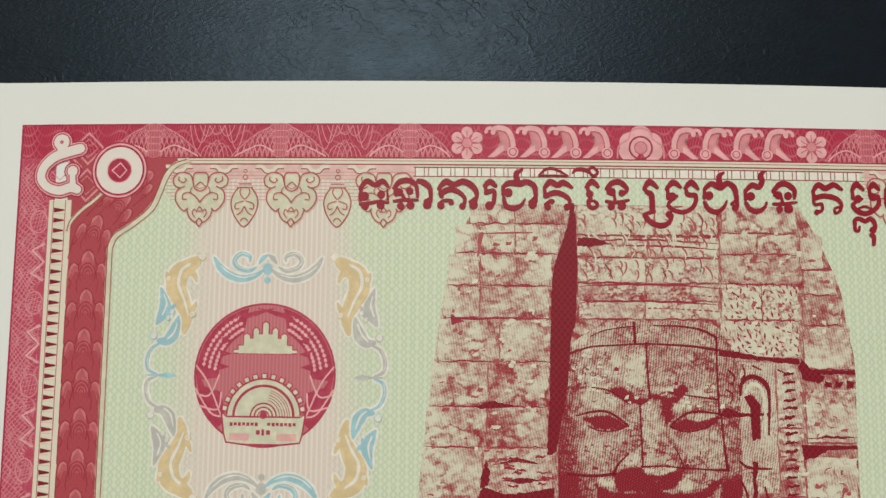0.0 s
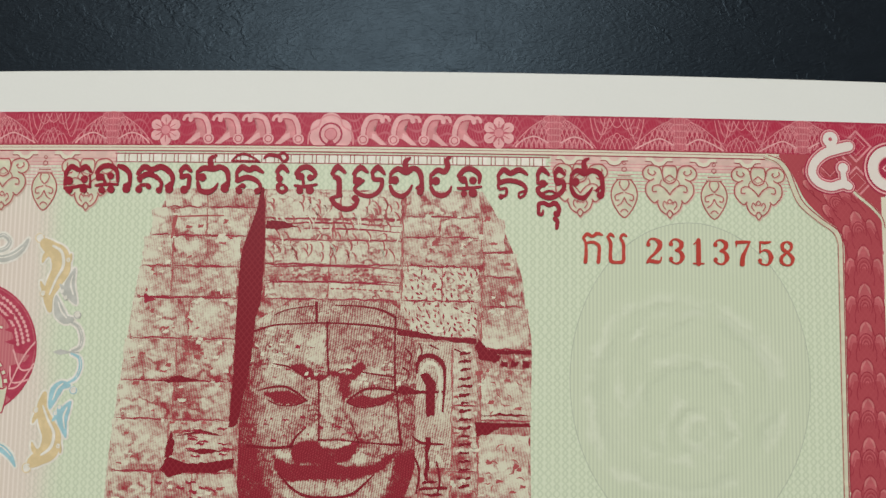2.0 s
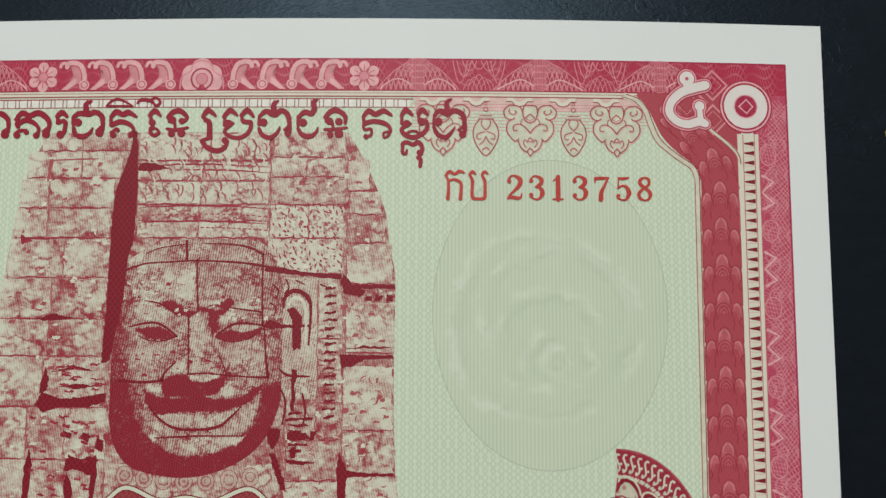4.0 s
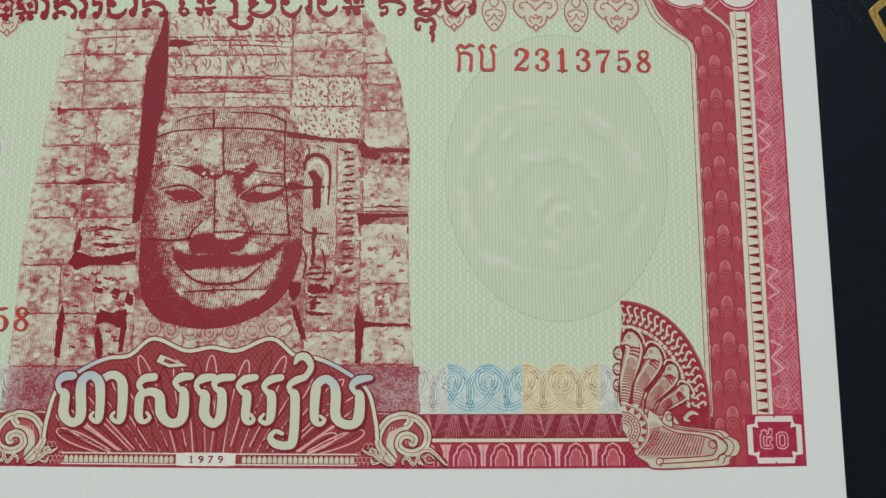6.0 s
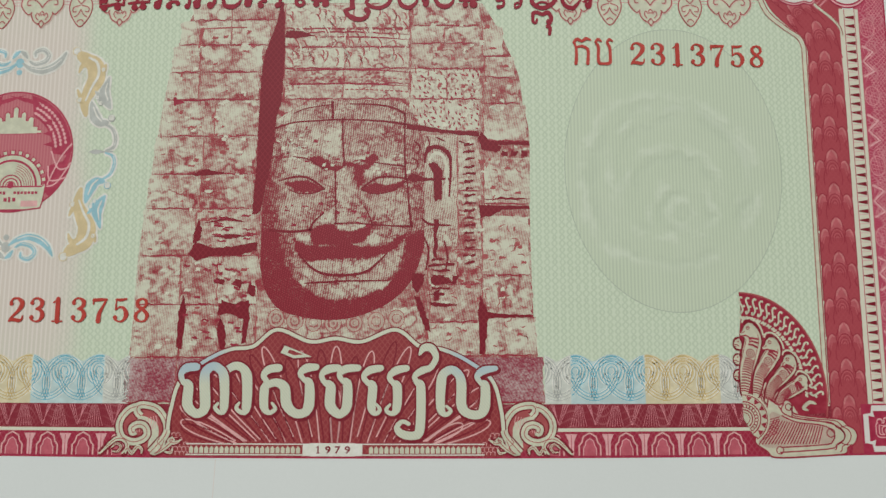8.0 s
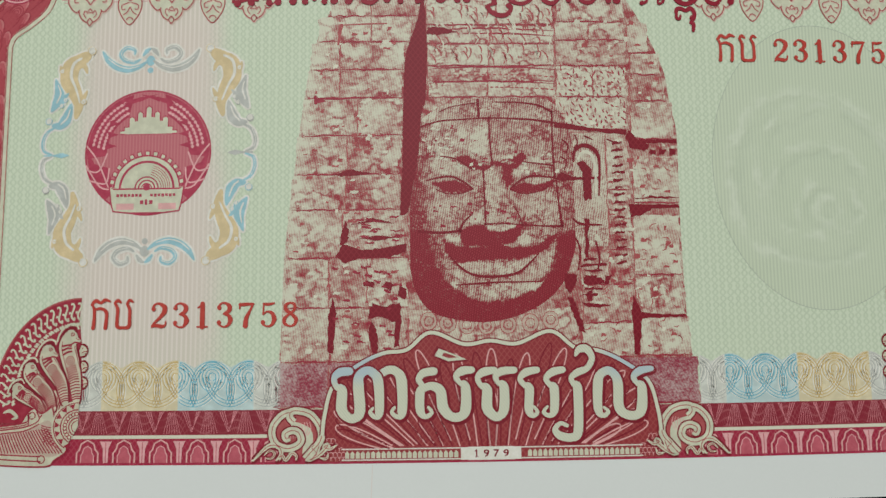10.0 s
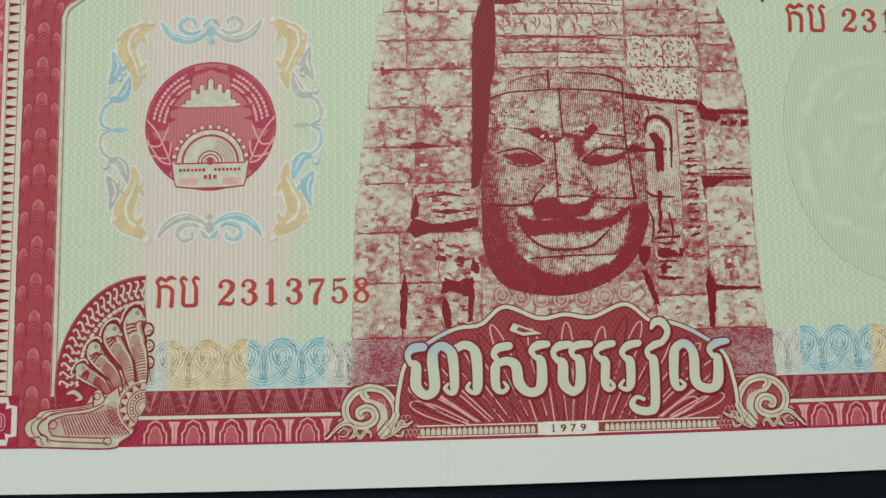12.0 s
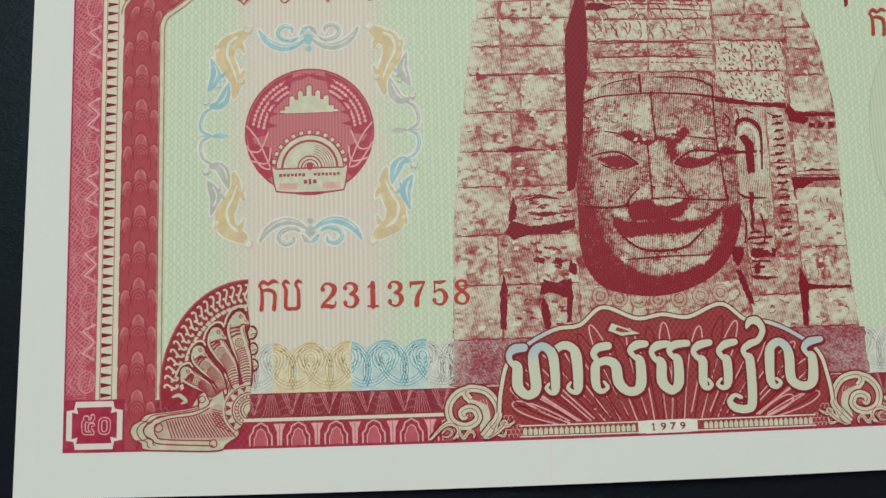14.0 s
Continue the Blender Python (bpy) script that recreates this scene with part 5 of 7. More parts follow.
# -- the engraved stone tower --
tower_left = curve_over([(6.7, 47.5), (13.8, 48.5), (25.0, 48.9), (31.6, 49.5), (41.0, 50.6), (46.3, 51.3), (50.0, 51.9), (55.0, 53.2), (60.0, 55.5)])
tower_right = curve_over([(6.7, 101.6), (12.6, 100.6), (17.6, 100.1), (31.0, 99.8), (41.0, 99.9), (45.0, 99.2), (49.5, 98.6), (53.0, 97.3), (57.0, 95.4), (60.0, 93.6)])


def plate(xa, xb, ya, yb, pitch):
    """A grid over a patch of the plate."""
    return Sheet().field(xa, xb, lambda x: ya, lambda x: yb, pitch, max(1, math.ceil((yb - ya) / pitch)))


def wander(x, y, scale, seed=0.0):
    return noise.noise(Vector((x * scale, y * scale, seed)))


ground = Sheet()
rows = 72
for r in range(rows + 1):
    y = 6.7 + 53.0 * r / rows
    a, b = tower_left(y), tower_right(y)
    ground.v += [(a + (b - a) * c / 48, y) for c in range(49)]
ground.f = [(r * 49 + c, r * 49 + c + 1, (r + 1) * 49 + c + 1, (r + 1) * 49 + c) for r in range(rows) for c in range(48)]
tower = part("tower_ground", ground, M_STONE, note, 2, "red engraved ground of the stone tower", tone=lambda x, y: 0.66 + 0.15 * wander(x, y, 0.35) - 0.3 * max(0.0, 1 - (x - tower_left(y)) / 2.5) - 0.25 * max(0.0, (y - 57.5) / 2.0) + (0.08 if y < 12.3 else 0))


def stone(x0, x1, y0, y1, shade, material=None, gap=0.09, lead=0):
    """One block of the tower: uneven edges, lighter face, darker lower joint."""
    s = plate(x0 + gap, x1 - gap, y0 + gap, y1 - gap, 0.33)
    seed = x0 * 3.1 + y0
    base = dict(enumerate(s.v))
    s.v = []
    for u, v in base.values():
        near = min(u - x0, x1 - u, v - y0, y1 - v)
        k = max(0.0, 1 - near / 0.9)
        s.v.append((u + 0.35 * k * wander(u, v, 1.3, seed), v + 0.3 * k * wander(u, v, 1.3, seed + 9)))

    def tone(u, v):
        edge = max(0.0, 1 - (v - y0) / 0.7) * 0.14 + max(0.0, 1 - (u - x0) / 0.6) * 0.08
        fade = 0.32 * max(0.0, 1 - (u - tower_left(v)) / 3.0) if u < 60 else 0.0
        return shade + 0.09 + (0.01 if y0 > 41 else 0.08) - (0.13 if x0 > 92 else 0.0) + edge + 0.30 * wander(u, v, 0.28, seed) + 0.12 * wander(u, v, 0.9, seed) - fade

    for run, w in (([(x0 + (x1 - x0) * k / 14, y0) for k in range(15)], 0.20), ([(x0, y0 + (y1 - y0) * k / 10) for k in range(11)], 0.15)):
        if x0 - tower_left(y0) > 2 or w > 0.15:
            art("joint", tower, 4.4, [(Sheet().ribbon([(u + 0.22 * wander(u, v, 1.1, 7), v + 0.22 * wander(u, v, 1.1, 3)) for u, v in run], w, taper=True), M_RED if w > 0.15 else M_PENLINE)])
    part("stone_block", s, material or M_STONE, tower, 3 + lead, tone=tone)


COURSES = (
    (6.8, 12.3, (47.8, 54.6, 60.5), 0.52), (12.4, 19.0, (48.7, 54.8, 59.9, 64.2), 0.26), (19.1, 25.3, (49.0, 54.6, 59.4, 64.6), 0.24),
    (25.4, 31.5, (49.3, 56.3, 64.2), 0.20), (31.6, 36.2, (49.7, 56.7, 63.8), 0.27), (36.2, 41.2, (50.2, 56.9, 64.0), 0.31),
    (41.3, 46.2, (51.0, 58.2, 64.2), 0.24), (46.3, 50.0, (51.6, 55.9, 64.0), 0.30), (50.1, 53.8, (52.1, 55.9, 64.4), 0.33),
    (53.9, 57.3, (53.0, 55.8, 60.0, 65.2), 0.26), (57.4, 59.6, (54.6, 60.0, 66.2), 0.22),
    # right of the face
    (26.2, 33.8, (90.4, 93.5), 0.22), (33.9, 41.5, (90.4, 93.5), 0.24),
    (6.8, 12.5, (89.5, 93.6, 101.3), 0.55), (12.7, 17.5, (93.8, 100.4), 0.22), (17.7, 22.7, (93.5, 100.0), 0.25), (22.9, 30.6, (93.6, 99.8), 0.18),
    (32.2, 38.4, (93.8, 99.9), 0.22), (40.6, 45.6, (93.8, 99.6), 0.30), (45.7, 49.2, (93.8, 98.7), 0.56), (49.3, 52.2, (94.1, 98.2), 0.36), (52.3, 56.5, (93.8, 96.6), 0.22),
    (12.6, 16.8, (86.4, 93.5), 0.24), (16.9, 21.6, (86.8, 93.4), 0.36), (21.7, 26.0, (86.6, 90.4, 93.3), 0.32),
    (41.9, 46.2, (84.0, 93.4), 0.0), (46.3, 50.4, (84.2, 89.0, 93.5), 0.02), (50.5, 53.9, (84.2, 93.6), 0.34), (54.0, 56.4, (84.2, 88.7, 93.6), 0.22), (56.5, 59.6, (84.4, 93.5), 0.22),
)
for y0, y1, cuts, shade in COURSES:
    for k, (x0, x1) in enumerate(zip(cuts, cuts[1:])):
        stone(x0, x1, y0, y1, shade + 0.05 * ((k * 7 + int(y0)) % 3 - 1), M_STONELOW if y0 < 10 else M_CARVED if 41 < y0 < 51 and x0 > 84 and x0 < 90 else M_STONE)
# carved headdress over the face
for y0, y1, cuts, shade in ((46.3, 48.4, (67.3, 75.2, 84.0), 0.24), (48.4, 50.4, (67.3, 75.2, 84.0), 0.34), (50.5, 53.4, (67.3, 75.4, 84.0), 0.16), (53.5, 56.0, (67.2, 75.6, 84.0), 0.18), (56.1, 59.6, (67.2, 76.5, 84.0), 0.08)):
    for x0, x1 in zip(cuts, cuts[1:]):
        stone(x0, x1, y0, y1, shade, M_CARVED, 0.1)
for y, x0, x1, n in ((49.3, 67.6, 84.0, 22), (47.6, 75.4, 84.0, 13)):
    for k in range(n):
        x = x0 + (x1 - x0) * (k + 0.5) / n
        bow = -0.35 * ((x - 75) / 9) ** 2
        art("bead", tower, 5, [(Sheet().brush([(x - 0.22, y + bow, 0.1), (x, y + bow + 0.1 * wander(x, y, 1.3), 0.22), (x + 0.2, y + bow, 0.08)], 3), M_PENLINE)])
for y, x0, x1 in ((50.35, 67.4, 84.2), (48.4, 67.6, 84.0), (55.6, 67.4, 84.0), (54.9, 72.0, 84.0)):
    art("carved_line", tower, 5, [(Sheet().ribbon([(x0 + (x1 - x0) * k / 24, y - 0.4 * ((x0 + (x1 - x0) * k / 24 - 75) / 9) ** 2 + 0.12 * wander(k * 0.7, y, 1)) for k in range(25)], 0.24, taper=True), M_RED)])
# upright ribs and curling cuts of the carved headdress
rng = random.Random(4)
for k in range(120):
    x, y = rng.uniform(67.8, 83.6), rng.uniform(51.2, 58.3)
    a, r = rng.uniform(70, 115), rng.uniform(0.35, 0.8)
    c, s = math.cos(radians(a)) * r, math.sin(radians(a)) * r
    art("carved_stroke", tower, 5, [(Sheet().ribbon(smooth([(x - c, y - s), (x + 0.3 * s, y), (x + c, y + s), (x + c - 0.25, y + s + 0.1)], 3), 0.2, taper=True), M_PENLINE if k % 3 else M_PALESTONE)])
# slanting chisel cuts beside it
for j in range(13):
    for k in range(11):
        x, y = 84.7 + 0.82 * k + 0.4 * (j % 2) + rng.uniform(-0.25, 0.25), 42.7 + 0.66 * j - 0.05 * k + rng.uniform(-0.2, 0.2)
        a, r = radians(rng.uniform(70, 175)), rng.uniform(0.14, 0.36)
        if x < 93.3 and rng.random() < 0.8:
            art("carved_stroke", tower, 5, [(Sheet().brush([(x - r * math.cos(a), y - r * math.sin(a), 0.08), (x, y, rng.uniform(0.16, 0.3)), (x + r * math.cos(a), y + r * math.sin(a), 0.08)], 3), M_RED if k % 4 else M_PENLINE)])


def rough(points, amount=0.2, n=7, seed=0.0):
    """A broken, hand-cut outline through a few points."""
    out = []
    for (a, b), (u, v) in zip(points, [*points[1:], points[0]]):
        for k in range(n):
            x, y = a + (u - a) * k / n, b + (v - b) * k / n
            out.append((x + amount * (wander(x, y, 1.9, seed) + 0.6 * wander(x, y, 4.7, seed)), y + amount * (wander(x, y, 1.9, seed + 5) + 0.6 * wander(x, y, 4.7, seed + 5))))
    return out


def gap_shape(points, material=None, name="dark_gap", label=""):
    art(name, tower, 6, [(Sheet().poly(rough(points, seed=points[0][0])), material or M_SLOT)], label)


slot = Sheet()
cut_l = curve_over([(30.8, 63.6), (31.6, 63.7), (38.2, 64.0), (44.2, 64.1), (51.9, 64.5), (56.0, 65.8), (59.9, 66.6)])
cut_r = curve_over([(30.8, 64.2), (31.6, 64.8), (38.2, 66.0), (43.8, 66.5), (46.5, 67.1), (53.0, 67.3), (59.9, 66.95)])
for r in range(61):
    y = 30.8 + 29.1 * r / 60
    jag = 0.12 * wander(y, 3.0, 1.2)
    slot.v += [(cut_l(y) + jag, y), (cut_r(y) + jag, y)]
slot.f = [(2 * r, 2 * r + 1, 2 * r + 3, 2 * r + 2) for r in range(60)]
part("deep_slot", slot, M_SLOT, tower, 6, "dark red shadowed slot beside the face")
gap_shape([(55.4, 25.6), (56.5, 24.7), (59.0, 25.4), (62.0, 25.4), (64.4, 26.0), (64.4, 27.1), (61.5, 26.6), (58.0, 26.5), (56.4, 27.2)])
gap_shape([(56.0, 27.0), (56.9, 27.4), (57.2, 28.8), (56.6, 30.2), (56.2, 28.6)])
gap_shape([(57.2, 29.6), (60.0, 30.1), (63.0, 29.8), (60.2, 30.5)])
gap_shape([(58.4, 27.9), (61.0, 27.5), (63.6, 28.0), (61.0, 28.2)])
gap_shape([(59.6, 17.6), (61.0, 18.0), (63.0, 17.2), (63.8, 17.8), (63.6, 19.6), (61.6, 19.2), (60.0, 19.7)])
gap_shape([(60.0, 13.6), (60.8, 13.2), (60.6, 16.4), (60.0, 17.6), (59.6, 16.0)])
gap_shape([(62.8, 14.2), (63.4, 14.2), (63.8, 17.8), (63.0, 17.6)])
gap_shape([(54.4, 13.6), (55.2, 13.4), (55.5, 18.4), (55.2, 20.4), (54.6, 18.6)])
gap_shape([(61.2, 21.6), (62.4, 21.2), (62.9, 21.9), (61.9, 22.4)])
gap_shape([(59.0, 21.9), (60.2, 21.6), (60.4, 22.3), (59.4, 22.5)])
gap_shape([(63.2, 20.6), (64.3, 20.2), (64.5, 21.4), (63.6, 21.8)])
gap_shape([(52.49, 46.73), (53.49, 46.33), (54.03, 46.02), (52.92, 45.49), (52.45, 45.72)], M_RED)
art("carved_line", tower, 5.5, [(Sheet().brush([(53.64, 46.25, 0.22), (55.54, 46.16, 0.22), (57.95, 46.37, 0.29)]), M_RED)])
art("carved_line", tower, 5.5, [(Sheet().brush([(56.34, 56.17, 0.15), (59.39, 56.29, 0.22), (62.06, 56.34, 0.15)]), M_PENLINE)])
art("carved_line", tower, 5.5, [(Sheet().brush([(56.11, 56.17, 0.44), (55.85, 54.75, 0.36), (55.66, 53.57, 0.29)]), M_PENLINE)])
gap_shape([(54.8, 36.1), (57.0, 35.9), (60.0, 36.3), (57.2, 36.8)])
gap_shape([(93.6, 39.3), (95.6, 39.0), (96.4, 39.9), (94.6, 40.6), (93.6, 41.9), (93.1, 41.0)])
gap_shape([(94.0, 40.1), (97.0, 40.05), (99.9, 40.1), (99.9, 40.6), (97.0, 40.5), (94.2, 40.6)])
for x in (96.6, 97.9, 99.2):
    gap_shape([(x - 0.5, 38.6), (x + 0.3, 38.5), (x + 0.5, 39.2), (x - 0.3, 39.4)])
gap_shape([(93.3, 30.4), (94.6, 30.6), (96.4, 31.4), (99.8, 31.6), (99.8, 31.95), (96.0, 31.9), (93.2, 32.1)])
gap_shape([(93.8, 32.8), (97.0, 32.75), (99.9, 32.9), (97.0, 33.1)])
gap_shape([(84.87, 20.3), (85.59, 20.01), (86.09, 18.58), (86.8, 16.79), (87.01, 15.58), (86.29, 15.72), (85.44, 17.86)])
gap_shape([(84.6, 23.26), (86.19, 22.97), (85.89, 21.81), (85.16, 20.59), (84.66, 21.31)])
gap_shape([(86.84, 22.61), (89.23, 22.61), (89.66, 22.03), (88.35, 21.59), (87.05, 21.74)])
gap_shape([(87.33, 20.73), (88.06, 20.95), (87.97, 19.58), (87.32, 19.51)])
gap_shape([(86.6, 19.44), (88.62, 19.29), (90.42, 19.08), (88.62, 18.79), (87.18, 18.93)])
gap_shape([(89.67, 22.9), (90.54, 22.75), (90.24, 21.74), (89.8, 21.88)])
gap_shape([(93.2, 12.8), (93.7, 12.8), (94.2, 16.4), (94.3, 18.0), (93.3, 20.4), (93.0, 18.4)])
gap_shape([(94.0, 17.3), (97.0, 17.45), (99.9, 17.5), (99.9, 17.75), (97.0, 17.85), (94.2, 18.1)])
gap_shape([(83.6, 42.2), (86.4, 41.9), (89.6, 41.5), (93.2, 41.2), (93.4, 41.8), (89.6, 42.0), (86.2, 42.5), (83.7, 42.9)])
gap_shape([(67.3, 54.9), (69.0, 54.7), (71.4, 55.1), (69.6, 55.7), (67.4, 55.8)])
for k in range(17):
    y = 24.2 + 0.98 * k
    w = 0.6 + 0.55 * abs(wander(k * 1.7, 2.0, 1))
    gap_shape([(91.9 - w, y), (91.9 + w, y + 0.15), (92.0 + w, y + 0.42), (91.8 - w * 0.6, y + 0.38)])
for k in range(7):
    y = 20.2 + 0.75 * k
    gap_shape([(86.6 + 0.4 * k % 2, y), (88.6 + 0.7 * (k % 3), y + 0.1), (88.9 + 0.6 * (k % 3), y + 0.4), (87.0, y + 0.36)])
for k in range(70):
    x, y = rng.uniform(87.2, 99.2), rng.uniform(13.4, 38.0)
    if not (86.0 < x < 92.8 and 26 < y) and x < tower_right(y) - 0.8:
        a, r = radians(rng.uniform(0, 360)), rng.uniform(0.25, 0.6)
        art("carved_stroke", tower, 5, [(Sheet().brush([(x - r * math.cos(a), y - r * math.sin(a), 0.06), (x + 0.4 * r * math.sin(a), y - 0.4 * r * math.cos(a), 0.17), (x + r * math.cos(a), y + r * math.sin(a), 0.06)], 4), M_PENLINE)])
for k in range(26):
    x, y = rng.uniform(55.2, 63.8), rng.uniform(13.4, 24.8)
    gap_shape([(x - 0.5, y), (x + 0.4, y - 0.12), (x + 0.55, y + 0.12), (x - 0.3, y + 0.28)], M_RED)
for k in range(14):
    x, y = rng.uniform(57.4, 63.8), rng.uniform(27.0, 30.8)
    gap_shape([(x - 0.6, y), (x + 0.5, y - 0.08), (x + 0.7, y + 0.14), (x - 0.4, y + 0.26)], M_RED)

# flakes and pits on the stones
for k in range(300):
    y = rng.uniform(13.0, 57.5)
    x = rng.uniform(tower_left(y) + 1.0, 63.4) if k % 2 else rng.uniform(87.0, tower_right(y) - 0.6)
    w, h = rng.uniform(0.15, 0.55), rng.uniform(0.08, 0.26)
    if not (86.0 < x < 90.5 and 26 < y < 41.5):
        art("stone_chip", tower, 5.4, [(Sheet().poly(rough([(x - w, y - h), (x + w * 0.7, y - h * 1.1), (x + w, y + h * 0.7), (x - w * 0.6, y + h)], 0.22, 3, k)), M_PALESTONE if k % 5 < 3 else M_PENLINE)])

# -- the stone face: one plain carved relief on the plate --


def bump_at(x, y, cx, cy, rx, ry):
    d = ((x - cx) / rx) ** 2 + ((y - cy) / ry) ** 2
    return math.exp(-1.4 * d)


def band(y, mid, half):
    return max(0.0, min(1.0, 1.6 * (1 - abs(y - mid) / half)))


def ease(a, b, v):
    t = max(0.0, min(1.0, (v - a) / (b - a)))
    return t * t * (3 - 2 * t)


def patch(x, y, outline, rim=0.14):
    """1 inside a closed outline, 0 outside, with a soft rim."""
    if not min(p[0] for p in outline) - rim < x < max(p[0] for p in outline) + rim or not min(p[1] for p in outline) - rim < y < max(p[1] for p in outline) + rim:
        return 0.0
    inside, near = False, 9.0
    for (a, b), (c, d) in zip(outline, outline[1:] + outline[:1]):
        if (b > y) != (d > y) and x < a + (y - b) * (c - a) / (d - b):
            inside = not inside
        t = max(0.0, min(1.0, ((x - a) * (c - a) + (y - b) * (d - b)) / ((c - a) ** 2 + (d - b) ** 2 + 1e-9)))
        near = min(near, math.hypot(x - a - t * (c - a), y - b - t * (d - b)))
    return max(0.0, min(1.0, 0.5 + (near if inside else -near) / (2 * rim)))


DARK_CUTS = (
    smooth([(67.86, 34.83), (68.88, 35.13), (70.72, 35.28), (71.98, 34.75), (72.95, 34.15), (71.85, 33.78), (70.53, 33.63), (69.2, 34.01), (67.86, 34.83)], 4),
    smooth([(77.73, 34.14), (78.83, 34.74), (80.08, 34.81), (81.25, 34.59), (83.46, 35.19), (82.65, 34.14), (81.03, 33.69), (79.2, 33.62), (77.73, 34.14)], 4),
    [(70.75, 38.36), (72.16, 38.5), (73.64, 37.82), (74.61, 37.14), (75.5, 37.07), (74.62, 36.54), (72.92, 36.69), (71.8, 37.45)],
    [(75.34, 37.67), (76.6, 37.74), (77.7, 38.34), (79.55, 38.8), (80.07, 38.27), (79.55, 37.44), (78.67, 36.91), (78.01, 35.79), (78.16, 34.89), (77.43, 34.22), (77.06, 35.41), (76.75, 36.54), (76.09, 37.14)],
    [(71.33, 28.74), (72.27, 29.33), (73.95, 29.62), (75.2, 28.67), (76.66, 28.52), (77.9, 28.96), (79.29, 29.25), (79, 28.15), (78.13, 27.19), (76.31, 26.83), (74.13, 26.76), (71.94, 26.84), (71.2, 27.64)],
    smooth([(69.16, 27.5), (70.85, 26.76), (73.4, 26.54), (76.31, 26.76), (78.86, 26.54), (81.04, 26.75), (83.81, 28.44), (82.86, 26.75), (81.04, 25.73), (78.87, 25.22), (76.33, 24.93), (73.42, 24.86), (70.88, 24.65), (69.63, 25.82), (69.16, 27.5)], 3),
)
PALE_CUTS = (
    smooth([(70.52, 24.58), (73.42, 24.72), (76.33, 24.57), (79.59, 25.08), (80.46, 24.86), (79.02, 23.62), (76.7, 23.05), (73.81, 23.05), (71.99, 23.7), (70.52, 24.58)], 3),
    smooth([(74.04, 21.31), (75.63, 21.89), (78.88, 22.03), (81.77, 22.1), (80.11, 20.88), (76.72, 20.52), (75.28, 20.16), (74.04, 21.31)], 3),
    [(71.61, 30), (72.47, 30.88), (73.72, 31.18), (74.17, 30.07), (72.78, 29.63)], [(74.54, 29.33), (76.29, 29.47), (79.07, 29.62), (78.27, 29.1), (76.74, 28.59), (75.71, 28.66)],
    [(69.3, 28.09), (71.05, 28.38), (71.28, 27.2), (69.96, 27.5)], [(78.78, 27.85), (79.87, 28.73), (80.46, 27.41), (79.59, 26.76), (78.35, 27.05)],
    [(74.76, 36.47), (76.24, 36.69), (76.55, 34.29), (76.29, 30.36), (75.12, 30.06), (74.58, 33.18)], [(67.5, 37.76), (69.57, 38.21), (71.06, 37.38), (71.82, 36.25), (69.97, 36.1), (67.97, 36.33)],
    [(78.3, 36.69), (79.92, 37.21), (81.03, 36.91), (80.07, 36.31), (79.04, 35.71), (78.45, 36.01)], [(76.23, 38.19), (77.85, 38.57), (79.33, 38.8), (77.85, 38.12)],
    [(79.92, 38.34), (81.77, 38.12), (83.47, 37.67), (81.99, 37.44), (80.29, 37.66)], [(68.67, 38.89), (70.9, 38.58), (70.61, 38.21), (68.83, 38.44)],
    [(69.98, 22.18), (70.7, 22.33), (71, 21.46), (70.28, 21.32)], [(79.39, 21.81), (81.27, 22.03), (82.13, 22.32), (80.69, 20.88)],
    [(66.34, 43.92), (67.59, 44.92), (68.72, 44.3), (68.14, 43.38), (66.89, 42.7)], [(70.85, 41.46), (71.74, 42.22), (72.64, 41.31), (71.76, 40.55)], [(72.87, 40.55), (73.81, 42.52), (74.71, 42.22), (74.89, 38.8), (73.86, 38.42), (73.25, 39.56)],
    [(68.58, 35.73), (69.75, 36.03), (71.08, 35.87), (72.27, 35.12), (72.94, 34.52), (71.83, 34.97), (70.21, 35.43)], [(79.05, 34.96), (80.3, 35.41), (81.77, 35.49), (83.31, 35.41), (81.77, 34.96), (80.08, 34.89)],
    [(77.12, 37.67), (77.85, 37.89), (78.59, 37.51), (77.71, 37.21)], [(76.23, 37.22), (76.82, 37.22), (76.98, 36.31), (76.39, 36.46)], [(73.29, 36.32), (74.18, 36.32), (74.2, 34.3), (73.6, 34.67)],
)
HALF_CUTS = (
    smooth([(67.46, 32.3), (68.92, 33.04), (71.49, 33.33), (72.6, 32.29), (71.88, 31.33), (70.06, 30.52), (68.22, 30.82), (67.46, 32.3)], 4),
    smooth([(78.32, 32.58), (80.67, 33.32), (83.46, 33.77), (84.04, 30.58), (82.87, 29.77), (80.67, 30.36), (78.84, 31.32), (78.32, 32.58)], 4),
    smooth([(69.06, 25.09), (70.89, 23.99), (73.45, 22.54), (77.79, 22.61), (80.68, 23.99), (82.5, 25.66), (83.44, 26.53), (82.86, 23.62), (80.69, 22.46), (73.45, 22.04), (70.92, 22.33), (69.06, 25.09)], 4),
)
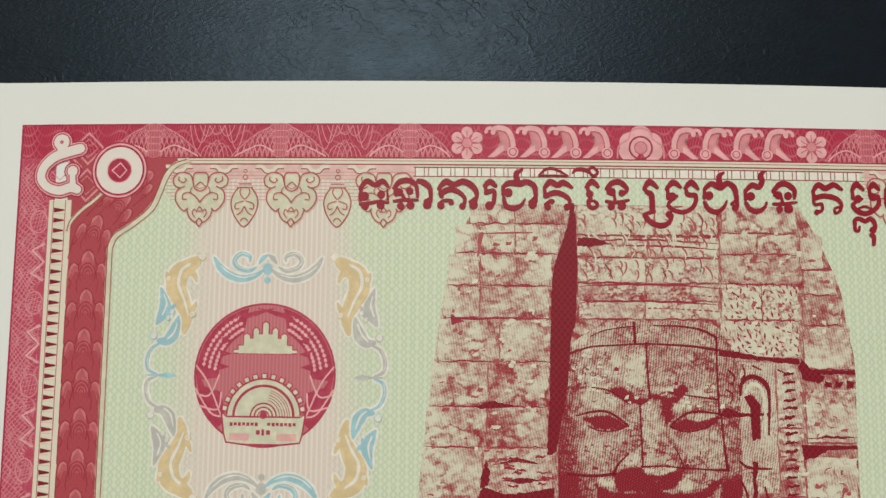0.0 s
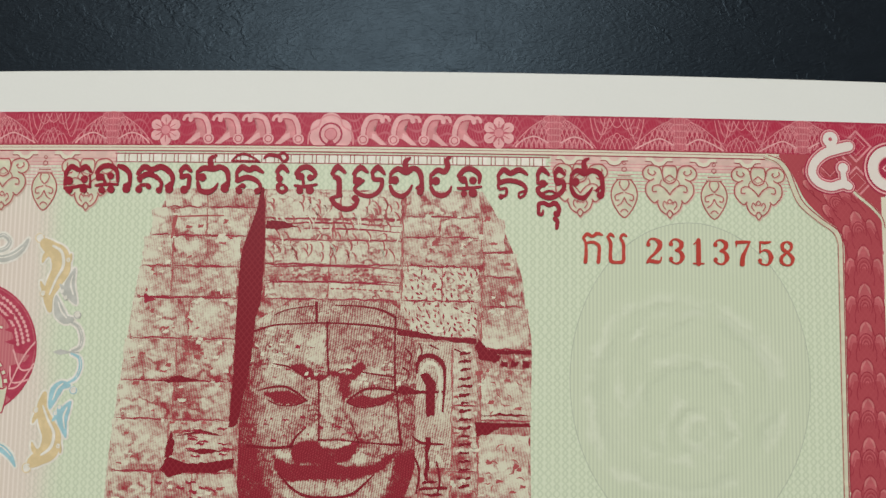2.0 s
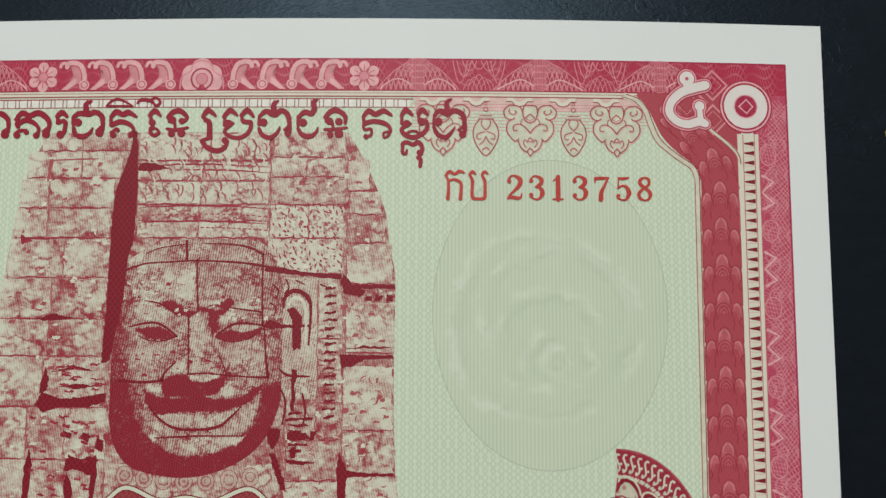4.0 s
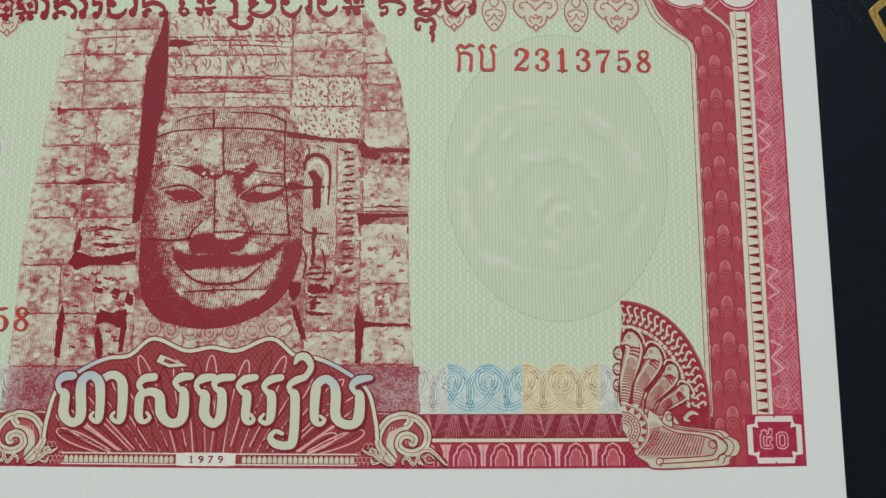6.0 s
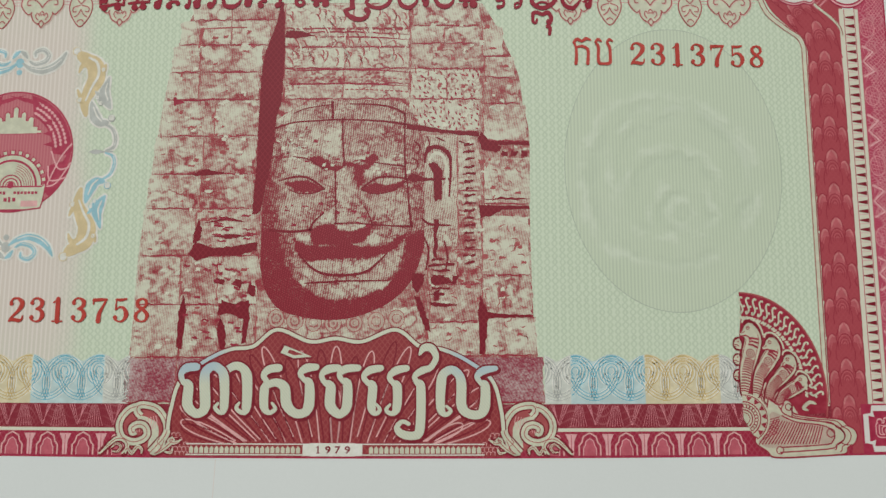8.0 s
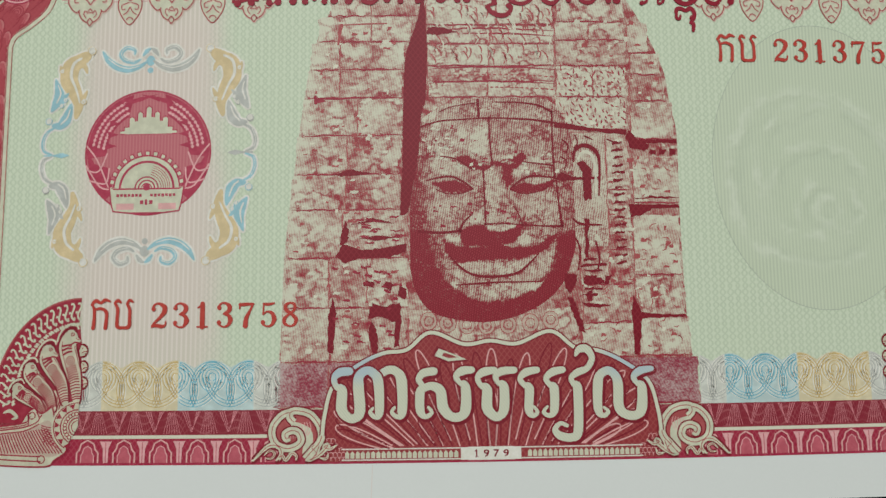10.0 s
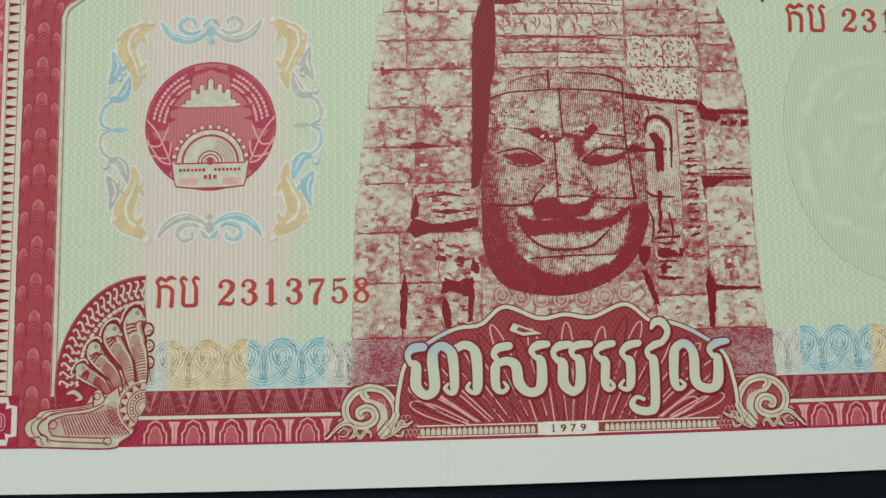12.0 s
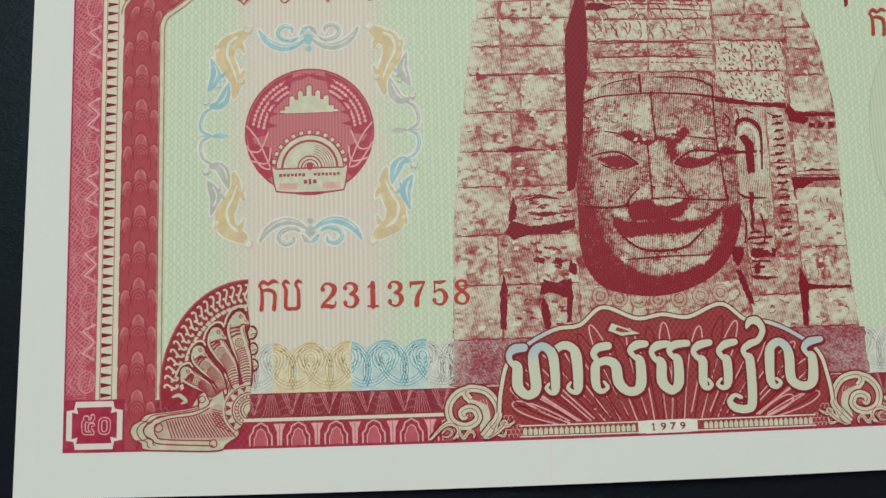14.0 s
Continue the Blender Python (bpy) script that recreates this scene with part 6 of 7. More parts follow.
FACE_LINES = (
    [(67.04, 35.21, 0.15), (68.73, 35.65, 0.29), (70.35, 35.73, 0.29), (71.83, 35.05, 0.29), (73.02, 34.07, 0.22)], [(78.02, 34.37, 0.22), (79.56, 35.41, 0.29), (81.03, 35.79, 0.29), (83.76, 35.49, 0.22)],
    [(69.92, 25.52, 0.22), (71.62, 23.77, 0.29), (73.59, 22.98, 0.36), (76.49, 22.9, 0.36), (78.66, 23.33, 0.36), (80.1, 24.49, 0.29), (81.26, 25.66, 0.15)], [(70.71, 21.82, 0.15), (73.82, 21.96, 0.29), (76.35, 22.11, 0.22), (81.55, 22.17, 0.15)],
    [(66.07, 28.68, 0.36), (69, 28.53, 0.36), (71.33, 28.74, 0.36)], [(79.36, 29.4, 0.15), (82.13, 29.25, 0.22), (84.47, 29.18, 0.36)], [(74.54, 29.55, 0.22), (77.02, 29.55, 0.15), (79.36, 29.4, 0.22)],
    [(75.22, 43.59, 0.22), (75.32, 40.69, 0.22), (75.57, 37.22, 0.29)], [(74.39, 36.77, 0.22), (74.5, 33.18, 0.22), (74.61, 29.48, 0.22)], [(73.85, 45.89, 0.36), (73.95, 43.59, 0.36)], [(83.48, 44.2, 0.29), (83.47, 39.93, 0.22), (83.61, 35.41, 0.29)],
    [(83.83, 35.41, 0.22), (84.04, 32.43, 0.22), (84.4, 29.32, 0.44)], [(66.23, 42.24, 0.29), (68.74, 43.07, 0.22), (71.72, 43.29, 0.22), (73.95, 43.44, 0.22), (76.19, 43.43, 0.22), (80.65, 43.2, 0.29), (83.48, 42.82, 0.36)],
    [(68.31, 34.16, 0.15), (69.65, 33.56, 0.15), (71.48, 33.56, 0.15), (73.02, 34.07, 0.15)], [(77.87, 34.07, 0.22), (79.57, 33.47, 0.15), (81.77, 33.84, 0.15), (83.83, 35.26, 0.15)], [(68.83, 38.44, 0.15), (70.9, 38.05, 0.22), (72.92, 36.77, 0.22)], [(79.55, 37.66, 0.15), (81.77, 37.36, 0.22), (83.47, 37.14, 0.22)],
    [(76.17, 45.58, 0.15), (79.16, 45.5, 0.22), (81.77, 45.12, 0.29), (83.48, 44.2, 0.29)], [(68.87, 44.37, 0.15), (70.58, 45.06, 0.15), (73.78, 45.51, 0.15)], [(71.33, 28.74, 0.36), (71.76, 29.77, 0.29), (72.99, 30.95, 0.15)], [(79.36, 29.32, 0.22), (78.92, 30.58, 0.15), (78.33, 31.69, 0.15)],
)


def face_tone(x, y):
    jaw = math.sqrt(((x - 75.4) / 10.5) ** 2 + ((y - 29.0) / 11.7) ** 2)
    low = ease(29.4, 27.0, y)
    t = 0.63 + 0.20 * wander(x, y, 0.45, 3) + 0.26 * wander(x, y, 1.4, 8) + 0.18 * wander(x, y, 2.8, 17) + 0.10 * low
    t += 0.42 * ease(68.6, 65.2, x) + 0.16 * ease(83.6, 85.8, x)                      # turned-away sides
    t += 0.95 * low * ease(0.78, 0.84, jaw)                                           # under the jaw
    t += 0.36 * low * ease(70.5, 66.4, x)
    t += 0.30 * bump_at(x, y, 71.9, 30.4, 0.9, 0.9) + 0.24 * bump_at(x, y, 79.6, 30.0, 0.8, 1.2)
    if 38.6 < y < 43.0:
        t += 0.10 * ease(74.9, 75.3, x) - 0.5 * max(0.0, wander(x, y, 0.9, 21)) * ease(75.6, 74.8, x) - 0.2 * max(0.0, wander(x, y, 2.2, 25)) * ease(75.6, 74.8, x)
    t -= 0.06 * ease(38.4, 39.4, y)
    t = min(t, 1.34 + 0.16 * wander(x, y, 0.8, 40))
    rough_x, rough_y = x + 0.30 * wander(x, y, 1.9, 31) + 0.12 * wander(x, y, 4.0, 35), y + 0.24 * wander(x, y, 1.9, 33) + 0.10 * wander(x, y, 4.0, 37)
    for cut in HALF_CUTS:
        t += (0.44 + 0.2 * wander(x, y, 1.4, 8) - t) * 0.8 * patch(rough_x, rough_y, cut, 0.5)
    for cut in DARK_CUTS:
        t += (1.45 + 0.16 * wander(x, y, 0.9, 44) - t) * 0.97 * patch(rough_x, rough_y, cut, 0.1)
    for n, cut in enumerate(PALE_CUTS):
        t += ((0.34 if n < 2 or n in (6, 7, 8) else 0.58 if n > 16 else 0.14) + 0.2 * wander(x, y, 1.8, 12) - t) * 0.85 * patch(rough_x, rough_y, cut, 0.1)
    return t


face_top = curve_over([(64.9, 42.6), (66.5, 43.4), (69.0, 45.1), (72.0, 45.9), (75.0, 46.1), (80.0, 46.1), (83.4, 45.6), (85.2, 43.0), (86.1, 40.0)])
face_low = curve_over([(64.9, 24.0), (65.6, 21.0), (67.4, 18.6), (70.0, 17.6), (74.0, 17.1), (78.0, 17.7), (82.0, 19.6), (84.6, 22.4), (86.1, 26.5)])
part("stone_face", Sheet().field(64.9, 86.1, face_low, face_top, 0.12, 230), M_FACE, tower, 5, "engraved smiling stone face", tone=face_tone)
for points in FACE_LINES:
    art("carved_line", tower, 7, [(Sheet().brush([(u, v + 0.08 * wander(u, v, 1.5), w) for u, v, w in points]), M_SLOT)])
# pale flakes and pits on the weathered brow, lids and cheeks
for k in range(150):
    if k % 3 == 0:
        x, y = rng.uniform(66.6, 74.8), rng.uniform(38.8, 42.9)
    elif k % 3 == 1:
        x, y = rng.uniform(66.5, 84.0), rng.uniform(35.9, 39.2)
    else:
        x, y = rng.uniform(67.4, 84.2), rng.uniform(29.3, 32.4)
    w, h = rng.uniform(0.1, 0.42), rng.uniform(0.06, 0.2)
    art("stone_chip", tower, 6.9, [(Sheet().poly(rough([(x - w, y - h), (x + w * 0.7, y - h * 1.2), (x + w, y + h * 0.6), (x - w * 0.5, y + h)], 0.24, 3, k + 0.5)), M_PALESTONE if k % 3 < 2 and k % 5 < 3 else M_WORN if k % 2 else M_RED)])
# the ear and the stones behind it
part("stone_ear", plate(86.0, 90.4, 26.6, 41.4, 0.3), M_FACE, tower, 4, "engraved long carved ear", tone=lambda x, y: 0.40 - 0.25 * bump_at(x, y, 89.4, 35.0, 1.0, 5.0) + 0.2 * wander(x, y, 0.5))
art("carved_line", tower, 7, [(Sheet().brush([(86.13, 37.67, 0.29), (86.28, 38.88, 0.44), (87.17, 39.71, 0.58), (88.36, 39.56, 0.58), (89.24, 38.73, 0.58), (89.52, 37.3, 0.36), (89.33, 33.18, 0.22)]), M_SLOT), (Sheet().brush([(86.72, 37.97, 0.29), (87.32, 38.8, 0.44), (88.21, 38.8, 0.44), (88.79, 37.82, 0.36), (88.99, 35.42, 0.29), (88.89, 33.03, 0.22)]), M_PALESTONE)])
gap_shape([(86.57, 37.52), (87.16, 37.82), (87.9, 37.37), (88.41, 36.47), (88.45, 32.73), (87.42, 32.43), (87.29, 35.42), (87.01, 36.92)])
gap_shape([(87.25, 30.06), (87.84, 30.21), (88.13, 29.33), (87.68, 28.74), (87.82, 27.27), (87.66, 25.08), (87.22, 25.08), (87.31, 28)])
gap_shape([(83.61, 35.41), (84.5, 36.31), (85.82, 35.71), (87.29, 35.57), (89.51, 35.65), (89.5, 35.35), (85.82, 35.19), (84.49, 35.04)])
for points in ([(84.73, 40.54, 0.22), (85.47, 39.78, 0.29), (85.24, 38.87, 0.22)], [(86.44, 41.15, 0.15), (86.73, 40.09, 0.22), (86.28, 39.48, 0.22)], [(87.7, 41, 0.22), (88.67, 40.55, 0.15)], [(84.5, 38.27, 0.22), (85.24, 37.67, 0.22), (84.94, 36.61, 0.15)], [(90.67, 40.55, 0.22), (91.41, 40.25, 0.15)], [(85.79, 30.21, 0.22), (86.88, 29.47, 0.36), (89.44, 29.33, 0.22)], [(85.93, 28, 0.22), (86.64, 26.17, 0.29), (86.34, 23.62, 0.22)], [(88.69, 27.27, 0.22), (89.11, 25.08, 0.29), (88.8, 23.48, 0.22)]):
    art("carved_line", tower, 7, [(Sheet().brush(points), M_SLOT)])
stone(64.6, 86.2, 12.6, 18.8, 0.30, M_STONE, 0.1)
for k, x in enumerate((67.2, 69.6, 72.0, 74.5, 77.2, 80.0, 82.6)):
    y = 16.7 + 0.5 * ((x - 75) / 7) ** 2
    r = 0.85 + 0.1 * math.sin(3.1 * k)
    art("neck_ring", tower, 4, [(Sheet().ring(x, y, r, 0.24, r * 1.1, 11).ring(x, y, 0.35, 0.2, n=8), M_WORN), (Sheet().ring(x, y, r + 0.22, 0.1, r + 0.3, 11).ring(x, y, 0.6, 0.1, n=9), M_PENLINE)])

# -- title in large dark red letters --
def title_letter(strokes, bulbs=(), label="bold dark red letter of the title"):
    s = Sheet()
    for points in strokes:
        s.brush([(x, y, w * 1.12) for x, y, w in points])
    for x, y, wide in bulbs:
        s.disc(x, y, wide * 0.54, n=14)
    s.stack = 1
    art("title_letter", note, 15, [(s, M_TITLE)], label)


title_letter([[(41.69, 61.44, 0.41), (42.45, 62.31, 0.62), (43.45, 61.88, 0.55), (44.31, 62.31, 0.62), (45.02, 61.66, 0.34)], [(41.76, 61.59, 0.41), (41.79, 60.08, 0.41)], [(44.9, 61.3, 0.21), (45.01, 59.73, 0.28)], [(41.76, 59.57, 0.41), (43.01, 59.72, 0.41), (44.11, 59.94, 0.34), (44.86, 59.73, 0.28)]], [(42.21, 60.51, 1.03), (44.2, 60.73, 0.9), (42.29, 59.36, 0.9), (44.14, 59.44, 0.9)])
title_letter([[(45.77, 61.59, 0.48), (46.46, 62.31, 0.62), (47.56, 62.38, 0.62), (48.33, 61.74, 0.48), (48.49, 60.45, 0.34)], [(45.9, 61.74, 0.41), (45.97, 60.73, 0.48)], [(46.71, 60.73, 0.34), (47.05, 60.09, 0.34)], [(45.73, 59.94, 0.34), (47.05, 60.09, 0.41), (48.52, 60.09, 0.28)]], [(46.32, 61.02, 0.9), (47.56, 61.16, 0.83), (46.51, 59.37, 0.83), (47.68, 59.45, 0.9)])
title_letter([[(48.59, 62.39, 0.55), (49.34, 62.1, 0.69), (49.97, 61.39, 0.55), (50.07, 59.88, 0.34)], [(50.1, 60.46, 0.21), (49.4, 59.95, 0.41)]], [(49.65, 59.53, 0.97)])
title_letter([[(50.99, 61.46, 0.41), (51.81, 62.32, 0.69), (52.78, 61.97, 0.62), (53.85, 62.33, 0.69), (54.82, 61.9, 0.69), (55.45, 61.05, 0.55), (55.37, 59.91, 0.34)], [(51.23, 61.17, 0.41), (51.33, 60.6, 0.55)], [(51.24, 60.89, 0.62), (52.23, 61.39, 0.62), (53.27, 61.11, 0.55), (54.04, 60.4, 0.41), (54.01, 59.62, 0.41)], [(51.03, 59.6, 0.41), (51.59, 60.03, 0.41), (52.46, 60.04, 0.41)], [(55.34, 60.48, 0.21), (54.72, 59.9, 0.41)]], [(51.26, 59.46, 0.83), (52.48, 59.82, 0.62), (53.81, 59.4, 0.76), (55.1, 59.55, 0.97)])
title_letter([[(56.42, 61.83, 0.48), (57.04, 62.34, 0.69), (57.72, 61.84, 0.41)], [(56.49, 61.76, 0.34), (56.6, 61.05, 0.48)], [(56.6, 61.05, 0.55), (57.53, 61.2, 0.48), (57.47, 59.77, 0.48)]], [(56.98, 59.49, 0.97)])
title_letter([[(58.59, 61.7, 0.41), (59.28, 62.2, 0.62), (60.58, 62.14, 0.69), (61.43, 62.35, 0.62), (62.32, 61.72, 0.62), (62.48, 59.94, 0.34)], [(60.28, 62.35, 0.69), (60.16, 63.35, 0.62), (60.85, 63.78, 0.28)], [(58.58, 61.77, 0.41), (58.63, 60.85, 0.48)], [(58.66, 60.42, 0.41), (59, 59.43, 0.55), (60.01, 59.22, 0.62), (60.78, 59.65, 0.41), (61.17, 60.29, 0.21)], [(62.44, 60.65, 0.21), (61.77, 59.94, 0.41)]], [(59.2, 61.06, 0.97), (62.07, 59.66, 0.97)])
title_letter([[(63.47, 61.65, 0.41), (64.15, 62.37, 0.69), (65.02, 62.02, 0.62), (65.72, 62.3, 0.69), (66.74, 61.74, 0.34)], [(63.47, 61.58, 0.34), (63.59, 60.66, 0.48)], [(63.59, 60.66, 0.55), (64.71, 61.09, 0.62), (65.79, 60.81, 0.55), (66.46, 60.18, 0.41), (66.34, 59.55, 0.34)], [(63.56, 59.67, 0.34), (64.25, 60.17, 0.41)]], [(63.86, 59.39, 0.76), (64.4, 60.03, 0.55), (66.14, 59.4, 0.76)])
title_letter([[(62.82, 63.14, 0.21), (63.51, 63.79, 0.28), (64.35, 64.01, 0.34), (65.3, 63.66, 0.28), (66.25, 63.09, 0.21)], [(62.82, 63.14, 0.21), (64.54, 63.15, 0.21), (66.25, 63.09, 0.21)]], (), "dark red vowel sign")
title_letter([[(66.81, 63.45, 0.21), (67.29, 63.88, 0.41), (68.14, 63.88, 0.48), (68.86, 63.6, 0.34)], [(68.44, 61.82, 0.41), (69.12, 62.47, 0.69), (69.86, 61.83, 0.34)], [(68.58, 61.82, 0.34), (68.76, 60.98, 0.48), (69.01, 60.2, 0.41)], [(68.78, 63.96, 0.34), (69.26, 64.17, 0.28), (69.78, 63.61, 0.34), (69.31, 63.11, 0.34), (68.79, 63.6, 0.28)], [(68.65, 60.2, 0.41), (68.75, 59.56, 0.48), (69.26, 59.28, 0.41), (69.73, 59.71, 0.41), (69.36, 60.2, 0.28)]], [(68.83, 60.98, 0.83)])
title_letter([[(70.86, 61.63, 0.48), (71.54, 62.34, 0.62), (72.45, 62.42, 0.62), (73.26, 61.64, 0.48), (72.86, 61.01, 0.34)], [(70.93, 61.7, 0.34), (71.09, 61.13, 0.48)], [(71.73, 60.93, 0.34), (71.84, 60.01, 0.34)], [(70.78, 60.14, 0.34), (71.84, 60.01, 0.41), (73.45, 60.3, 0.28)]], [(71.44, 61.28, 0.9), (72.64, 61.14, 0.76), (71.37, 59.51, 0.83), (72.63, 59.59, 0.97)])
title_letter([[(75.3, 61.66, 0.41), (75.97, 62.51, 0.69), (76.91, 61.81, 0.34)], [(75.37, 61.66, 0.34), (75.67, 61.24, 0.48)], [(75.67, 61.24, 0.55), (76.17, 60.89, 0.62), (76.24, 59.06, 0.62)], [(76.45, 58.99, 0.41), (75.34, 58.63, 0.41), (75.49, 58.28, 0.55), (76.07, 57.65, 0.55), (77.21, 57.31, 0.62), (78.17, 57.67, 0.48), (78.56, 58.52, 0.41)]], [(78.21, 58.66, 0.76)], "dark red subscript letter")
title_letter([[(77.97, 61.68, 0.41), (78.79, 62.47, 0.69), (79.65, 61.91, 0.34)], [(78.11, 61.68, 0.34), (78.15, 60.63, 0.48)], [(79.19, 60.85, 0.34), (78.17, 59.92, 0.41), (78.68, 59.22, 0.48), (79.95, 58.95, 0.48), (80.98, 59.45, 0.48), (81.45, 60.3, 0.48), (81.43, 61.01, 0.48)], [(80.21, 61.84, 0.41), (80.96, 62.49, 0.69), (81.75, 61.72, 0.34)], [(80.28, 61.7, 0.34), (80.51, 61.07, 0.55), (81.36, 61.01, 0.48)]], [(78.63, 60.77, 0.97)])
title_letter([[(82.52, 61.72, 0.41), (83.35, 62.37, 0.62), (84.41, 61.95, 0.69), (85.3, 62.46, 0.62), (86.16, 61.76, 0.62), (86.42, 59.72, 0.41)], [(84.4, 62.09, 0.69), (84.3, 63.22, 0.62), (84.85, 63.72, 0.28)], [(82.52, 61.79, 0.34), (82.48, 60.67, 0.41)], [(82.5, 60.17, 0.41), (82.94, 59.33, 0.55), (83.93, 58.99, 0.55), (84.75, 59.56, 0.41), (85.15, 60.34, 0.21)], [(86.39, 60.63, 0.21), (85.78, 59.99, 0.41)]], [(83.04, 60.95, 0.97), (86.14, 59.51, 0.76)])
title_letter([[(87.42, 61.56, 0.41), (88.24, 62.27, 0.62), (89.08, 62.07, 0.62), (89.48, 62.78, 0.62), (89.33, 63.49, 0.62), (89.81, 63.92, 0.28)], [(87.41, 61.7, 0.34), (87.44, 60.57, 0.41)], [(87.45, 60.15, 0.41), (87.95, 59.39, 0.55), (88.86, 59.12, 0.55), (89.69, 59.62, 0.41), (89.95, 60.25, 0.21)]], [(88.06, 60.93, 0.97)])
title_letter([[(90.83, 61.6, 0.48), (91.58, 62.38, 0.62), (92.42, 62.46, 0.62), (93.34, 61.77, 0.55), (93.35, 60.78, 0.34)], [(90.9, 61.67, 0.34), (91.05, 61.11, 0.48)], [(91.75, 60.9, 0.34), (91.9, 60.06, 0.34)], [(90.79, 60.05, 0.34), (91.9, 60.06, 0.41), (93.57, 60.29, 0.28)]], [(91.4, 61.11, 0.9), (92.58, 61.05, 0.9), (91.5, 59.43, 0.76), (92.61, 59.51, 1.03)])
title_letter([[(95.64, 61.65, 0.41), (96.32, 62.44, 0.62), (97.16, 62.02, 0.62), (98.2, 62.46, 0.62), (99.18, 61.91, 0.34)], [(95.64, 61.65, 0.34), (95.79, 60.88, 0.48)], [(95.79, 60.81, 0.55), (96.96, 61.11, 0.55), (98.36, 60.84, 0.55), (99.06, 60.15, 0.41), (98.86, 59.31, 0.34)], [(95.65, 60.53, 0.34), (95.87, 60.04, 0.34), (96.63, 60.12, 0.34), (96.64, 59.35, 0.34), (96.02, 59.13, 0.41)], [(98.86, 59.31, 0.34), (98.31, 59.02, 0.28), (98.23, 59.58, 0.28), (98.72, 59.79, 0.28)]], [(96.02, 59.13, 0.62)])
title_letter([[(100.44, 61.79, 0.41), (100.99, 62.57, 0.69), (101.83, 61.94, 0.34)], [(102.59, 61.96, 0.41), (103.08, 62.6, 0.69), (103.78, 61.97, 0.34)], [(100.51, 61.79, 0.34), (100.51, 60.87, 0.41)], [(102.59, 61.96, 0.34), (102.67, 61.18, 0.41)], [(101.63, 60.82, 0.28), (100.52, 60.17, 0.48), (100.94, 59.4, 0.55), (102.06, 59.07, 0.55), (103.23, 59.64, 0.55), (103.72, 60.42, 0.48), (103.57, 61.12, 0.55)], [(101.15, 59.62, 0.28), (101.91, 59.91, 0.28), (102.75, 59.64, 0.21)]], [(101.14, 60.81, 0.9), (103.02, 61.05, 0.9)])
title_letter([[(100.61, 57.79, 0.41), (100.68, 58.28, 0.48), (101.23, 58.43, 0.48), (101.92, 58.16, 0.48), (102.62, 58.44, 0.55), (103.11, 57.75, 0.48), (102.9, 56.98, 0.55)], [(100.68, 57.93, 0.34), (100.62, 57.16, 0.41), (101.03, 56.96, 0.34), (101.17, 57.45, 0.28)]], [(102.76, 57.12, 0.69)], "dark red subscript letter")
title_letter([[(102.63, 56.49, 0.55), (102.91, 56.21, 0.48), (102.84, 55.38, 0.41)]], (), "dark red vowel sign")
title_letter([[(104.61, 61.91, 0.41), (105.31, 62.49, 0.62), (106.22, 62.15, 0.69), (107.19, 62.51, 0.62), (108.24, 61.89, 0.62), (108.45, 59.86, 0.41)], [(106.22, 62.36, 0.62), (106.14, 63.49, 0.55), (106.7, 63.99, 0.28)], [(104.61, 61.98, 0.34), (104.55, 60.79, 0.41)], [(104.55, 60.43, 0.41), (105.04, 59.46, 0.55), (106.02, 59.12, 0.55), (106.71, 59.69, 0.41), (107.2, 60.4, 0.21)], [(108.45, 60.84, 0.21), (107.75, 60.06, 0.41)]], [(105.11, 61.07, 0.97), (108.17, 59.5, 0.9)])


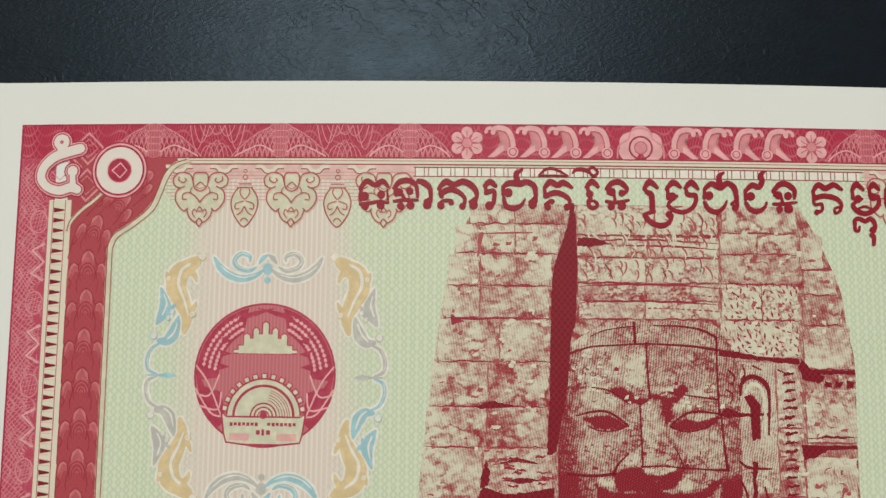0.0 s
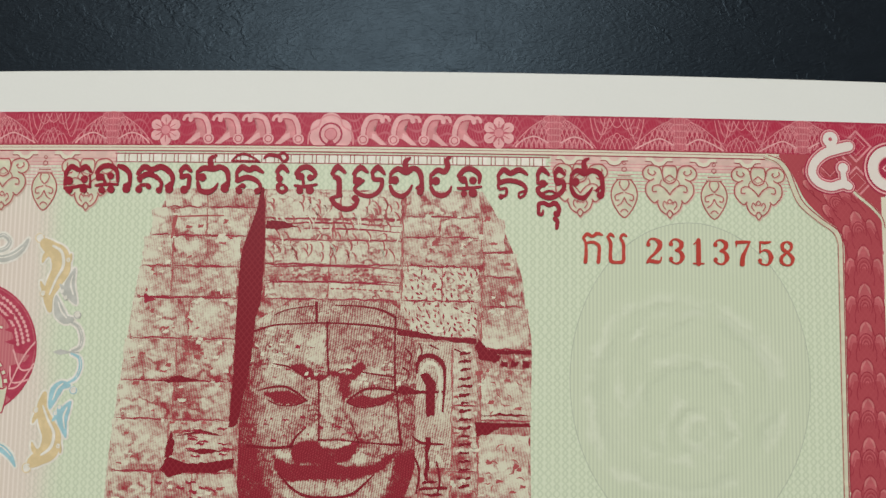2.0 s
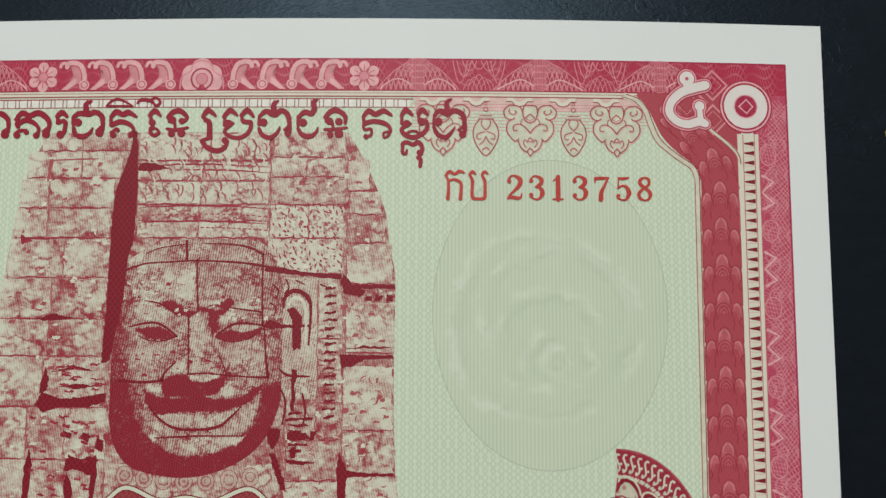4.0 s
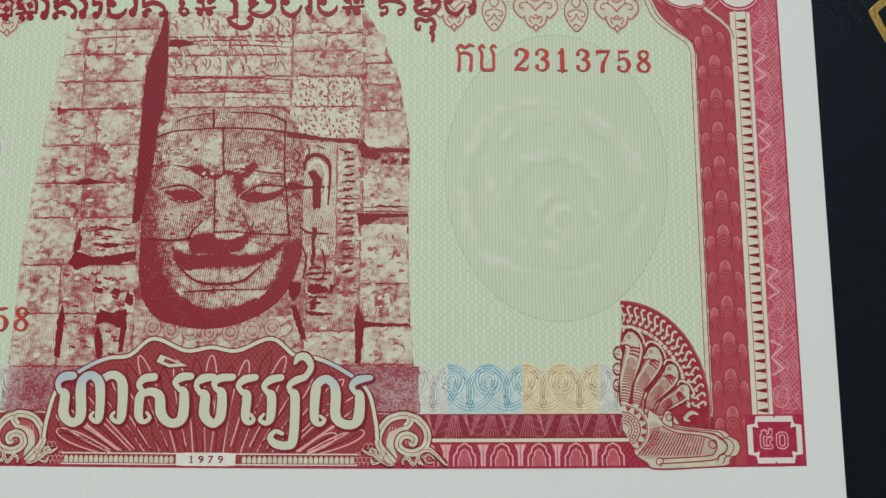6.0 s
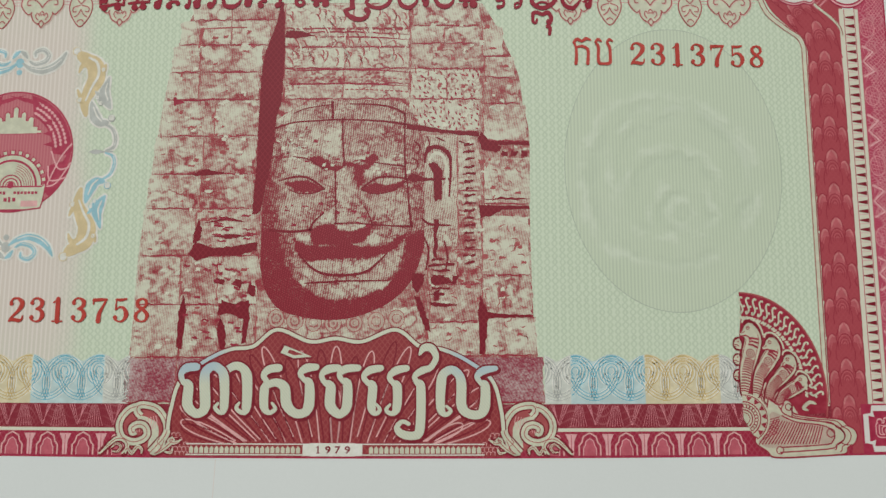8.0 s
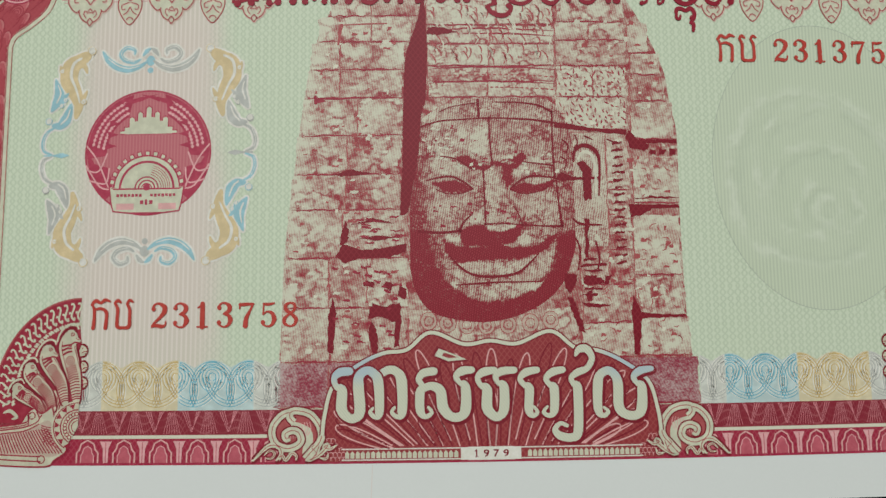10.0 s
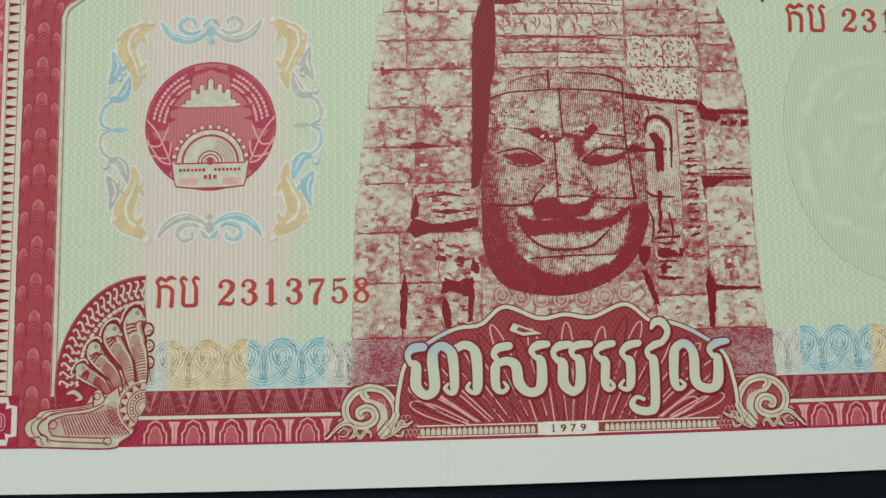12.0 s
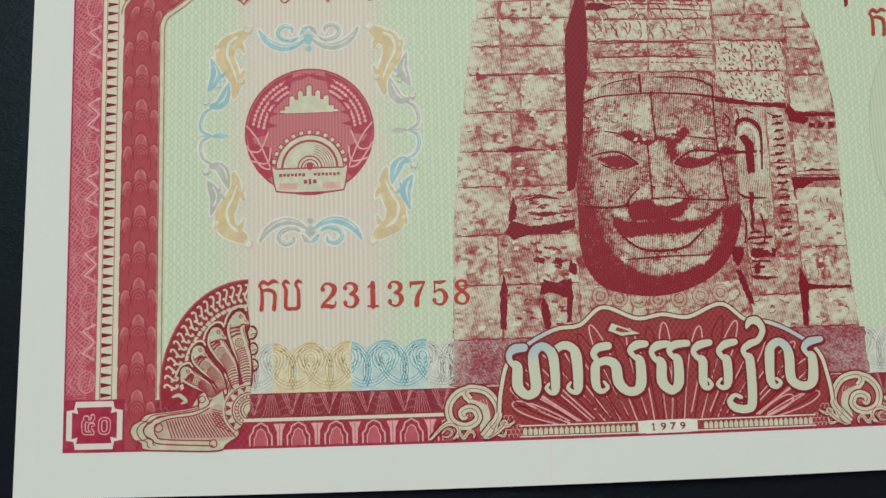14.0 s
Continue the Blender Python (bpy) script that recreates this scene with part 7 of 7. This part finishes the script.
# -- serial numbers --
DIGITS = {
    "1": (((0.5, 0.02, 0.26), (0.5, 0.5, 0.26), (0.5, 0.96, 0.24)), ((0.2, 0.8, 0.07), (0.36, 0.87, 0.1), (0.5, 0.97, 0.14)), ((0.18, 0.03, 0.09), (0.82, 0.03, 0.09))),
    "2": (((0.16, 0.76, 0.24), (0.13, 0.82, 0.14), (0.26, 0.96, 0.1), (0.55, 0.98, 0.14), (0.86, 0.84, 0.26), (0.84, 0.64, 0.26), (0.55, 0.4, 0.16), (0.22, 0.2, 0.12), (0.08, 0.04, 0.12)), ((0.08, 0.06, 0.1), (0.35, 0.1, 0.2), (0.72, 0.06, 0.2), (0.92, 0.12, 0.1), (0.96, 0.26, 0.07))),
    "3": (((0.17, 0.79, 0.24), (0.16, 0.86, 0.12), (0.32, 0.97, 0.09), (0.58, 0.97, 0.13), (0.82, 0.84, 0.25), (0.78, 0.66, 0.22), (0.45, 0.54, 0.09)), ((0.45, 0.54, 0.09), (0.76, 0.48, 0.18), (0.89, 0.28, 0.27), (0.72, 0.07, 0.14), (0.44, 0.02, 0.09), (0.17, 0.12, 0.12), (0.17, 0.2, 0.24))),
    "5": (((0.2, 0.93, 0.12), (0.5, 0.91, 0.17), (0.86, 0.95, 0.1)), ((0.21, 0.94, 0.08), (0.18, 0.52, 0.09)), ((0.18, 0.5, 0.08), (0.42, 0.61, 0.1), (0.72, 0.56, 0.18), (0.88, 0.32, 0.27), (0.72, 0.07, 0.14), (0.44, 0.02, 0.09), (0.17, 0.11, 0.12), (0.17, 0.19, 0.24))),
    "7": (((0.08, 0.74, 0.08), (0.1, 0.95, 0.1)), ((0.1, 0.9, 0.18), (0.5, 0.92, 0.18), (0.95, 0.93, 0.12)), ((0.93, 0.92, 0.1), (0.7, 0.62, 0.15), (0.5, 0.34, 0.23), (0.45, 0.04, 0.27))),
    "8": (((0.5, 0.97, 0.1), (0.22, 0.86, 0.19), (0.26, 0.66, 0.2), (0.6, 0.5, 0.17), (0.86, 0.3, 0.22), (0.76, 0.08, 0.14), (0.48, 0.02, 0.09), (0.17, 0.12, 0.18), (0.14, 0.32, 0.2), (0.42, 0.5, 0.12), (0.76, 0.68, 0.15), (0.76, 0.88, 0.17), (0.5, 0.97, 0.1)),),
    "\u1780": (((-0.02, 0.84, 0.12), (0.2, 0.98, 0.17), (0.48, 0.9, 0.13), (0.74, 1.0, 0.17), (1.02, 0.95, 0.08)), ((0.0, 0.84, 0.1), (0.12, 0.66, 0.13), (0.14, 0.3, 0.15), (0.1, 0.02, 0.18)), ((0.14, 0.66, 0.09), (0.5, 0.7, 0.14), (0.82, 0.58, 0.16), (0.84, 0.3, 0.15), (0.8, 0.02, 0.18))),
    "\u1794": (((-0.02, 0.88, 0.1), (0.16, 0.98, 0.17), (0.34, 0.9, 0.08)), ((0.02, 0.86, 0.12), (0.16, 0.66, 0.16), (0.14, 0.3, 0.15), (0.18, 0.06, 0.17), (0.5, 0.02, 0.13), (0.82, 0.06, 0.17), (0.86, 0.3, 0.15), (0.84, 0.66, 0.15), (0.7, 0.86, 0.12), (0.84, 0.98, 0.15), (1.02, 0.92, 0.08))),
}


def serial(x, y, pitch, wide, tall):
    for k, ch in enumerate("\u1780\u1794" + "2313758"):
        u, w, h, name = (x + 2.95 * k, 2.25, tall * 1.16, "serial_letter") if k < 2 else (x + 7.6 + pitch * (k - 2), wide, tall, "serial_digit")
        s = Sheet()
        for stroke in DIGITS[ch]:
            s.brush([(u + a * w, y + b * h, c * wide * (1.42 if k < 2 else 1.2)) for a, b, c in stroke])
        s.stack = 1
        art(name, note, 16, [(s, M_SERIAL)], "orange red " + name.replace("_", " "))


serial(106.1, 51.25, 2.74, 1.95, 3.05)
serial(24.5, 16.85, 2.78, 2.0, 3.1)

# -- striped oval with the watermark --
oval = arc(119.1, 37.2, 14.6, 0, 360, 19.1, 72)
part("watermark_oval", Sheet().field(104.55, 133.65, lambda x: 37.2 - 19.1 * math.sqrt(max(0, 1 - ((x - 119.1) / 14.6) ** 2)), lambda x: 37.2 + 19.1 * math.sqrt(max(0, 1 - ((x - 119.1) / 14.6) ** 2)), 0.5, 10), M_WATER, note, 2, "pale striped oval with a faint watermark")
part("oval_line", Sheet().ribbon(oval[:-1], 0.09, True), M_LINE, note, 3, "fine grey line round the oval")

# -- the emblem --
EX, EY = 30.95, 39.5


def emblem():
    disc = [(Sheet().disc(EX, EY, 8.3, n=72), M_EMBLEM), (Sheet().ring(EX, EY, 8.2, 0.22, n=72), M_EMBRED)]
    disc_part = art("emblem_disc", note, 3, disc, "rose striped disc with a crimson edge")
    for m in (-1, 1):
        sheaf, grain, dark = Sheet(), Sheet(), Sheet()
        sheaf.poly([(EX + m * r * math.cos(radians(a)), EY + r * math.sin(radians(a))) for r, a in [(8.0, a) for a in range(-5, 76, 5)] + [(5.4, a) for a in range(62, -6, -6)]])
        for row, r in enumerate((5.9, 6.6, 7.3)):
            for k in range(13):
                a = 4 + 4.6 * k + 1.6 * row
                u, v = EX + m * r * math.cos(radians(a)), EY + r * math.sin(radians(a))
                grain.poly(leaf(u, v, 0.58, 0.42, (a + 96) if m > 0 else (84 - a), 5))
        for k in range(4):
            a = 62 + 5 * k
            u, v = EX + m * 7.0 * math.cos(radians(a)), EY + 7.2 * math.sin(radians(a))
            dark.poly([(u, v + 0.3), (u - m * (1.9 + 0.3 * k), v + 0.75), (u - m * 0.2, v - 0.3)])
        for k in range(3):
            u, v = EX + m * (5.2 + 0.2 * k), EY + 4.4 - 1.5 * k
            dark.poly([(u, v), (u - m * 1.5, v - 0.5), (u - m * 0.2, v - 0.9)])
        art("wheat_sheaf", disc_part, 4, [(sheaf, M_EMBRED), (grain, M_PINK), (dark, M_EMBRED)], "ear of wheat in pale grains")
        wrap = [Sheet() for _ in range(2)]
        wrap[0].poly([(EX + m * u, EY + v) for u, v in ((8.2, 0.8), (7.0, -1.4), (5.0, -2.0), (4.4, -5.2), (5.4, -6.2), (7.4, -3.8))])
        for p in (((8.1, 1.0), (6.6, -1.0), (5.0, -4.6)), ((5.3, 0.0), (6.4, -2.4), (8.0, -2.2)), ((5.0, -2.0), (5.4, -4.0), (7.6, -3.6)), ((8.1, -1.6), (6.2, -4.4), (4.6, -4.8))):
            wrap[1].ribbon(smooth([(EX + m * u, EY + v) for u, v in p], 5), 0.2)
        art("wreath_wrap", disc_part, 4.5, [(wrap[0], M_EMBRED), (wrap[1], M_PINK)], "crimson ribbon wrapped round the wreath")
    steps = [(-3.75, 2.45), (-3.75, 2.9), (-3.2, 2.9), (-3.2, 3.4), (-2.6, 3.4), (-2.6, 4.55), (-2.2, 4.8), (-1.8, 4.55), (-1.8, 4.2), (-1.5, 4.2), (-1.5, 5.2), (-1.15, 5.5), (-0.75, 5.2), (-0.75, 4.7), (-0.4, 4.7), (-0.4, 5.9), (0, 6.2), (0.4, 5.9), (0.4, 4.7), (0.75, 4.7), (0.75, 5.2), (1.15, 5.5), (1.5, 5.2), (1.5, 4.2), (1.8, 4.2), (1.8, 4.55), (2.2, 4.8), (2.6, 4.55), (2.6, 3.4), (3.2, 3.4), (3.2, 2.9), (3.75, 2.9), (3.75, 2.45)]
    step_x, step_y = [u + 0.0005 * k for k, (u, v) in enumerate(steps)], [v for u, v in steps]
    shape = Sheet().field(EX - 3.74, EX + 3.74, lambda x: EY + 2.45, lambda x: EY + max(2.5, float(np.interp(x - EX, step_x, step_y))), 0.08)
    art("temple_outline", disc_part, 4, [(shape, M_PENDANT), (Sheet().ribbon([(EX + u, EY + v) for u, v in steps], 0.16, True), M_EMBRED)], "pale stepped temple with towers")
    gear, rim, sun = Sheet(), Sheet(), Sheet()
    gy = EY - 4.75
    gear.poly([(EX, gy)] + arc(EX, gy, 4.3, -8, 188, None, 36))
    for k in range(15):
        a = radians(-2 + 184 * k / 14)
        c, s = math.cos(a), math.sin(a)
        gear.poly([(EX + 4.2 * c - 0.26 * s, gy + 4.2 * s + 0.26 * c), (EX + 4.2 * c + 0.26 * s, gy + 4.2 * s - 0.26 * c), (EX + 4.85 * c + 0.26 * s, gy + 4.85 * s - 0.26 * c), (EX + 4.85 * c - 0.26 * s, gy + 4.85 * s + 0.26 * c)])
        rim.ribbon([(EX + q * c - w * s, gy + q * s + w * c) for q, w in ((4.3, 0.3), (4.9, 0.3), (4.9, -0.3), (4.3, -0.3))], 0.17)
    for r, w in ((4.3, 0.2), (3.5, 0.3), (1.5, 0.18), (1.05, 0.18), (0.65, 0.14)):
        rim.ribbon(arc(EX, gy, r, -4, 184, None, 32), w)
    for r in (1.9, 2.2, 2.5, 2.8, 3.05):
        rim.ribbon(arc(EX, gy, r, -4, 75, None, 18), 0.08)
    sun.disc(EX, gy + 0.15, 0.45, n=16)
    art("gear_wheel", disc_part, 5, [(gear, M_PENDANT), (rim, M_EMBRED), (sun, M_EMBRED)], "pale toothed gear with a rising sun")
    banner = [(-4.9, -4.4), (-4.3, -4.8), (4.3, -4.8), (4.9, -4.4), (4.6, -6.6), (4.3, -7.7), (2.2, -7.95), (-2.2, -7.95), (-4.3, -7.7), (-4.6, -6.6)]
    bars = Sheet()
    for k in range(16):
        if k not in (7, 8):
            bars.rect(EX - 3.9 + 0.49 * k, EY - 5.85 + 0.06 * (k % 2), EX - 3.55 + 0.49 * k, EY - 5.45)
    bars.rect(EX - 0.8, EY - 6.8, EX - 0.35, EY - 6.3).rect(EX - 0.15, EY - 6.9, EX + 0.15, EY - 6.2).rect(EX + 0.4, EY - 6.8, EX + 0.85, EY - 6.3)
    shade = Sheet().rect(EX - 3.9, EY - 7.5, EX - 1.6, EY - 6.7).rect(EX + 1.6, EY - 7.5, EX + 3.9, EY - 6.7)
    art("emblem_banner", disc_part, 6, [(Sheet().poly([(EX + u, EY + v) for u, v in banner]), M_PENDANT), (Sheet().ribbon([(EX + u, EY + v) for u, v in banner], 0.2, True), M_EMBRED), (shade, M_PINKTINT), (bars, M_EMBRED)], "pale banner with tiny unreadable writing")


emblem()


# -- scrolls round the emblem: one quarter, mirrored four times --
def scroll(strokes, eyes, material, label):
    """Leafy strokes in one ink with a cream edge, and cream curls on them."""
    edge, body, gleam = Sheet(), Sheet(), Sheet()
    grow = 1.35 if material is M_GOLDINK else 1.2
    for points in [[(u, v, w * grow) for u, v, w in run] for run in strokes]:
        edge.brush([(u, v, w + 0.5) for u, v, w in points])
        body.brush(points)
        mid = points[1:-1]
        if len(mid) > 2:
            gleam.brush([(u + 0.12 * w, v + 0.18 * w, w * 0.16) for u, v, w in mid])
    for u, v, w in eyes:
        edge.disc(u, v, w * 0.55, n=18)
        gleam.spiral(u, v, w * 0.42, 0.08, 40, 1.2, 0.16, n=18)
        body.ring(u, v, w * 0.46, 0.12, n=18)
    edge.stack = body.stack = 1
    art("scroll", note, 3, [(edge, M_SCROLLEDGE), (body, material), (gleam, M_SCROLLEDGE)], label)


YELLOW = [[(9.71, 5.07, 0.43), (9.43, 6.79, 1.0), (10.07, 8.5, 1.43), (10.86, 10.18, 1.79), (10.57, 11.86, 1.79), (9.5, 12.71, 1.36), (8.64, 13.29, 1.07)], [(9.5, 7.21, 0.93), (8.79, 7.71, 0.5), (8.36, 8.57, 0.18)], [(11.07, 10.57, 1.07), (11.79, 11.25, 0.57), (12.07, 12.0, 0.21)], [(9.71, 12.5, 0.86), (8.79, 11.86, 0.5), (8.43, 11.0, 0.18)]]
YELLOW_EYES = [(7.93, 14.0, 1.2), (8.75, 7.1, 0.75), (11.8, 11.3, 0.6)]
SIDE = [[(12.64, 4.0, 0.5), (11.79, 4.0, 0.93), (11.07, 4.71, 1.21), (10.64, 5.93, 0.79), (10.43, 6.86, 0.21)], [(13.0, 6.0, 0.29), (12.5, 6.86, 0.93), (12.07, 8.04, 1.21), (12.36, 9.29, 0.64), (12.64, 10.21, 0.18)], [(11.57, 6.86, 0.21), (11.36, 7.71, 0.5), (10.86, 8.29, 0.18)]]
SIDE_EYES = [(11.2, 7.4, 0.55), (13.29, 4.57, 0.93), (11.68, 6.64, 0.57)]
TENDRIL = [[(12.5, 3.71, 0.21), (13.5, 3.07, 0.32), (14.0, 1.79, 0.36), (13.79, 0.64, 0.32), (12.79, 0.14, 0.21)]]
TAIL = [[(6.43, 13.86, 0.18), (5.71, 12.71, 0.64), (4.54, 11.79, 0.79), (3.0, 11.36, 0.71), (1.5, 11.71, 0.5), (0.43, 12.43, 0.21)], [(1.36, 12.71, 0.18), (2.21, 12.29, 0.39), (3.5, 12.64, 0.46), (4.0, 13.5, 0.43), (3.21, 14.29, 0.43), (2.21, 14.0, 0.36), (2.14, 13.43, 0.21)], [(1.0, 13.21, 0.21), (0.57, 13.79, 0.5), (0.07, 14.14, 0.18)]]
for fx, fy in ((1, 1), (-1, 1), (1, -1), (-1, -1)):
    at = lambda strokes: [[(EX + fx * u, 39.3 + v, w) for u, v, w in points] for points in strokes]  # noqa: E731
    side = M_BLUE if (fx, fy) in ((-1, 1), (1, -1)) else M_GREY
    word = "blue" if side is M_BLUE else "grey"
    turn = lambda strokes: at([[(u, fy * v, w) for u, v, w in points] for points in strokes])  # noqa: E731
    scroll(turn(YELLOW), turn([YELLOW_EYES])[0], M_GOLDINK, "straw yellow leaf scroll edged in cream")
    scroll(turn(SIDE), turn([SIDE_EYES])[0], side, word + " leaf scroll edged in cream")
    scroll(turn(TENDRIL), (), side, word + " tendril edged in cream")
    scroll(turn(TAIL), (), side, word + " tailpiece scroll edged in cream")
for fy in (1, -1):
    art("scroll", note, 5, [(Sheet().disc(EX, 39.2 + fy * 12.6, 0.6, 0.7, 14).disc(EX, 39.2 + fy * 11.3, 0.4, n=12), M_BLUE if fy > 0 else M_GREY)], "small drops between two scrolls")
for fx in (-1, 1):
    art("scroll", note, 5, [(Sheet().brush([(EX + fx * 10.5, 39.3, 0.1), (EX + fx * 11.4, 39.3, 0.7), (EX + fx * 12.5, 39.3, 0.22), (EX + fx * 13.7, 39.3, 0.2)]), M_BLUE if fx < 0 else M_GREY)], "small side bud")

# the fold mark in the lower margin
part("crease_mark", Sheet().ribbon([(59.9, -5.0), (60.0, -2.6), (60.1, -0.2)], 0.10), M_WHITE, note, 1, "faint crease in the margin")
